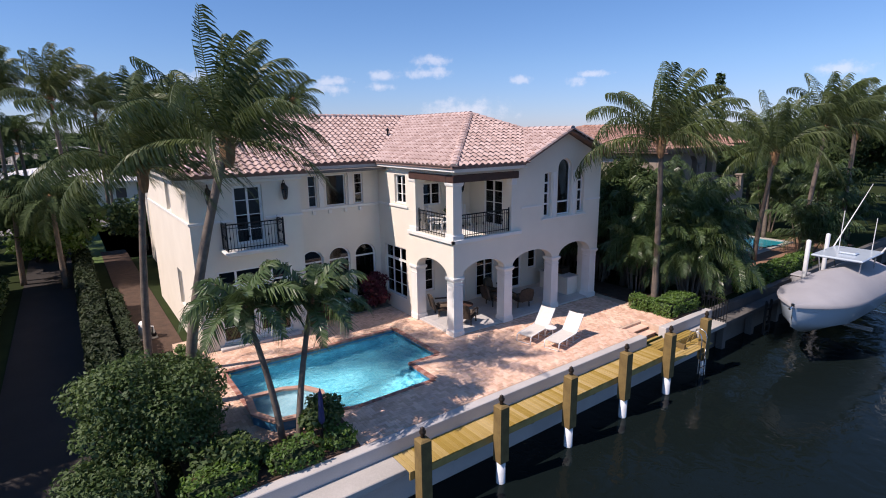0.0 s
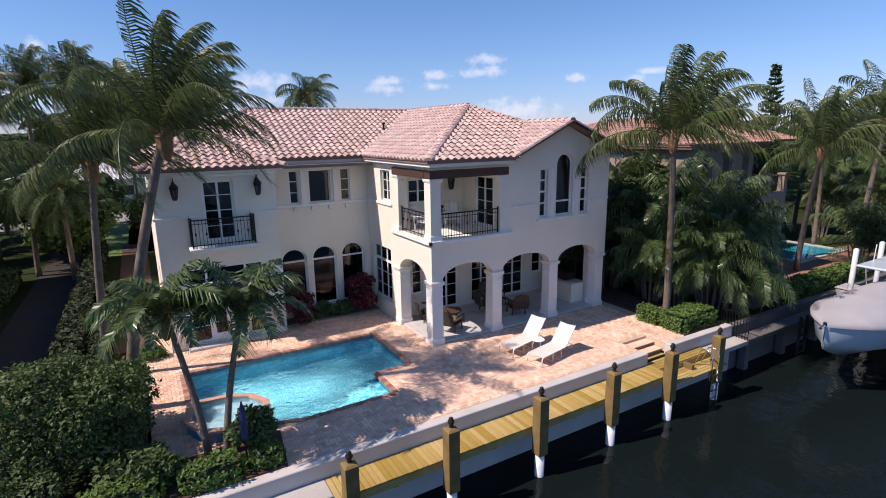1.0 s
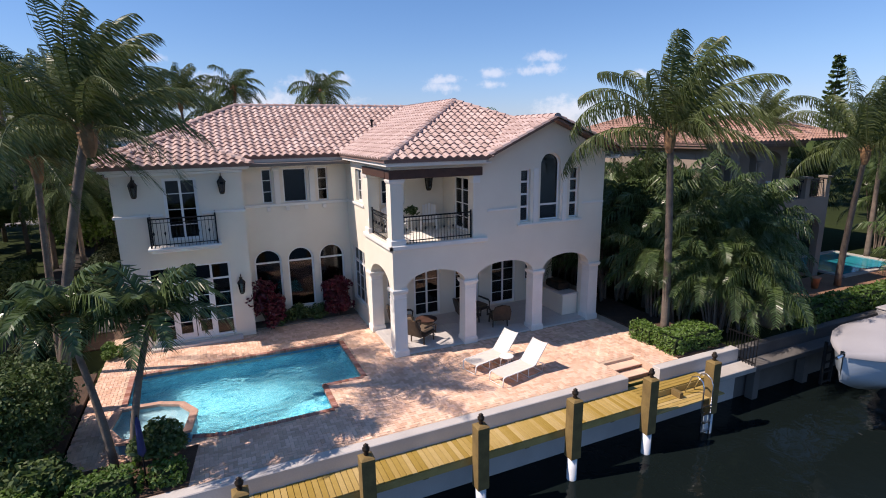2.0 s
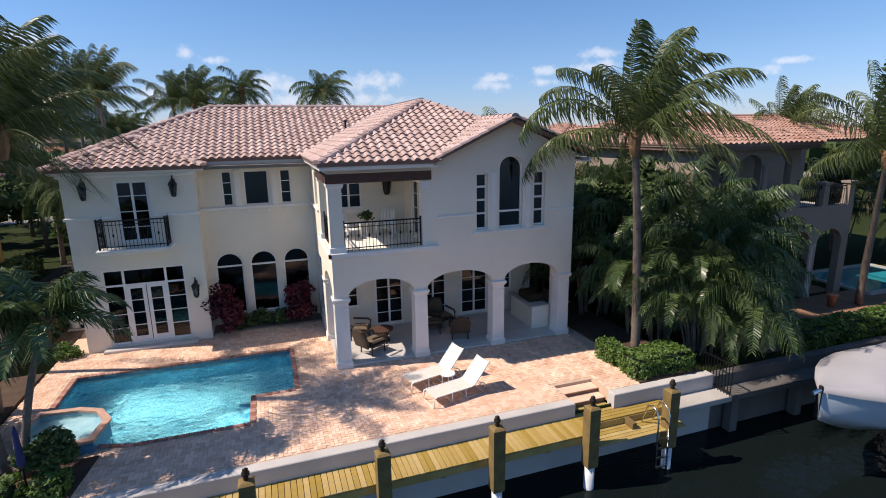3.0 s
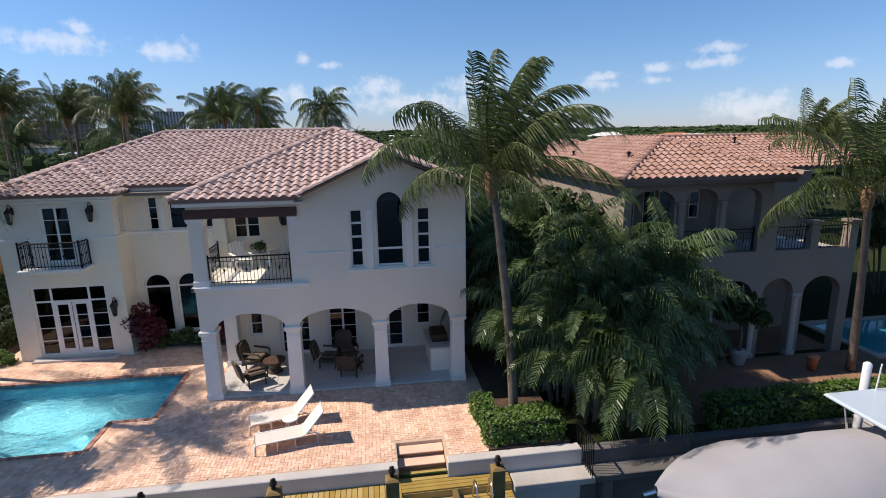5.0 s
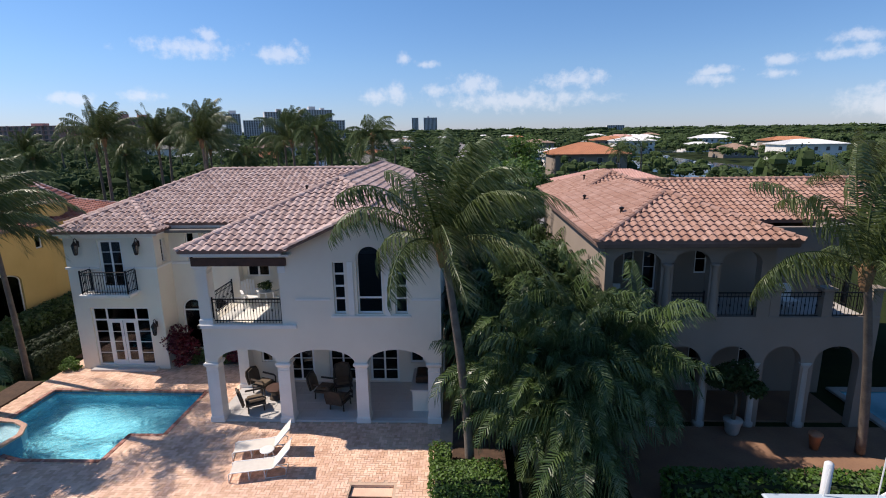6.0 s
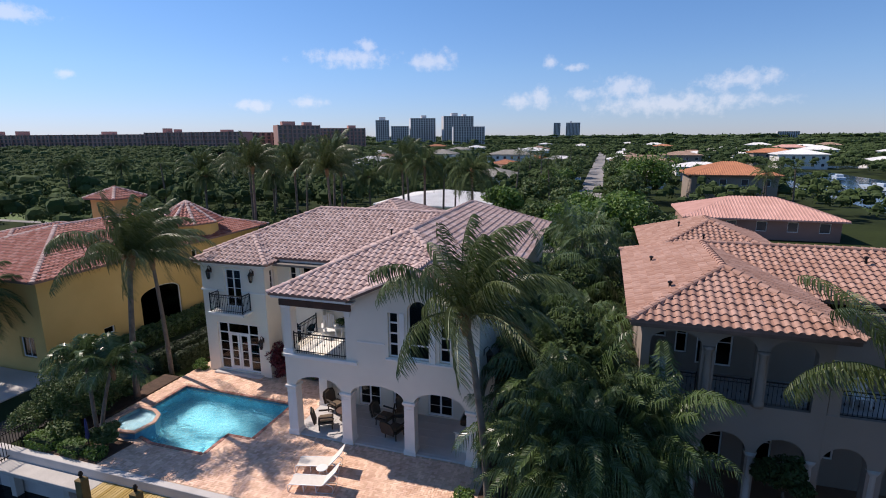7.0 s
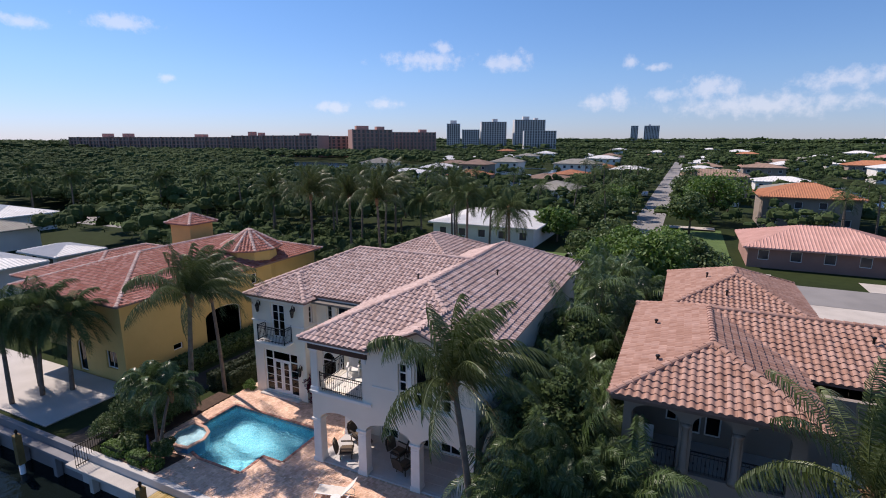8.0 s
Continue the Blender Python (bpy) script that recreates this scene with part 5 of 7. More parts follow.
fence(11.35, -5.35, -4.2, -0.46, 1.15, "black iron fence panel on the seawall cap")
fence(-11.2, -5.4, -3.4, -0.42, 1.3, "black iron fence panel at the lot line")

# ---- patio furniture ----


def chaise():
    t = thing("chaise_longue", "white sling chaise longue with raised back", "chaise", "patio chaises")
    for y in (-0.31, 0.31):
        Geo().tube([(0.0, y, 0.02), (0.02, y, 0.30), (0.1, y, 0.33), (1.30, y, 0.33), (1.42, y, 0.37), (1.95, y, 0.98)], 0.02, 8).part("side_rail", WHITE_METAL, t, smooth=True)
        Geo().tube([(1.1, y, 0.33), (1.12, y, 0.02), (1.75, y, 0.02), (1.78, y, 0.3), (1.5, y, 0.45)], 0.018, 8).part("leg", WHITE_METAL, t, smooth=True)
        Geo().tube([(0.62, y, 0.33), (0.62, y, 0.02)], 0.018, 8).part("leg", WHITE_METAL, t, smooth=True)
    for xx in (0.0, 0.62, 1.12, 1.75):
        Geo().tube([(xx, -0.31, 0.03), (xx, 0.31, 0.03)], 0.014, 6).part("crossbar", WHITE_METAL, t, smooth=True)
    seat, n = Geo(), 14
    for a, b in (((0.05, 0.33), (1.36, 0.34)), ((1.36, 0.34), (1.94, 0.97))):
        vs = []
        for i in range(n + 1):
            s = i / n
            x, z = a[0] + (b[0] - a[0]) * s, a[1] + (b[1] - a[1]) * s
            for y in (-0.3, 0.0, 0.3):
                vs.append((x, y, z - (0.02 if y == 0 else 0)))
        seat.add(vs + [(x, y, z - 0.012) for x, y, z in vs], [(3 * i + j, 3 * i + 3 + j, 3 * i + 4 + j, 3 * i + 1 + j) for i in range(n) for j in (0, 1)] + [(3 * i + j + 3 * n + 3, 3 * i + 1 + j + 3 * n + 3, 3 * i + 4 + j + 3 * n + 3, 3 * i + 3 + j + 3 * n + 3) for i in range(n) for j in (0, 1)])
    seat.part("sling", SLING, t, "white woven sling", smooth=True)
    return t


first = chaise()
first.matrix_basis = pose(1.78, -2.15, 0, 0, 0, 14)
copy_thing(first, pose(2.15, -3.25, 0, 0, 0, 12))
st = thing("side_table", "small round white side table between the chaises", "table", m=pose(3.05, -2.38, 0))
Geo().lathe([(0.22, 0.40), (0.24, 0.41), (0.24, 0.43), (0.22, 0.44)], 20).part("top", WHITE_METAL, st, smooth=False)
for a in (0.3, 2.4, 4.5):
    Geo().tube([(0.15 * math.cos(a), 0.15 * math.sin(a), 0.4), (0.22 * math.cos(a), 0.22 * math.sin(a), 0.0)], 0.014, 6).part("leg", WHITE_METAL, st)


def lounge_chair(label, group):
    t = thing("lounge_chair", label, "chair", group)
    for x, y in ((-0.3, -0.3), (0.3, -0.3), (-0.3, 0.3), (0.3, 0.3)):
        Geo().tube([(x, y, 0), (x * 0.95, y * 0.95, 0.4)], 0.03, 6).part("leg", RATTAN, t)
    Geo().box(-0.34, -0.36, 0.3, 0.34, 0.34, 0.4, b=0.03).part("seat_frame", RATTAN, t)
    Geo().box(-0.28, -0.34, 0.4, 0.28, 0.26, 0.52, b=0.05).part("cushion", CUSHION, t, "tan seat cushion")
    back = Geo()
    prof = [(-0.34, 0.4), (0.34, 0.4), (0.37, 0.8), (0.3, 1.02), (0.0, 1.1), (-0.3, 1.02), (-0.37, 0.8)]
    back.panel(prof, [], 0.06, pose(0, 0.26, 0, -14, 0, 0) @ Matrix.Translation((0, 0.1, 0.0)))
    back.part("backrest", RATTAN, t)
    Geo().panel([(x * 0.8, 0.42 + (z - 0.4) * 0.9) for x, z in prof], [], 0.06, pose(0, 0.2, 0, -14, 0, 0) @ Matrix.Translation((0, 0.1, 0.0))).part("back_cushion", CUSHION, t, "tan back cushion")
    for x in (-0.36, 0.36):
        Geo().tube([(x, -0.34, 0.3), (x, -0.36, 0.6), (x, -0.28, 0.66), (x, 0.3, 0.68)], 0.04, 6).part("armrest", RATTAN, t)
    return t


chair = lounge_chair("dark rattan lounge chair with tan cushions in the loggia", "loggia chairs")
chair.matrix_basis = pose(1.35, 0.85, 0.06, 0, 0, 120)
for x, y, a in ((1.15, 2.3, 70), (4.75, 1.05, 165), (4.55, 2.45, 15), (3.9, 1.9, 80)):
    copy_thing(chair, pose(x, y, 0.06, 0, 0, a))
tb = thing("coffee_table", "low round dark rattan table in the loggia", "table", m=pose(1.9, 1.75, 0.06))
Geo().lathe([(0.3, 0.0), (0.2, 0.2), (0.3, 0.42), (0.4, 0.44), (0.4, 0.47)], 18).part("base", RATTAN, tb)
Geo().lathe([(0.42, 0.472), (0.42, 0.49)], 18).part("top", WOOD_DARK, tb)
grill = thing("outdoor_kitchen", "white stucco outdoor grill counter at the loggia end", "counter")
Geo().box(7.7, 0.75, 0.06, 8.45, 2.6, 0.95, b=0.015).part("base", STUCCO, grill)
Geo().box(7.62, 0.7, 0.95, 8.48, 2.65, 1.0, b=0.012).part("worktop", LOGGIA, grill)
Geo().box(7.8, 1.2, 1.0, 8.4, 2.1, 1.35, b=0.06).part("grill_hood", BRONZE, grill, "dark covered grill")


def ceiling_fan(x, y, z):
    """A fan at rest under the loggia ceiling: rod, motor, five blades on brackets."""
    t = thing("ceiling_fan", "dark bronze ceiling fan with five wooden blades in the loggia", "fan", m=pose(x, y, z))
    Geo().lathe([(0.07, -0.04), (0.07, 0.0)], 12).part("canopy", BRONZE, t, smooth=False)
    Geo().tube([(0, 0, -0.02), (0, 0, -0.36)], 0.014, 6).part("rod", BRONZE, t)
    Geo().lathe([(0.04, -0.52), (0.11, -0.48), (0.13, -0.42), (0.09, -0.36), (0.03, -0.34)], 14).part("motor", BRONZE, t, smooth=True)
    for i in range(5):
        m = pose(0, 0, -0.45, 0, 0, 72 * i + 20) @ pose(0, 0, 0, 12, 0, 0)
        Geo().box(0.1, -0.02, -0.006, 0.26, 0.02, 0.006, m).part("bracket", BRONZE, t)
        Geo().panel([(0.22, -0.05), (0.68, -0.075), (0.72, 0.0), (0.68, 0.075), (0.22, 0.05)], [], 0.012, m @ FLAT(0.0)).part("blade", WOOD_DARK, t)


ceiling_fan(4.4, 1.75, 3.55)

# pool equipment beside the house
pe = thing("pool_pump", "dark pool pump with a pale filter tank on the side path", "pump", m=pose(-9.9, 8.6, -0.29))
Geo().box(-0.35, -0.3, 0.0, 0.35, 0.3, 0.06, b=0.01).part("base", CONCRETE, pe)
Geo().lathe([(0.2, 0.06), (0.24, 0.14), (0.24, 0.62), (0.17, 0.74), (0.05, 0.78)], 14, Matrix.Translation((-0.08, 0.02, 0))).part("filter_tank", WHITE_METAL, pe, smooth=True)
Geo().tube([(0.22, -0.25, 0.18), (0.22, 0.2, 0.18)], 0.1, 10).part("motor", IRON, pe)
Geo().tube([(0.22, -0.25, 0.24), (0.22, -0.3, 0.55), (0.0, -0.2, 0.6)], 0.03, 6).part("pipe", WHITE_METAL, pe)


def adirondack(m):
    t = thing("balcony_chair", "white slatted wooden chair on the balcony", "chair", "balcony chairs", m=m)
    for i in range(5):
        x = -0.22 + 0.11 * i
        Geo().box(x - 0.045, 0.0, 0.3, x + 0.045, 0.02, 1.0 - 0.03 * abs(i - 2), pose(0, 0.2, 0, -18, 0, 0), 0.005).part("back_slat", FRAME, t)
    Geo().box(-0.28, -0.3, 0.3, 0.28, 0.25, 0.34, b=0.01).part("seat", FRAME, t)
    for x in (-0.3, 0.3):
        Geo().box(x - 0.05, -0.35, 0.54, x + 0.05, 0.3, 0.57, b=0.008).part("armrest", FRAME, t)
        Geo().box(x - 0.03, -0.32, 0.0, x + 0.03, -0.26, 0.54).part("leg", FRAME, t)
        Geo().box(x - 0.03, 0.2, 0.0, x + 0.03, 0.26, 0.54).part("leg", FRAME, t)


adirondack(pose(0.95, 2.3, 4.0, 0, 0, 30))
adirondack(pose(2.35, 2.4, 4.0, 0, 0, -25))
bt = thing("balcony_table", "small white table with a potted plant on the balcony", "table", m=pose(1.6, 2.35, 4.0))
Geo().lathe([(0.05, 0.0), (0.03, 0.05), (0.03, 0.5), (0.3, 0.52), (0.3, 0.55)], 14).part("stand", FRAME, bt)
tree(1.6, 2.35, 4.55, 0.45, 0.28, LEAF, "small leafy green pot plant on the balcony table", 500, 0.05, 44, 0.1, "plant", "pot_plant")


def lantern(m, hang=False, s=1.0):
    """A wall lantern: scroll arm, roof, glazed body, finial; it stands off along local -y."""
    t = thing("wall_lantern", "dark bronze glazed wall lantern", "lantern", "wall lanterns", m=m @ Matrix.Scale(s, 4))
    Geo().tube([(0, 0, -0.05), (0, -0.02, 0.12), (0, -0.12, 0.24), (0, -0.2, 0.2), (0, -0.2, 0.12)], 0.015, 6).part("arm", BRONZE, t)
    Geo().box(-0.05, -0.02, -0.12, 0.05, 0.0, 0.12, b=0.008).part("backplate", BRONZE, t)
    mm = Matrix.Translation((0, -0.2, -0.32))
    Geo().lathe([(0.05, -0.1), (0.075, -0.06), (0.075, -0.04)], 6, mm).part("base", BRONZE, t)
    Geo().lathe([(0.07, -0.04), (0.11, 0.28)], 6, mm).part("glazing", GLASS, t)
    g = Geo()
    for i in range(6):
        a = math.pi * i / 3
        g.tube([(0.072 * math.cos(a), -0.2 + 0.072 * math.sin(a), -0.36), (0.113 * math.cos(a), -0.2 + 0.113 * math.sin(a), -0.04)], 0.009, 4)
    g.part("cage", BRONZE, t)
    Geo().lathe([(0.14, 0.28), (0.1, 0.35), (0.04, 0.42), (0.03, 0.46), (0.0, 0.5)], 6, mm).part("roof", BRONZE, t)


for x, z in ((-7.75, 6.1), (-4.95, 6.1), (-4.62, 2.25)):
    lantern(pose(x, BY, z), s=1.15)
lantern(pose(2.5, 3.0, 6.15), s=1.6)
lantern(pose(8.9, 0.8, 4.75, 0, 0, 90), s=1.15)

# flag on a pole by the spa
fl = thing("furled_flag", "furled navy flag on a short pole by the seawall", "flag", m=pose(-7.35, -3.95, 0))
Geo().tube([(0, 0, 0), (0, 0.0, 1.75)], 0.02, 6).part("pole", IRON, fl)
Geo().lathe([(0.03, 0.75), (0.09, 0.85), (0.07, 1.2), (0.05, 1.6), (0.02, 1.72)], 7).part("cloth", NAVY, fl, smooth=True)

# ---- boat on its lift ----
boat = thing("motor_boat", "white centre-console motor boat under a grey canvas cover", "boat", m=pose(11.75, -7.75, 0.04))


def hull_half(x):
    s = min(1.0, x / 4.0)
    return 1.55 * (1 - (1 - s) ** 2.7)


hl, cv = Geo(), Geo()
secs = [0.0, 0.25, 0.6, 1.1, 1.8, 2.7, 3.6, 4.6, 6.0, 7.5, 9.2]
vs = []
for x in secs:
    w = max(0.02, hull_half(x))
    keel = -0.82 + 0.8 * max(0.0, 1 - x / 2.6) ** 1.8
    sheer = 0.95 - 0.28 * min(1, x / 6)
    chine = keel + 0.38 * (sheer - keel)
    half = [(w, sheer), (w * 0.97, sheer - 0.12), (w * 0.8, chine), (0.0, keel)]
    ring = [(x + 0.0, -a, z) for a, z in half] + [(x, a, z) for a, z in reversed(half[:-1])]
    vs += ring
k = 7
hl.add(vs, [(i * k + j, i * k + j + 1, i * k + k + j + 1, i * k + k + j) for i in range(len(secs) - 1) for j in range(k - 1)] + [tuple(range((len(secs) - 1) * k, len(secs) * k))])
hl.part("hull", HULL, boat, "pale blue-white glossy hull", smooth=True)
vs = []
PEAK = lambda x: 0.95 + 0.55 * min(1, x / 3.0) + (0.35 * max(0, 1 - abs(x - 5.2) / 1.8)) - 0.08 * abs(math.sin(x * 1.7))
for x in secs:
    w = max(0.02, hull_half(x)) + 0.05
    sheer = 0.97 - 0.28 * min(1, x / 6)
    pk = PEAK(x) if x > 0 else sheer + 0.03
    cols = [(-w, sheer - 0.16), (-w, sheer), (-w * 0.55, sheer + (pk - sheer) * 0.62), (0.0, pk), (w * 0.55, sheer + (pk - sheer) * 0.62), (w, sheer), (w, sheer - 0.16)]
    vs += [(x - 0.05, a, z) for a, z in cols]
cv.add(vs, [(i * 7 + j, i * 7 + j + 1, i * 7 + 8 + j, i * 7 + 7 + j) for i in range(len(secs) - 1) for j in range(6)])
cv.part("cover", CANVAS, boat, "taut grey canvas cover", smooth=True)
Geo().box(5.2, -0.75, 1.98, 8.3, 1.3, 2.09, b=0.04).part("hardtop", HULL, boat, "white hardtop")
for x, y in ((5.6, -0.6), (5.6, 1.1), (7.7, -0.6), (7.7, 1.1)):
    Geo().tube([(x + 0.15, y * 0.9, 1.0), (x, y, 2.0)], 0.03, 6).part("hardtop_post", STEEL, boat)
for y, ty in ((1.25, 0.85), (-0.7, -1.9)):
    Geo().tube([(8.0, y, 2.05), (11.2, ty, 5.1)], 0.035, 6, 0.015).part("outrigger", WHITE_METAL, boat)
for x, y, h in ((7.6, 0.9, 4.0), (8.15, -0.3, 3.7), (6.6, 1.2, 2.8)):
    Geo().tube([(x, y, 2.08), (x + 0.05, y, h)], 0.017, 5).part("antenna", WHITE_METAL, boat)
Geo().box(6.2, -0.2, 2.09, 6.7, 0.5, 2.2, b=0.05).part("radar_dome", HULL, boat)
Geo().tube([(-0.35, 0, 0.82), (0.15, 0.0, 0.9)], 0.05, 6).part("anchor_roller", STEEL, boat)
for x, y in ((16.9, -5.6), (19.6, -5.6), (18.4, -9.6), (21.5, -9.6)):
    t = thing("lift_pile", "white sleeved boat lift pile", "pile", "boat lift piles", m=pose(x + 2.2, y, 0))
    Geo().lathe([(0.11, -3), (0.11, 2.35), (0.05, 2.4)], 10).part("sleeve", SLEEVE, t, smooth=True)
for x in (16.8, 19.8):
    b = thing("lift_beam", "steel boat lift cradle beam", "beam", "boat lift beams")
    Geo().box(x - 0.08, -9.3, -0.98, x + 0.08, -5.7, -0.82).part("beam", STEEL, b)

tree(12.5, 0.8, -0.34, 7.4, 2.4, LEAF_DARK, "dense dark broad-leaved tree between the houses", 15000, 0.12, 66)

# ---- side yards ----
tagged(Geo().box(-14.6, -4.35, -0.34, -12.2, 34, -0.3).part("path", PATH), "paver path beside the hedge, house shade put into its dark colour", "path", kind="structure")
# mulch brown here stands in for shade on the terracotta side path
tagged(Geo().box(-10.4, 6.4, -0.33, -8.8, 30, -0.29).part("side_path", MULCH_BROWN), "side path along the house, its shade put into dark brown", "path", kind="structure")
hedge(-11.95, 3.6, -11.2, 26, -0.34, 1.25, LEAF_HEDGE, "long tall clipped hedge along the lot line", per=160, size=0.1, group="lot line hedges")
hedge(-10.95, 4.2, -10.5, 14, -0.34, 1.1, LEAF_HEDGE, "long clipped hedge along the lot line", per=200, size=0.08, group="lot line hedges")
tagged(Geo().box(-12, 26, -0.335, 9, 43, -0.30).part("lawn", GRASS), "green front lawn behind the house", "lawn", kind="structure")
tagged(Geo().box(-46, 52.5, -0.335, 4, 57.5, -0.30).part("lawn", GRASS), "green lawn across the street", "lawn", kind="structure")
tagged(Geo().box(13, 56, -0.335, 23, 90, -0.30).part("lawn", GRASS), "green lawn across the street", "lawn", kind="structure")
tagged(Geo().box(-95, 45, -0.335, -70, 56, -0.30).part("lawn", GRASS), "green verge by the woods", "lawn", kind="structure")

# ---- tan neighbour house ----
nb = thing("neighbour_house", "tan stucco house with arcades and orange barrel tile roof", "house")
NX0, NX1, NY = 14.8, 20.75, 0.4
N_ARCH = [(15.15, 16.7), (17.02, 18.52), (18.84, 20.35)]
lowl = [(NX0, -0.34)]
for a, b in N_ARCH:
    lowl += [(a, -0.34)] + list(reversed(arch_pts(a, b, 2.3, 2.98))) + [(b, -0.34)]
N_UP = [(15.1, 16.78), (17.22, 18.5), (18.88, 20.3)]
Geo().panel(lowl + [(NX1, -0.34), (NX1, 6.9), (NX0, 6.9)], [arch(a, b, 4.12, 6.15, 6.6) for a, b in N_UP], 0.35, FACE_S(0, NY)).part("wall", TAN, nb)
for x in (16.86, 18.68, 20.5, 22.35):
    Geo().lathe([(0.21, -0.34), (0.21, -0.12), (0.15, -0.06), (0.125, 2.1), (0.18, 2.2), (0.22, 2.32)], 14, m=Matrix.Translation((x, NY + 0.1, 0))).part("column", CONCRETE, nb, smooth=True)
for x in (17.0, 18.69):
    Geo().lathe([(0.19, 4.12), (0.19, 4.3), (0.14, 4.36), (0.12, 5.95), (0.17, 6.05), (0.2, 6.15)], 14, m=Matrix.Translation((x, NY - 0.02, 0))).part("upper_column", TAN, nb, smooth=True)
N_WIN = [(15.35, 5.3, 15.95, 6.1), (16.3, 4.7, 16.75, 6.3), (17.1, 4.3, 17.65, 6.25), (17.8, 4.3, 18.4, 6.25), (19.2, 5.0, 19.7, 6.2), (15.4, 0.6, 16.2, 2.3), (17.2, 0.0, 18.4, 2.4), (19.3, 0.0, 20.2, 2.4), (21.4, 0.9, 22.3, 2.3)]
Geo().panel(rect(NX0 + 0.02, -0.34, 24.9, 6.9), [rect(*q) for q in N_WIN], 0.25, FACE_S(0, 3.2)).part("wall", TAN, nb)
for a, c, b, d in N_WIN:
    window(nb, FACE_S(0, 3.2), a, b, c, d, 1, 2, depth=0.05, fw=0.06)
Geo().box(NX0 + 0.36, NY + 0.36, 3.5, NX1 - 0.02, 3.18, 3.95).part("terrace_slab", TERRACE_WHITE, nb)
Geo().box(14.8, 0.76, -0.34, 15.12, 12.0, 6.9).part("wall", TAN, nb)
Geo().box(15.1, 12.0, -0.34, 30, 12.3, 6.9).part("wall", TAN, nb)
Geo().box(24.6, 3.46, -0.34, 24.9, 12.0, 6.9).part("wall", TAN, nb)
Geo().box(NX0 + 0.4, NY + 0.4, -0.34, 24.5, 3.18, -0.26).part("loggia_floor", TERRACOTTA, nb)
# open terrace at its east end
lowr = [(20.76, -0.34)]
for a, b in ((20.8, 22.15), (22.6, 24.25)):
    lowr += [(a, -0.34)] + list(reversed(arch_pts(a, b, 2.3, 2.98))) + [(b, -0.34)]
Geo().panel(lowr + [(24.7, -0.34), (24.7, 4.1), (20.76, 4.1)], [], 0.35, FACE_S(0, NY + 0.02)).part("wall", TAN, nb)
Geo().box(20.77, NY + 0.4, 3.5, 24.6, 3.18, 3.95).part("terrace_slab", TERRACE_WHITE, nb)
for x in (20.95, 22.8, 24.5):
    Geo().lathe([(0.2, 4.1), (0.18, 4.15), (0.17, 5.05), (0.24, 5.1), (0.24, 5.2)], square=True, m=Matrix.Translation((x, NY + 0.2, 0))).part("terrace_pier", TAN, nb)
for x0, ln in ((15.12, 1.6), (17.24, 1.22), (18.9, 1.36), (21.15, 1.5), (23.0, 1.35)):
    railing(nb, pose(x0, NY + 0.2, 4.0), ln, 1.0, 0.14)
railing(nb, pose(24.5, NY + 0.4, 4.0, 0, 0, 90), 2.6, 1.0, 0.14)
for x, y, z in ((15.6, 1.8, 3.95), (22.2, 1.8, 3.95)):
    c = thing("terrace_chair", "white metal terrace chair behind the railing", "chair", "terrace chairs", m=pose(x, y, z))
    Geo().box(-0.3, -0.3, 0.36, 0.3, 0.3, 0.42, b=0.02).part("seat", FRAME, c)
    Geo().box(-0.3, 0.26, 0.42, 0.3, 0.32, 0.95, b=0.02).part("backrest", FRAME, c)
    for lx in (-0.26, 0.26):
        for ly in (-0.26, 0.26):
            Geo().box(lx - 0.02, ly - 0.02, 0, lx + 0.02, ly + 0.02, 0.36).part("leg", FRAME, c)
pl, rd = hip_roof(14.3, -0.2, 21.25, 11.9, 7.05, 0.375)
tiled_roof(nb, "roof", pl, rd, TILE_ORANGE, label="orange barrel tile hip roof")
SZ = 6.95 + 0.375 * 3.75
side_planes = [[(17.775, 4.45, 6.95), (34.0, 4.45, 6.95), (30.25, 8.2, SZ), (17.775, 8.2, SZ)], [(34.0, 4.45, 6.95), (34.0, 11.95, 6.95), (30.25, 8.2, SZ)], [(34.0, 11.95, 6.95), (17.775, 11.95, 6.95), (17.775, 8.2, SZ), (30.25, 8.2, SZ)]]
tiled_roof(nb, "side_roof", side_planes, [((17.775, 8.2, SZ), (30.25, 8.2, SZ)), ((34.0, 4.45, 6.95), (30.25, 8.2, SZ)), ((34.0, 11.95, 6.95), (30.25, 8.2, SZ))], TILE_ORANGE)
pl, rd = hip_roof(15.6, 13.2, 23.6, 23, 6.5, 0.4)
tiled_roof(nb, "rear_roof", pl, rd, TILE_ORANGE)
Geo().box(16.1, 13.7, -0.34, 23.1, 22.5, 6.4).part("wall", TAN, nb)
g = Geo()
g.box(14.36, -0.14, 6.84, 21.2, -0.08, 6.98)
g.box(14.36, -0.08, 6.84, 14.42, 11.8, 6.98)
g.parts("fascia", FASCIA, nb)
Geo().box(14.42, -0.08, 6.8, 21.2, 11.8, 6.86).part("soffit", FASCIA, nb)
for i, (x, y) in enumerate([(15.8, 2.2), (15.5, 7.0), (19.0, 14.9), (18.0, 18.0), (23.9, 7.0), (1.9, 8.0), (6.3, 10.0)]):
    v = thing("roof_vent", "small dark metal pipe vent on a tiled roof", "vent", "roof vents", m=pose(x, y, {0: 7.55, 1: 7.45, 2: 7.25, 3: 7.5, 4: 7.95, 5: 7.95, 6: 8.25}[i]))
    Geo().lathe([(0.05, -0.2), (0.05, 0.28), (0.09, 0.3), (0.09, 0.36), (0.0, 0.4)], 8).part("pipe", IRON, v)
terr = Geo().box(14.9, -3.6, -0.335, 34, 0.38, -0.27).part("terrace", TERRACOTTA)
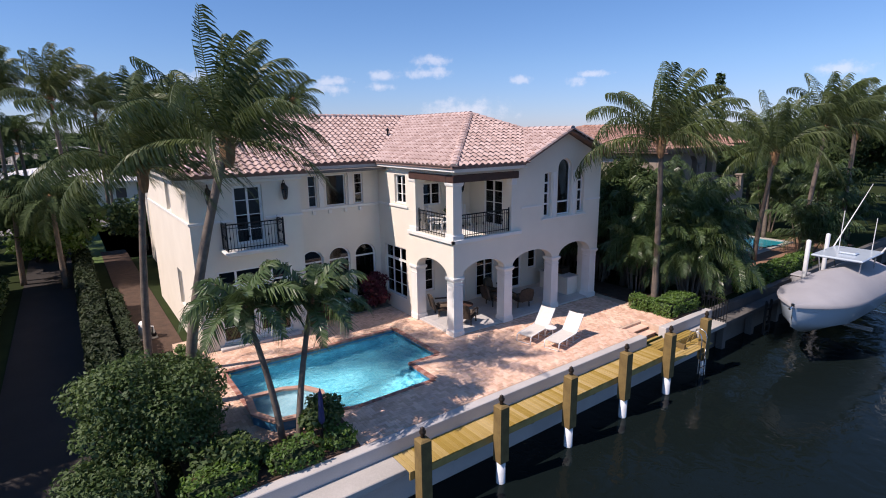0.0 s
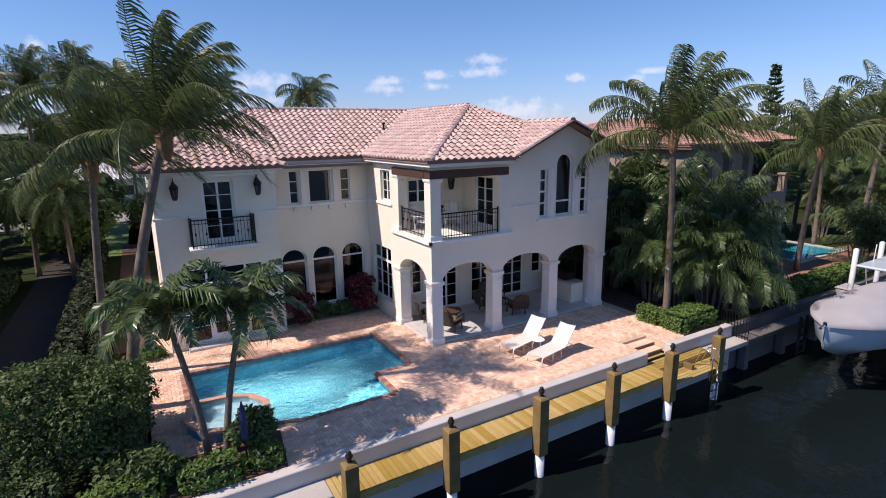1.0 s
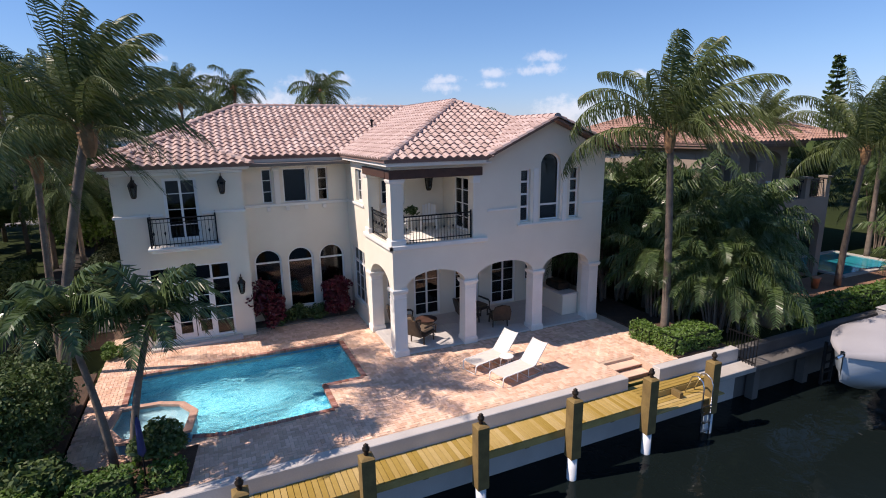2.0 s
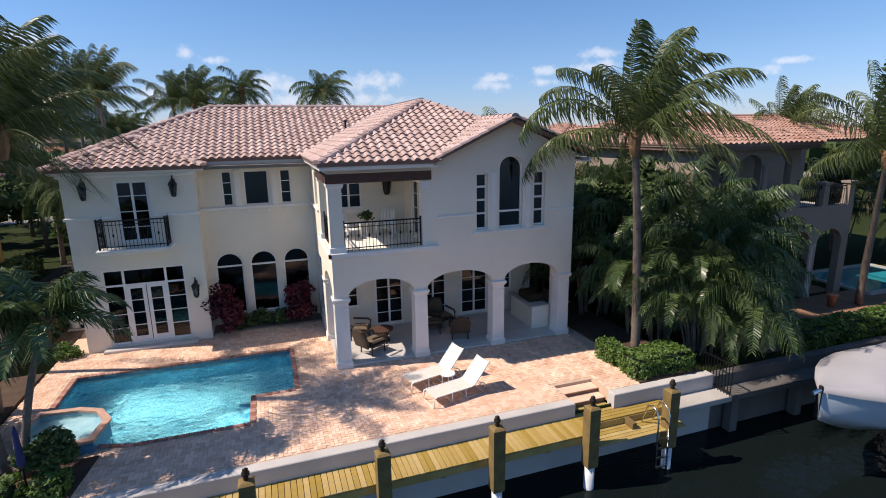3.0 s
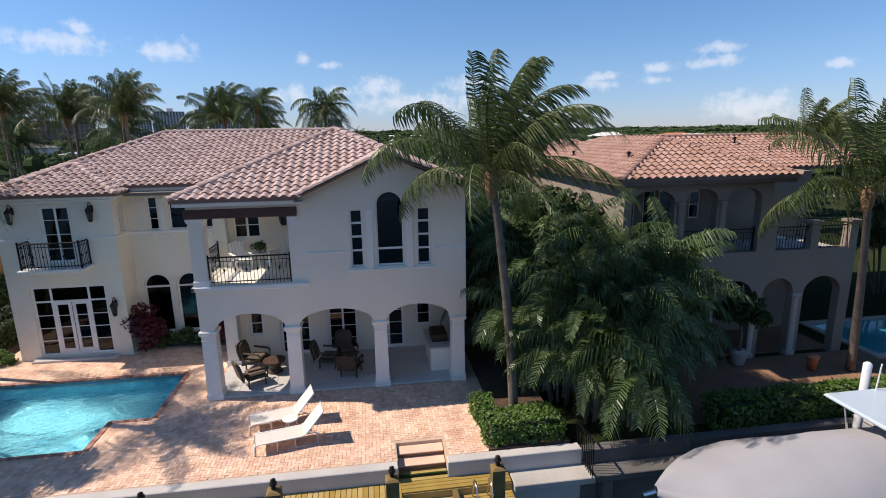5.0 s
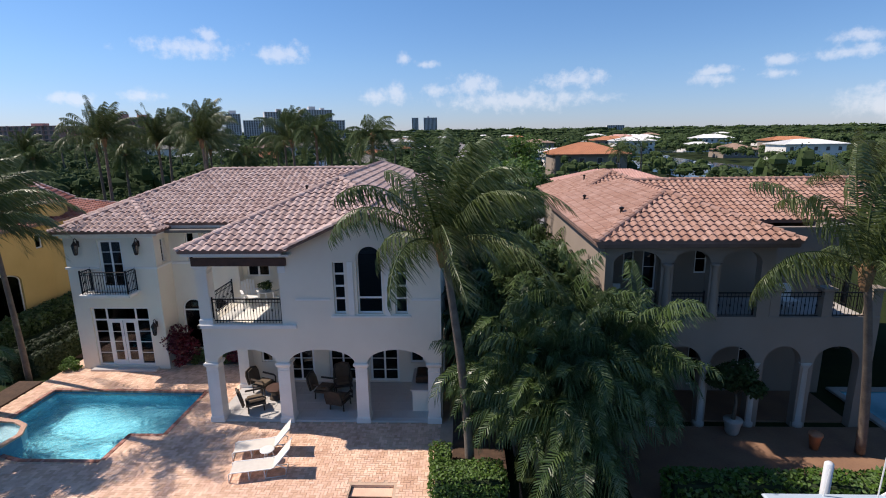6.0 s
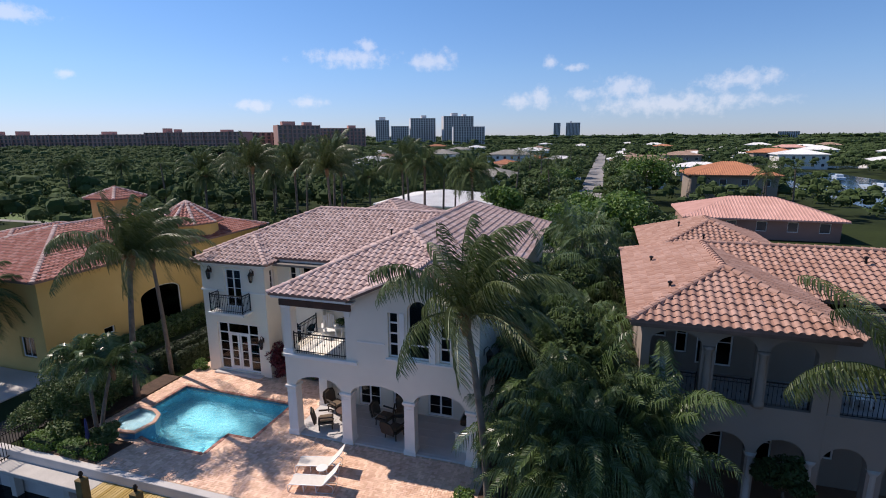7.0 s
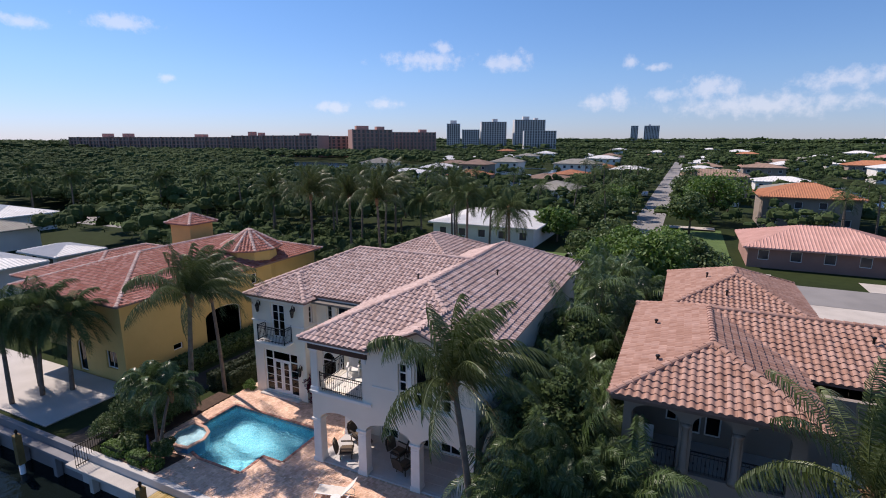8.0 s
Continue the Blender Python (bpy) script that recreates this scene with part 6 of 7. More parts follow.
tagged(terr, "terracotta paved terrace before the neighbour house", "terrace", kind="structure")
npool = thing("neighbour_pool", "teal pool beside the tan house", "pool")
Geo().panel(rect(25.4, -0.6, 31.5, 3.4), [rect(25.7, -0.3, 31.2, 3.1)], 0.1, FLAT(-0.18)).part("coping", CONCRETE, npool)
Geo().box(25.7, -0.3, -0.33, 31.2, 3.1, -0.24).part("water", surface("teal_pool_water", (0.02, 0.30, 0.36), (0.015, 0.24, 0.30), rough=0.08, scale=1.0, fine=5, bump=0.1), npool)
hedge(15.8, -4.3, 24, -3.5, -0.34, 1.0, LEAF_BRIGHT, "leafy clipped hedge along the neighbour's seawall", per=200, size=0.08)
pot = thing("planter_urn", "large pale urn with a potted palm", "planter", m=pose(19.65, -0.1, -0.27))
Geo().lathe([(0.18, 0), (0.24, 0.1), (0.28, 0.4), (0.33, 0.55), (0.33, 0.6)], 14).part("urn", CONCRETE, pot, smooth=True)
tree(19.65, -0.1, 0.3, 2.6, 0.85, LEAF_DARK, "dark round-crowned potted tree in an urn", 3000, 0.09, 77, 1.1, "tree", "potted_tree")
pot = thing("terracotta_pot", "terracotta pot on the neighbour's wall", "pot", m=pose(22.05, -1.0, -0.27))
Geo().lathe([(0.14, 0), (0.2, 0.5), (0.23, 0.52), (0.23, 0.6)], 12).part("body", CERAMIC, pot, smooth=True)
fish = thing("dock_box", "grey plastic storage box on the seawall", "box", m=pose(20.6, -4.95, -0.46))
Geo().box(-0.55, -0.3, 0, 0.55, 0.3, 0.55, b=0.04).part("body", CANVAS, fish)
Geo().box(-0.58, -0.33, 0.55, 0.58, 0.33, 0.66, b=0.04).part("lid", CANVAS, fish)

# ---- yellow neighbour house ----
ye = thing("yellow_house", "ochre yellow stucco house with red barrel tile roofs", "house")
YX, YY = -17.5, 1.7
Geo().panel(rect(YY, -0.34, 22, 5.45), [arch(8.4, 12.0, 0.0, 2.3, 2.9), rect(5.4, 0.75, 6.2, 1.25), rect(13.5, 3.9, 14.1, 4.8), rect(15.2, 3.9, 15.8, 4.8)], 0.3, FACE_E(YX, 0)).part("wall", YELLOW, ye)
window(ye, FACE_E(YX, 0), 8.4, 12.0, 0.0, 2.9, 1, 1, top=2.3, depth=0.12, label="large dark arched window")
window(ye, FACE_E(YX, 0), 5.4, 6.2, 0.75, 1.25)
window(ye, FACE_E(YX, 0), 13.5, 14.1, 3.9, 4.8)
window(ye, FACE_E(YX, 0), 15.2, 15.8, 3.9, 4.8)
Geo().panel(rect(-24, -0.34, YX - 0.3, 5.45), [arch(-22.9, -21.9, -0.2, 1.7, 2.2), rect(-19.6, 0.6, -18.4, 1.9)], 0.3, FACE_S(0, YY)).part("wall", YELLOW, ye)
window(ye, FACE_S(0, YY), -22.9, -21.9, -0.2, 2.2, 1, 1, top=1.7)
window(ye, FACE_S(0, YY), -19.6, -18.4, 0.6, 1.9, 2, 1)
Geo().box(-31, 4.0, -0.34, -24, 16, 5.4).part("wall", YELLOW, ye)
Geo().box(-30.6, 21.7, -0.34, -17.8, 22, 5.4).part("wall", YELLOW, ye)
pl, rd = hip_roof(-29.5, 1.15, -16.9, 22.6, 5.5, 0.31)
tiled_roof(ye, "roof", pl, rd, TILE_RED, cap_mat=TILE, label="red barrel tile hip roof")
pl, rd = hip_roof(-34, 3.4, -24, 17, 5.2, 0.31)
tiled_roof(ye, "side_roof", pl, rd, TILE_RED, cap_mat=TILE)
tw = Geo().box(-28.3, 14.3, 5, -25.7, 16.9, 8.5).part("tower_wall", YELLOW, ye)
pl, rd = hip_roof(-28.65, 13.95, -25.35, 17.25, 8.5, 0.5)
tiled_roof(ye, "tower_roof", pl, rd, TILE_RED, cap_mat=TILE)
tur = Geo()
tur.lathe([(2.5, -0.34), (2.3, 6.8)], 10, Matrix.Translation((-19.6, 15.6, 0)))
tur.part("turret_wall", YELLOW, ye)
pls, rds = [], []
for i in range(10):
    a, b = 2 * math.pi * i / 10, 2 * math.pi * (i + 1) / 10
    pa, pb = (-19.6 + 2.8 * math.cos(a), 15.6 + 2.8 * math.sin(a), 6.75), (-19.6 + 2.8 * math.cos(b), 15.6 + 2.8 * math.sin(b), 6.75)
    pls.append([pa, pb, (-19.6, 15.6, 8.35)])
    rds.append((pa, (-19.6, 15.6, 8.35)))
tiled_roof(ye, "turret_roof", pls, rds, TILE_RED, cap_mat=TILE)
tagged(Geo().box(-40, -3.9, -0.335, -16.8, 1.6, -0.27).part("terrace", TERRACE_WHITE), "sunlit white paved terrace by the yellow house", "terrace", kind="structure")
for i, (x, y, h, l) in enumerate([(-21.7, -3.2, 5.6, (-0.5, 0.3)), (-21.2, -1.7, 6.0, (0.4, 0.4)), (-20.2, -0.4, 5.4, (0.7, 0.1)), (-22.8, -1.0, 5.2, (-0.9, 0.2))]):
    palm(x, y, -0.3, h, l, "queen_%d" % (31 + i % 2), 0.13, "short bushy palm on the white terrace", group="terrace palms", spin=40 * i)
hedge(-16.6, 4.0, -15.2, 21, -0.34, 1.0, LEAF, "dense green planting along the yellow wall", per=120, size=0.12)
tree(-11.6, 0.8, -0.34, 2.2, 1.0, LEAF, "leafy green shrub between the houses", 4500, 0.11, 61, 0.4, "shrub", "shrub")
tree(-12.6, 24, -0.34, 4.5, 2.4, LEAF_BRIGHT, "bright green garden tree behind the hedge", 5000, 0.16, 63)
tree(-7.5, 28.5, -0.34, 4.5, 2.6, LEAF, "leafy garden tree behind the house", 5000, 0.16, 64)

# ---- palms behind and beside the house ----
for i, (x, y, h, kd) in enumerate([(-12.6, 20.0, 5.2, "queen_31"), (-14.6, 22.5, 5.0, "queen_32"), (-11.6, 25.5, 10.8, "coco_14"), (-19.7, 24.5, 11.0, "coco_11"), (-15.2, 32.0, 11.6, "coco_12"), (-6.5, 33.0, 10.6, "coco_14"),
                                   (-17.4, 28.5, 10.6, "coco_11"), (-20.5, 35.0, 11.0, "coco_12"), (-24.5, 30.5, 10.8, "coco_14"), (-9.0, 37.5, 10.8, "coco_12"), (-4.6, 38.5, 10.2, "queen_32"), (-14.2, 39.5, 9.0, "queen_31"), (-27.0, 38.0, 9.2, "queen_32"), (-19.0, 41.0, 9.6, "coco_14"),
                                   (3.0, 23.0, 11.0, "queen_31"), (-2.9, 27.2, 11.5, "queen_32"), (-7.7, 54.5, 9.0, "queen_31"), (-15.5, 54.0, 9.4, "queen_32"), (-31.0, 44.0, 9.2, "coco_11"), (-36.0, 36.0, 9.0, "queen_31"), (-41.0, 42.0, 9.4, "coco_12"),
                                   (29.0, 8.0, 7.6, "coco_11"), (31.5, 1.5, 7.6, "queen_32"), (34.0, -2.7, 8.7, "coco_12"), (36.0, 5.0, 8.6, "queen_31"), (40.0, -1.0, 8.0, "coco_13")]):
    palm(x, y, -0.34, h, (0.3 * math.sin(i * 2.1), 0.3 * math.cos(i * 1.7)), kd, 0.14, ("tall bushy palm behind the houses", "tall wind-blown palm behind the houses")[kd[0] == "c"], spin=(37 * i) % 70 - 35, group="garden palms", scale=0.92)
for i, (x, y, h) in enumerate([(33.0, -1.5, 4.6), (28.0, -2.6, 2.6), (36.0, -2.6, 4.2), (35.0, 2.6, 5.4), (38.5, 0.6, 5.0), (41.5, 3.2, 5.6), (33.5, 6.5, 5.6), (13.6, 2.6, 6.0), (13.7, 5.4, 6.4), (13.6, 8.6, 6.2)]):
    palm_clump(x, y, -0.34, h, 1.5, 110 + i, 8, per=6, flen=2.5)
# big trees between the houses and the street
tree(12.3, 33.0, -0.34, 9.6, 5.0, LEAF_BRIGHT, "large spreading bright green tree behind the houses", 16000, 0.2, 71)
tree(11.6, 9.0, -0.34, 7.6, 2.3, LEAF_DARK, "dense dark broad-leaved tree beside the east wall", 9000, 0.13, 67)
tree(47.0, 1.5, -0.34, 11.2, 4.6, LEAF_DARK, "large dark round-crowned tree beyond the canal houses", 9000, 0.22, 75)
tree(8.6, 40.5, -0.34, 8.2, 4.2, LEAF, "large spreading green tree behind the houses", 11000, 0.2, 72)
tree(16.5, 38.0, -0.34, 7.5, 3.8, LEAF, "spreading green tree behind the houses", 9000, 0.2, 73)
tree(-30.0, 26.0, -0.34, 6.5, 3.4, LEAF, "spreading green tree behind the yellow house", 7000, 0.2, 74)
for i, (x, y, h) in enumerate([(10.5, 5.6, 5.6), (10.6, 8.6, 5.8), (10.7, 11.8, 5.8), (10.7, 15.0, 5.6), (11.8, 10.0, 6.2), (12.4, 14.0, 6.6), (11.6, 18.0, 6.8), (13.2, 22.0, 7.0), (11.5, 25.5, 6.8), (11.5, 13.2, 8.8), (12.0, 16.2, 9.2), (11.0, 10.2, 7.6)]):
    palm_clump(x, y, -0.34, h, 1.7, 90 + i, 8, per=6, flen=2.6)
pine = thing("norfolk_pine", "tall narrow tiered norfolk pine", "tree", m=pose(51.7, 16.1, -0.34))
Geo().tube([(0, 0, 0), (0, 0, 15)], 0.22, 8, 0.03).part("trunk", BARK, pine)
rows = []
rn = random.Random(3)
for k in range(26):
    z = 2.5 + k * 0.48
    r = 2.7 * (1 - k / 27.0) + 0.15
    for j in range(6):
        a = j * 1.047 + k * 0.45 + rn.uniform(-0.15, 0.15)
        frond(rows, (0, 0, z + rn.uniform(-0.15, 0.15)), a, rn.uniform(0.25, 0.6), r * rn.uniform(0.75, 1.1), -0.12, rn, 10, 0.42, 0.2, 0.0, 0.9)
cr = new("crown", quad_mesh("crown", [tuple(v) for q in rows for v in q], LEAF))
cr.parent = pine

# ---- streets and far canals ----
tagged(Geo().box(-150, 43.5, -0.338, 90, 51.5, -0.305).part("road", ASPHALT), "pale worn asphalt street behind the houses", "road", kind="structure")
tagged(Geo().box(7.0, 51.5, -0.338, 12.8, 640, -0.306).part("road", ASPHALT), "pale straight residential street between trees", "road", kind="structure")
for i, (x0, y0, x1, y1) in enumerate([(1.0, 51.6, 5.2, 62), (-6, 51.6, -2.5, 58), (24, 51.6, 27, 56), (36, 51.6, 41, 56), (22, 25.5, 36, 43.4), (-10, 26.5, -6.5, 43.4), (13.3, 88, 22, 93), (-3, 108, 6.1, 112)]):
    tagged(Geo().box(x0, y0, -0.337, x1, y1, -0.30).part("driveway", DRIVE), "pale concrete driveway", "driveway", kind="structure")
for i, (x0, y0, x1, y1) in enumerate([(62, 84, 96, 214), (-270, 245, -160, 300), (-52, 150, -40, 600), (-160, 285, -60, 292), (100, 250, 170, 270)]):
    w = Geo().box(x0, y0, -0.336, x1, y1, -0.30 - 0.003 * i).part("water", CANAL_FAR)
    tagged(w, "blue canal between the far houses", "canal", kind="structure")

# ---- far houses ----


def far_house(x0, y0, x1, y1, h, slope, wall, roof, label, two=False, over=0.7, side=1):
    t = thing("far_house", label, "house", "neighbourhood houses")
    holes = []
    w = x1 - x0
    k = max(2, int(w / 3.2))
    levels = (0.0, 3.0) if two else (0.0,)
    for lv in levels:
        for i in range(k):
            c = x0 + w * (i + 0.5) / k
            holes.append(rect(c - 0.65, lv + 0.75, c + 0.65, lv + 2.1))
    Geo().panel(rect(x0, -0.34, x1, h), holes, 0.3, FACE_S(0, y0)).part("wall", wall, t)
    for hl in holes:
        win = Geo().panel(hl, [rect(hl[0][0] + 0.08, hl[0][1] + 0.08, hl[1][0] - 0.08, hl[2][1] - 0.08)], 0.08, FACE_S(0, y0 + 0.1)).part("window", FRAME, t)
        Geo().box(hl[0][0] + 0.05, y0 + 0.15, hl[0][1] + 0.05, hl[1][0] - 0.05, y0 + 0.17, hl[2][1] - 0.05).part("pane", DARK_PANE, win)
    Geo().box(x0, y0 + 0.3, -0.34, x1, y1, h).part("wall", wall, t)
    pl, rd = hip_roof(x0 - over, y0 - over, x1 + over, y1 + over, h, slope)
    g = Geo()
    for poly in pl:
        g.flat(poly, 0.2)
    r = g.part("roof", roof, t)
    # courses of tiles as raised rows
    g = Geo()
    for poly in pl:
        P = [Vector(p) for p in poly]
        n = (P[1] - P[0]).cross(P[2] - P[0]).normalized()
        if n.z < 0:
            n = -n
        v = (Vector((0, 0, 1)) - n * n.z).normalized()
        u = v.cross(n)
        uv = [((p - P[0]).dot(u), (p - P[0]).dot(v)) for p in P]
        lo, hi = min(a for a, _ in uv), max(a for a, _ in uv)
        c = lo + 0.3
        while c < hi:
            cut = []
            for i in range(len(uv)):
                (a0, b0), (a1, b1) = uv[i], uv[(i + 1) % len(uv)]
                if (a0 - c) * (a1 - c) < 0:
                    cut.append(b0 + (b1 - b0) * (c - a0) / (a1 - a0))
            if len(cut) >= 2 and max(cut) - min(cut) > 0.2:
                a, b = P[0] + u * c + v * min(cut), P[0] + u * c + v * max(cut)
                g.add([a - u * 0.1 + n * 0.01, a + n * 0.09, a + u * 0.1 + n * 0.01, b - u * 0.1 + n * 0.01, b + n * 0.09, b + u * 0.1 + n * 0.01], [(0, 1, 4, 3), (1, 2, 5, 4), (0, 2, 1), (3, 4, 5)])
            c += 0.42
    if g.v:
        ob = g.part("tile_coursing", roof, r)
        tagged(ob, kind="stuff")
    return t


TILE_PINK = surface("pink_clay_tile", (0.62, 0.36, 0.30), (0.48, 0.26, 0.21), rough=0.8, scale=0.8, fine=8)
TILE_FAR = surface("far_orange_tile", (0.50, 0.21, 0.10), (0.36, 0.14, 0.07), rough=0.8, scale=0.8, fine=8)
WHITE_WALL = surface("white_stucco", (0.74, 0.72, 0.68), (0.64, 0.62, 0.58), rough=0.85, scale=0.4)
far_house(-22, 58.8, -4.6, 77, 2.9, 0.17, WHITE_WALL, WHITE_ROOF, "low white house with white tile roof across the street")
far_house(24.6, 60, 43, 73, 2.5, 0.32, PINK_WALL, TILE_PINK, "low pink stucco house with pink tile roof")
far_house(30, 97, 45.5, 110, 5.9, 0.33, TAN, TILE_FAR, "two-storey tan house with orange tile roof by the canal", True)
far_house(-24, 122.5, -11, 137, 2.9, 0.3, WHITE_WALL, GREY_ROOF, "low house with grey shingle roof")
far_house(-62, 8, -49, 13, 2.9, 0.2, WHITE_WALL, WHITE_ROOF, "low white house with white roof beside the yellow house")
far_house(-60, 17, -53, 22, 2.3, 0.22, WHITE_WALL, WHITE_ROOF, "low white house with white hip roof beside the yellow house")
far_house(-108, 28, -92, 38, 2.9, 0.25, WHITE_WALL, WHITE_ROOF, "low white house at the woods' edge")
far_house(-92, 16, -76, 27, 2.9, 0.25, WHITE_WALL, GREY_ROOF, "low pale house with grey roof at the woods' edge")
rnd = random.Random(12)
STYLES = [(WHITE_WALL, WHITE_ROOF, "white house with white tile roof in the neighbourhood"), (TAN, BROWN_ROOF, "tan house with brown tile roof in the neighbourhood"), (WHITE_WALL, GREY_ROOF, "white house with grey shingle roof in the neighbourhood"), (TAN, TILE_FAR, "tan house with orange tile roof in the neighbourhood"), (PINK_WALL, TILE_PINK, "pink house with pink tile roof in the neighbourhood")]
SPOTS = [(-92, 172, 0), (-70, 196, 1), (-96, 212, 0), (-66, 228, 2), (-118, 190, 2), (-30, 165, 1), (-27, 192, 3), (-30, 222, 2), (22, 132, 2), (24, 158, 1), (22, 186, 0), (24, 215, 4), (-28, 258, 3), (-30, 300, 0), (22, 250, 0), (26, 290, 1), (24, 335, 0), (-32, 345, 1),
         (-118, 395, 0), (-85, 330, 2), (-140, 320, 0), (-46, 372, 0), (93, 238, 0), (120, 150, 0), (118, 190, 1), (104, 300, 0), (90, 265, 3), (130, 330, 0), (135, 400, 4), (100, 360, 0), (160, 450, 0), (200, 520, 1), (90, 420, 2), (175, 600, 0), (235, 640, 4), (120, 520, 0), (60, 560, 0), (-10, 430, 1),
         (30, 440, 0), (-70, 470, 0), (-150, 480, 3), (40, 690, 0), (-60, 640, 0), (280, 760, 0), (190, 760, 4), (-82, 760, 1), (90, 800, 0), (320, 620, 0), (250, 420, 0), (210, 330, 2), (-62, 168, 3), (-50, 300, 0), (-8, 232, 0), (45, 150, 2), (46, 186, 0), (44, 222, 1), (48, 262, 0), (50, 300, 4), (66, 330, 0), (70, 380, 1), (130, 250, 0), (150, 210, 3), (155, 290, 0), (-105, 250, 1), (-128, 350, 0), (-90, 400, 0), (-10, 500, 0), (60, 470, 3), (150, 540, 0), (110, 640, 1), (-30, 560, 0), (220, 480, 0), (270, 540, 4)]
for x, y, s in SPOTS:
    wall, roof, label = STYLES[s]
    w, d = rnd.uniform(13, 20), rnd.uniform(10, 14)
    two = rnd.random() < 0.3
    far_house(x - w / 2, y, x + w / 2, y + d, 5.9 if two else 2.9, rnd.uniform(0.22, 0.34), wall, roof, label, two)


# ---- far apartment blocks ----


def block(x, y, w, d, h, yaw, wall, label, floors, bays, top=()):
    """An apartment block: body, floor slabs, a window in each bay, roof boxes."""
    m = pose(x, y, -0.34, 0, 0, yaw)
    t = thing("apartment_block", label, "apartment block", "far blocks", m=m)
    Geo().box(-w / 2, 0, 0, w / 2, d, h).part("wall", wall, t)
    fh = h / floors
    bw = w / bays
    gw, gs = Geo(), Geo()
    for f in range(floors):
        gs.box(-w / 2 - 0.3, -1.1, f * fh + fh - 0.35, w / 2 + 0.3, 0.0, f * fh + fh - 0.05)
        for b in range(bays):
            gw.box(-w / 2 + (b + 0.24) * bw, -0.12, f * fh + 0.3, -w / 2 + (b + 0.76) * bw, 0.02, f * fh + fh - 0.6)
    tagged(gw.part("glazing", DARK_PANE, t), kind="stuff")
    tagged(gs.part("balcony_decking", wall, t), kind="stuff")
    for b in range(0, bays + 1, 3):
        q = -w / 2 + b * bw
        Geo().box(q - 0.5, -1.3, 0, q + 0.5, 0, h + 0.2).part("fin", wall, t)
    for a, b, c in top:
        Geo().box(a, d * 0.3, h, b, d * 0.7, h + c).part("roof_box", wall, t)


block(-534, 375, 226, 18, 19.5, 8.8, RED_BRICK, "long low pink-brown apartment block behind the woods", 5, 46, ((-70, -60, 4), (-40, -30, 4), (60, 72, 3)))
block(-365, 391, 115, 16, 21.0, -1.6, RED_BRICK, "long low pink-brown apartment block behind the woods", 6, 24, ((-40, -34, 4), (-26, -22, 3), (30, 40, 2)))
block(-300, 416, 50, 16, 20.5, 50, RED_BRICK, "pink-brown apartment block behind the woods", 6, 10)
block(-260, 411, 39, 16, 26.5, 50, RED_BRICK, "pink-brown apartment block with balconies", 7, 9, ((-14, -2, 3.5), (6, 14, 3)))
block(-254, 483, 49, 16, 25.0, 42, RED_BRICK, "pink-brown apartment block with balconies", 7, 12, ((8, 16, 3),))
block(-321, 740, 20, 20, 42, 24, TOWER_WHITE, "pale high-rise apartment tower", 13, 6, ((-5, 5, 5),))
block(-296, 751, 27, 20, 33, 22, TOWER_WHITE, "pale apartment block beside the towers", 10, 8)
block(-263, 766, 39, 20, 45, 27, TOWER_WHITE, "pale high-rise apartment tower", 14, 10, ((-2, 6, 4.5),))
block(-211, 785, 47, 20, 48, 28, TOWER_WHITE, "pale high-rise apartment tower", 15, 12, ((-10, 0, 5), (8, 14, 3)))
block(-162, 661, 41, 18, 29, 22, TOWER_WHITE, "pale apartment block beside the towers", 9, 12)
block(-165, 1973, 24, 24, 68, 5, TOWER_WHITE, "distant pale apartment tower block", 18, 5)
block(-108, 1977, 50, 24, 68, 4, TOWER_WHITE, "distant pale apartment tower block", 18, 10, ((-12, -4, 5),))
block(560, 1900, 60, 30, 30, -6, TOWER_WHITE, "distant pale low apartment block", 8, 10)

# ---- far woods and street trees ----
BUSY = [(-24, 56, -2, 79), (19, 47, 50, 77), (6.4, 43, 13.4, 640), (-150, 42.5, 90, 52), (26, 93, 48, 112), (-26, 119, -9, 139), (61, 82, 97, 216), (-46, 52, 4, 58), (-68, 6, -46, 26), (-110, 14, -74, 40), (-40, -5, 40, 43), (-54, 150, -38, 600), (13, 56, 23, 88)]
BUSY += [(x - 12, y - 12, x + 12, y + 15) for x, y, s in SPOTS]
free = lambda x, y, pad=0: not any(a - pad < x < c + pad and b - pad < y < d + pad for a, b, c, d in BUSY)
nr = np.random.RandomState(21)


def clumps(lobes, rnd, around=7, up=4):
    """Uneven shells of broad leaf clumps, as separate quads, one shell for each ellipsoid lobe."""
    L = np.array(lobes, float)
    k = len(L)
    th = np.linspace(0, 2 * np.pi, around + 1)
    ph = np.linspace(-0.5, 1.5, up + 1)
    rad = rnd.uniform(0.8, 1.15, size=(k, up + 1, around + 1))
    rad[:, :, -1] = rad[:, :, 0]
    ring_r = np.cos(ph)[None, :, None] * rad
    co = np.stack([L[:, 0, None, None] + L[:, 3, None, None] * ring_r * np.cos(th), L[:, 1, None, None] + L[:, 4, None, None] * ring_r * np.sin(th),
                   L[:, 2, None, None] + L[:, 5, None, None] * np.sin(ph)[None, :, None] * rad], axis=-1)
    return np.stack([co[:, :-1, :-1], co[:, :-1, 1:], co[:, 1:, 1:], co[:, 1:, :-1]], axis=3).reshape(-1, 4, 3)


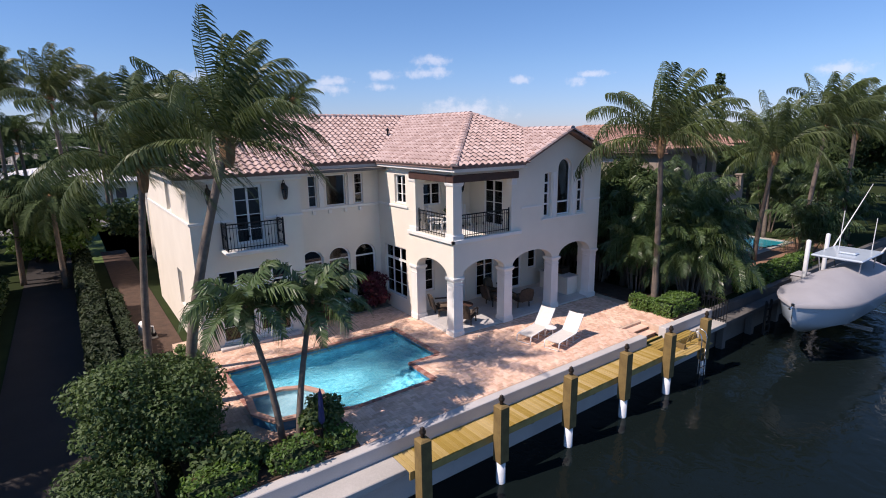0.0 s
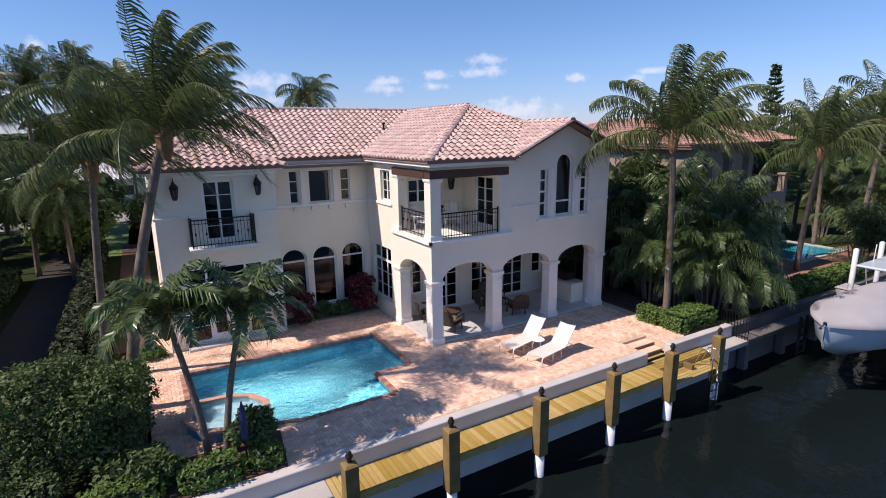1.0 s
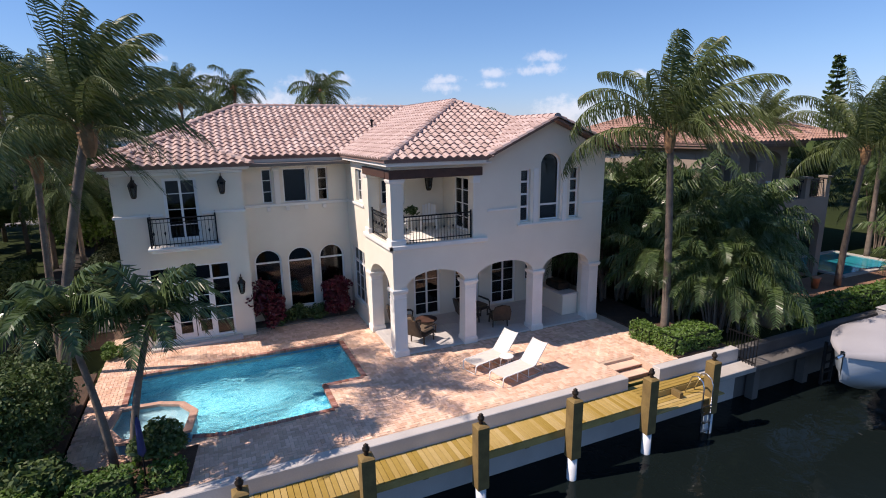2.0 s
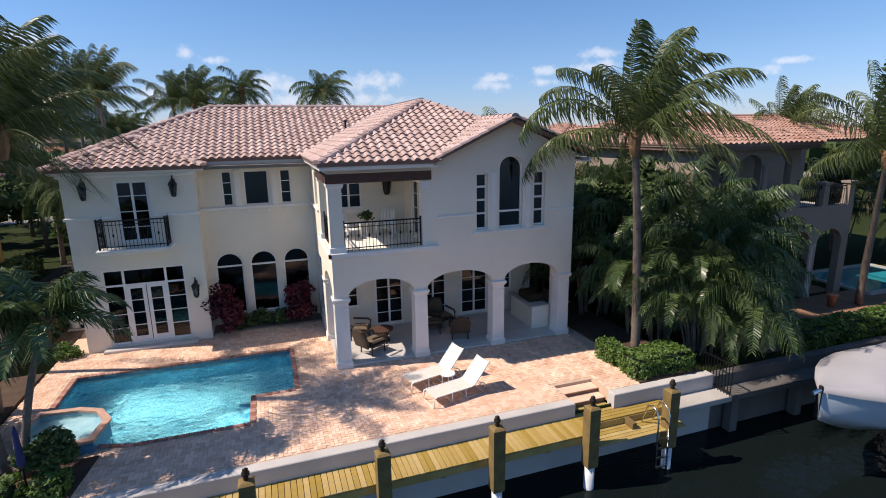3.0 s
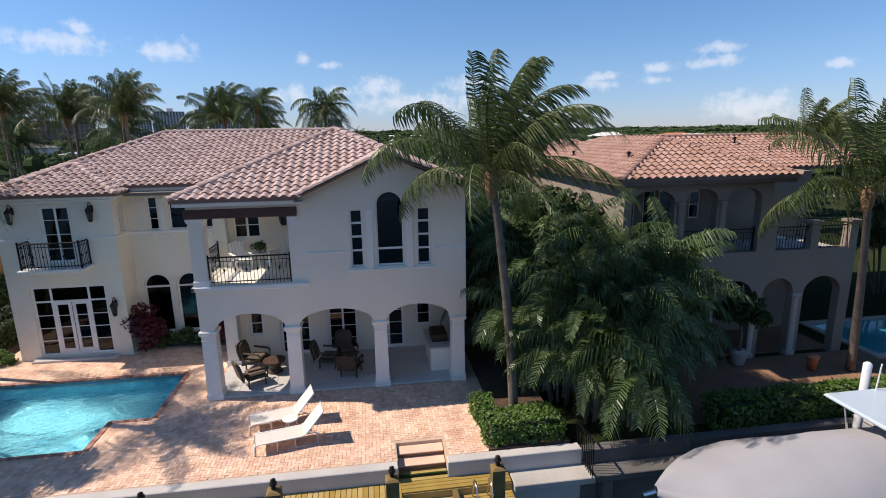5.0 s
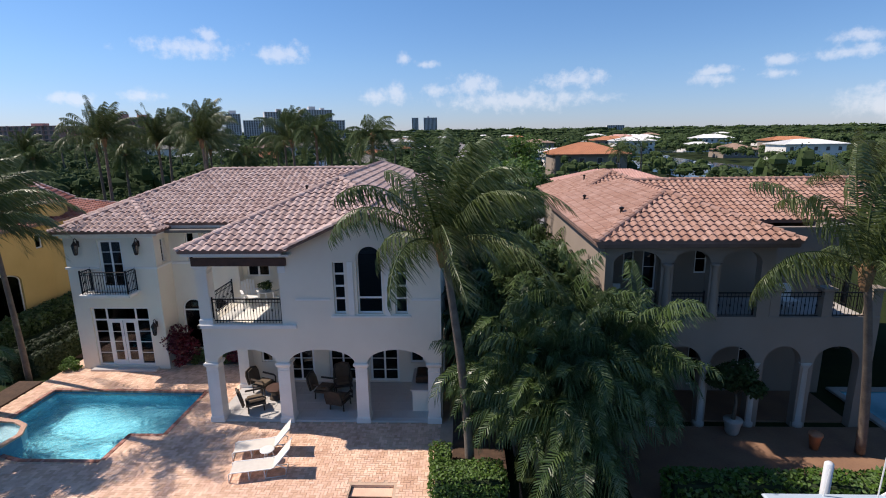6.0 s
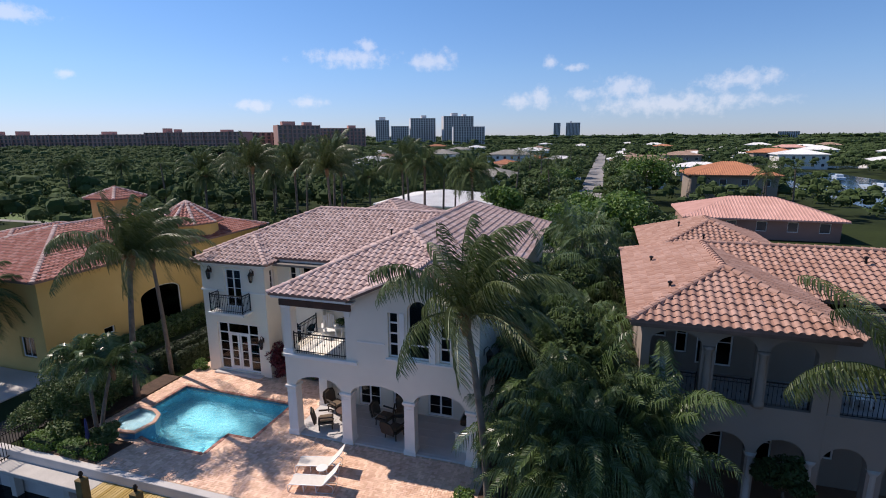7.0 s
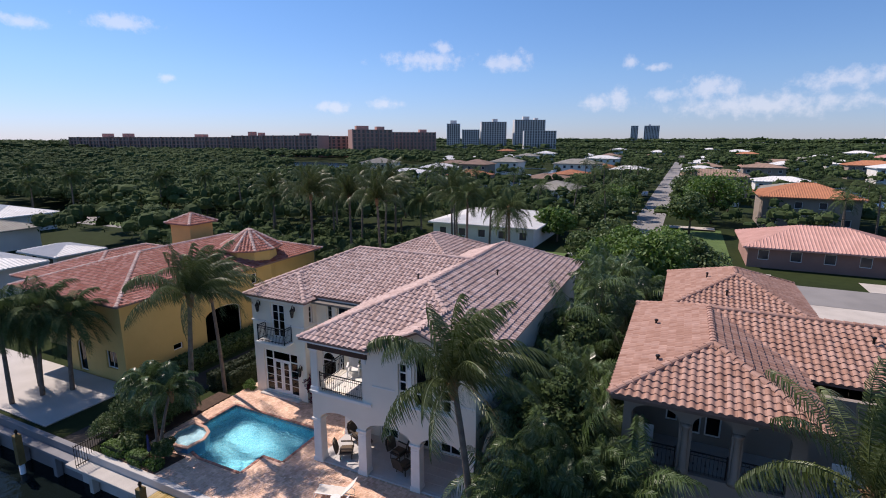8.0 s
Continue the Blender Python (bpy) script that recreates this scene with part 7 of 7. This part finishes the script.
def scatter(name, spots, mat, label, per, size, rr, hh, k=6):
    """Many crowns of leaf sprays round an uneven inner mass, as one mass."""
    allq = []
    for x, y in spots:
        r, h = rr * nr.uniform(0.8, 1.3), hh * nr.uniform(0.82, 1.16)
        lob = [(x + nr.uniform(-0.6, 0.6) * r, y + nr.uniform(-0.6, 0.6) * r, h * nr.uniform(0.55, 0.85), r * nr.uniform(0.3, 0.52), r * nr.uniform(0.3, 0.52), h * nr.uniform(0.14, 0.26)) for _ in range(k)]
        allq.append(clumps([q[:3] + tuple(0.8 * a for a in q[3:]) for q in lob], nr, 5, 3 if k > 3 else 2))
        allq.append(leaf_cloud(lob, per, size * 0.72, nr, 0.7, 0.82))
    o = new(name, quad_mesh(name, np.concatenate(allq), mat))
    return tagged(o, label, "trees", kind="stuff")


def ring(x0, x1, y0, y1, step, keep, pad=0):
    out = []
    y = y0
    while y < y1:
        x = x0
        while x < x1:
            px, py = x + nr.uniform(-0.45, 0.45) * step, y + nr.uniform(-0.45, 0.45) * step
            if keep(px, py) and free(px, py, pad):
                out.append((px, py))
            x += step
        y += step
    return out


wood = lambda x, y: x < -70 - 0.35 * (y - 60) and y > 52 + 0.12 * (-90 - x) * (x > -400)
no_canal = lambda x, y: not (-275 < x < -150 and 235 < y < 310) and not (150 < y < 310 and -0.90 < (x - 16) / (y + 19) < -0.70)
near_wood = ring(-320, -80, 56, 200, 5.6, lambda x, y: wood(x, y) and no_canal(x, y))
mid_wood = ring(-620, -90, 190, 420, 10, lambda x, y: wood(x, y) and no_canal(x, y)) + ring(-620, -320, 40, 190, 11, wood)
far_wood = ring(-1500, -600, 150, 760, 22, lambda x, y: True)
scatter("mangrove_woods", near_wood, LEAF_DARK, "dense dark green mangrove woodland", 130, 0.5, 4.8, 6.5, 5)
scatter("mangrove_woods", mid_wood, LEAF_DARK, "dense dark green mangrove woodland", 48, 1.0, 7.4, 8.0, 4)
scatter("mangrove_woods", far_wood, LEAF_DARK, "distant dark green woodland", 30, 2.1, 14, 14, 3)
town = ring(-110, 130, 56, 260, 6.2, lambda x, y: not wood(x, y) and nr.uniform() < 0.92)
scatter("garden_trees", town, LEAF_DARK, "mixed dark green garden trees between far houses", 80, 0.42, 3.1, 4.9, 4)
town2 = ring(-260, 330, 260, 640, 11, lambda x, y: not wood(x, y) and nr.uniform() < 0.85)
scatter("garden_trees", town2, LEAF_DARK, "mixed dark green garden trees between far houses", 42, 0.85, 5.6, 6.4, 4)
town3 = ring(-500, 900, 640, 1700, 30, lambda x, y: nr.uniform() < 0.85)
scatter("distant_trees", town3, LEAF_DARK, "distant belt of dark green trees", 26, 2.2, 16, 11, 3)
town4 = ring(-1500, 2400, 1700, 3600, 75, lambda x, y: True)
scatter("distant_trees", town4, LEAF_DARK, "distant belt of dark green trees on the horizon", 24, 6, 48, 22, 3)
right_side = ring(34, 130, -4, 54, 7, lambda x, y: True)
scatter("garden_trees", [(x, y) for x, y in right_side if x > 42], LEAF_DARK, "mixed dark green garden trees", 150, 0.33, 3.4, 7.0)
# trees in the yards behind the houses
back_yard = [(x + nr.uniform(-1.5, 1.5), y + nr.uniform(-1.5, 1.5)) for x in range(-36, -9, 4) for y in range(26, 43, 4)]
scatter("garden_trees", back_yard, LEAF_DARK, "mixed green garden trees behind the houses", 330, 0.24, 2.6, 4.6, 5)
left_side = ring(-78, -38, 26, 44, 6, lambda x, y: True)
scatter("garden_trees", left_side, LEAF_DARK, "mixed green garden trees", 240, 0.3, 3.3, 6.0)
for i, (x, y, h, r, mt) in enumerate([(21.5, 99, 11.5, 6.5, LEAF_BRIGHT), (17.5, 84, 7.5, 3.8, LEAF), (17.0, 118, 8.5, 4.4, LEAF), (3.6, 84, 7.0, 3.6, LEAF), (2.8, 101, 7.6, 3.8, LEAF_BRIGHT), (3.4, 122, 8.0, 4.0, LEAF), (16.6, 138, 8.0, 4.2, LEAF), (3.0, 142, 8.0, 4.0, LEAF), (17.0, 160, 8.5, 4.2, LEAF), (2.6, 165, 8.0, 4.0, LEAF), (-2.5, 66, 6.4, 3.2, LEAF_BRIGHT), (1.5, 72, 7.0, 3.0, LEAF)]):
    tree(x, y, -0.34, h, r, mt, "spreading street tree beside the residential street", 3600, 0.32, 300 + i, category="tree", name="street_tree")
verge = ring(-150, -27, 53, 70, 4.6, lambda x, y: not (-25 < x))
verge += [(-150 + 4.3 * i + nr.uniform(-1, 1), 54.5 + nr.uniform(-1, 1.5)) for i in range(28)]
scatter("street_woods", verge, LEAF_DARK, "dark green trees behind the street", 140, 0.4, 3.4, 6.2)
k = 0
for x, y in ring(-60, 60, 56, 200, 12, lambda x, y: nr.uniform() < 0.5):
    palm(x, y, -0.34, nr.uniform(6.0, 10.0), (nr.uniform(-0.5, 0.8), nr.uniform(-0.5, 0.5)), "far_%d" % (51 + k % 3), 0.16, "palm among far gardens", spin=nr.uniform(0, 60), group="far palms", far=True)
    k += 1
for x, y in ring(-130, -70, 40, 62, 9, lambda x, y: nr.uniform() < 0.6):
    palm(x, y, -0.34, nr.uniform(7, 10.0), (0.3, 0.0), "queen_31", 0.16, "palm at the edge of the woods", spin=nr.uniform(0, 60), group="far palms", far=True)

# ---- parked cars and boats far off ----


def car(x, y, yaw, paint, label):
    t = thing("car", label, "car", "parked cars", m=pose(x, y, -0.3, 0, 0, yaw))
    body = Geo()
    prof = [(-2.2, 0.35), (2.2, 0.35), (2.25, 0.75), (1.35, 0.9), (0.7, 1.42), (-1.1, 1.45), (-1.9, 0.95), (-2.25, 0.85)]
    body.panel(prof, [], 1.75, pose(0, -0.875, 0))
    body.part("body", paint, t)
    Geo().panel([(1.2, 0.95), (0.66, 1.36), (-1.06, 1.39), (-1.7, 0.98)], [], 1.78, pose(0, -0.89, 0)).part("side_window", DARK_PANE, t)
    for wx in (-1.4, 1.4):
        for wy in (-0.8, 0.8):
            Geo().lathe([(0.33, -0.1), (0.33, 0.1)], 12, pose(wx, wy, 0.33, 90)).part("wheel", RUBBER, t)


for x, y, yaw, p, lb in ((-13.3, 30.5, 90, CAR_DARK, "dark car parked by the side path"), (-6, 47, 0, CAR_WHITE, "white car parked on the street"), (3.0, 55.5, 90, CAR_WHITE, "white car parked on a driveway"), (-30, 46, 0, CAR_DARK, "dark car parked on the street"), (14.8, 128, 90, CAR_DARK, "dark car parked on the street"), (5.2, 150, 90, CAR_WHITE, "white car parked on the street"), (-24.5, 48.8, 0, CAR_WHITE, "white car parked on the street")):
    car(x, y, yaw, p, lb)
for i, (x, y) in enumerate([(68, 130), (72, 165), (80, 140), (84, 176), (-45, 180), (-47, 205), (-44, 240)]):
    b = thing("far_boat", "white motor boat moored on the far canal", "boat", "far boats", m=pose(x, y, -0.3, 0, 0, 80 + 20 * (i % 3)))
    Geo().panel([(-4, 0.2), (3, 0.1), (4.6, 1.2), (-4, 1.0)], [], 2.4, pose(0, -1.2, 0)).part("hull", HULL, b)
    Geo().box(-1.6, -0.9, 1.0, 1.2, 0.9, 1.9, b=0.15).part("cabin", HULL, b)

# ---- clay pavers, laid last ----
rng = random.Random(9)
U = 0.105
blocked = lambda x, y: inside((x, y), grow(0.99)) or (-0.0 < x < 8.95 and -0.05 < y < 6.4)
big = []
for i in range(len(POOL_LOOP)):
    x, y = POOL_LOOP[i]
    big.append((-4.8 + (x + 4.8) * 1.055, -0.1 + (y + 0.1) * 1.08))
lay = []
M, N = int(24 / U), int(16 / U)
# herringbone: each course steps by one unit
for j in range(N):
    for i in range(M):
        s = (i - j) % 4
        if s == 0:
            a = (i, j, 2, 1)
        elif s == 3:
            a = (i, j, 1, 2)
        else:
            continue
        x0, y0 = -11.0 + a[0] * U, -5.0 + a[1] * U
        x1, y1 = x0 + a[2] * U, y0 + a[3] * U
        cx, cy = (x0 + x1) / 2, (y0 + y1) / 2
        if 6.13 < x1 and x0 < 7.52 and y0 < -3.53:
            continue
        if not inside((cx, cy), patio_out) or inside((cx, cy), big) or blocked(cx, cy):
            continue
        if cy > 5.9 or (cy > 4.4 and cx < -4.2) or (cx > 8.8 and cy > -4.38) or y0 < -4.41 or (cx < -6.5 and cy < -2.8):
            continue
        lay.append((x0, y0, a[2] == 2))
long_me = Geo().box(0.0025, 0.0025, -0.03, 2 * U - 0.0025, U - 0.0025, 0.0, b=0.006).mesh("paver", PAVER_OB)
tall_me = Geo().box(0.0025, 0.0025, -0.03, U - 0.0025, 2 * U - 0.0025, 0.0, b=0.006).mesh("paver", PAVER_OB)
near_lay = [q for q in lay if 1.6 < q[0] < 5.6 and q[1] < -2.9]
pick = set(near_lay[:300])
g = Geo()
for q in lay:
    x, y, lng = q
    z = rng.uniform(-0.003, 0.0025)
    if q in pick:
        ob = new("paver", long_me if lng else tall_me)
        ob.location = (x, y, z)
        ob.parent = patio
    else:
        w, d = (2 * U, U) if lng else (U, 2 * U)
        g.add([(x + 0.0025, y + 0.0025, z - 0.02), (x + w - 0.0025, y + 0.0025, z - 0.02), (x + w - 0.0025, y + d - 0.0025, z - 0.02), (x + 0.0025, y + d - 0.0025, z - 0.02),
               (x + 0.006, y + 0.006, z), (x + w - 0.006, y + 0.006, z), (x + w - 0.006, y + d - 0.006, z), (x + 0.006, y + d - 0.006, z)],
              [(4, 5, 6, 7), (0, 1, 5, 4), (1, 2, 6, 5), (2, 3, 7, 6), (3, 0, 4, 7)])
rest = g.part("pavers", PAVER, patio)
tagged(rest, kind="stuff")
# limestone slabs of the loggia floor
lf = bpy.data.objects["loggia_floor"]
slab = Geo().box(0.004, 0.004, 0.0, 0.592, 0.592, 0.012, b=0.004).mesh("floor_tile", LOGGIA)
for i in range(14):
    for j in range(5):
        ob = new("floor_tile", slab)
        ob.location = (0.3 + 0.6 * i, 0.2 + 0.6 * j, 0.06 + 0.001 * ((i + j) % 2))
        ob.parent = lf
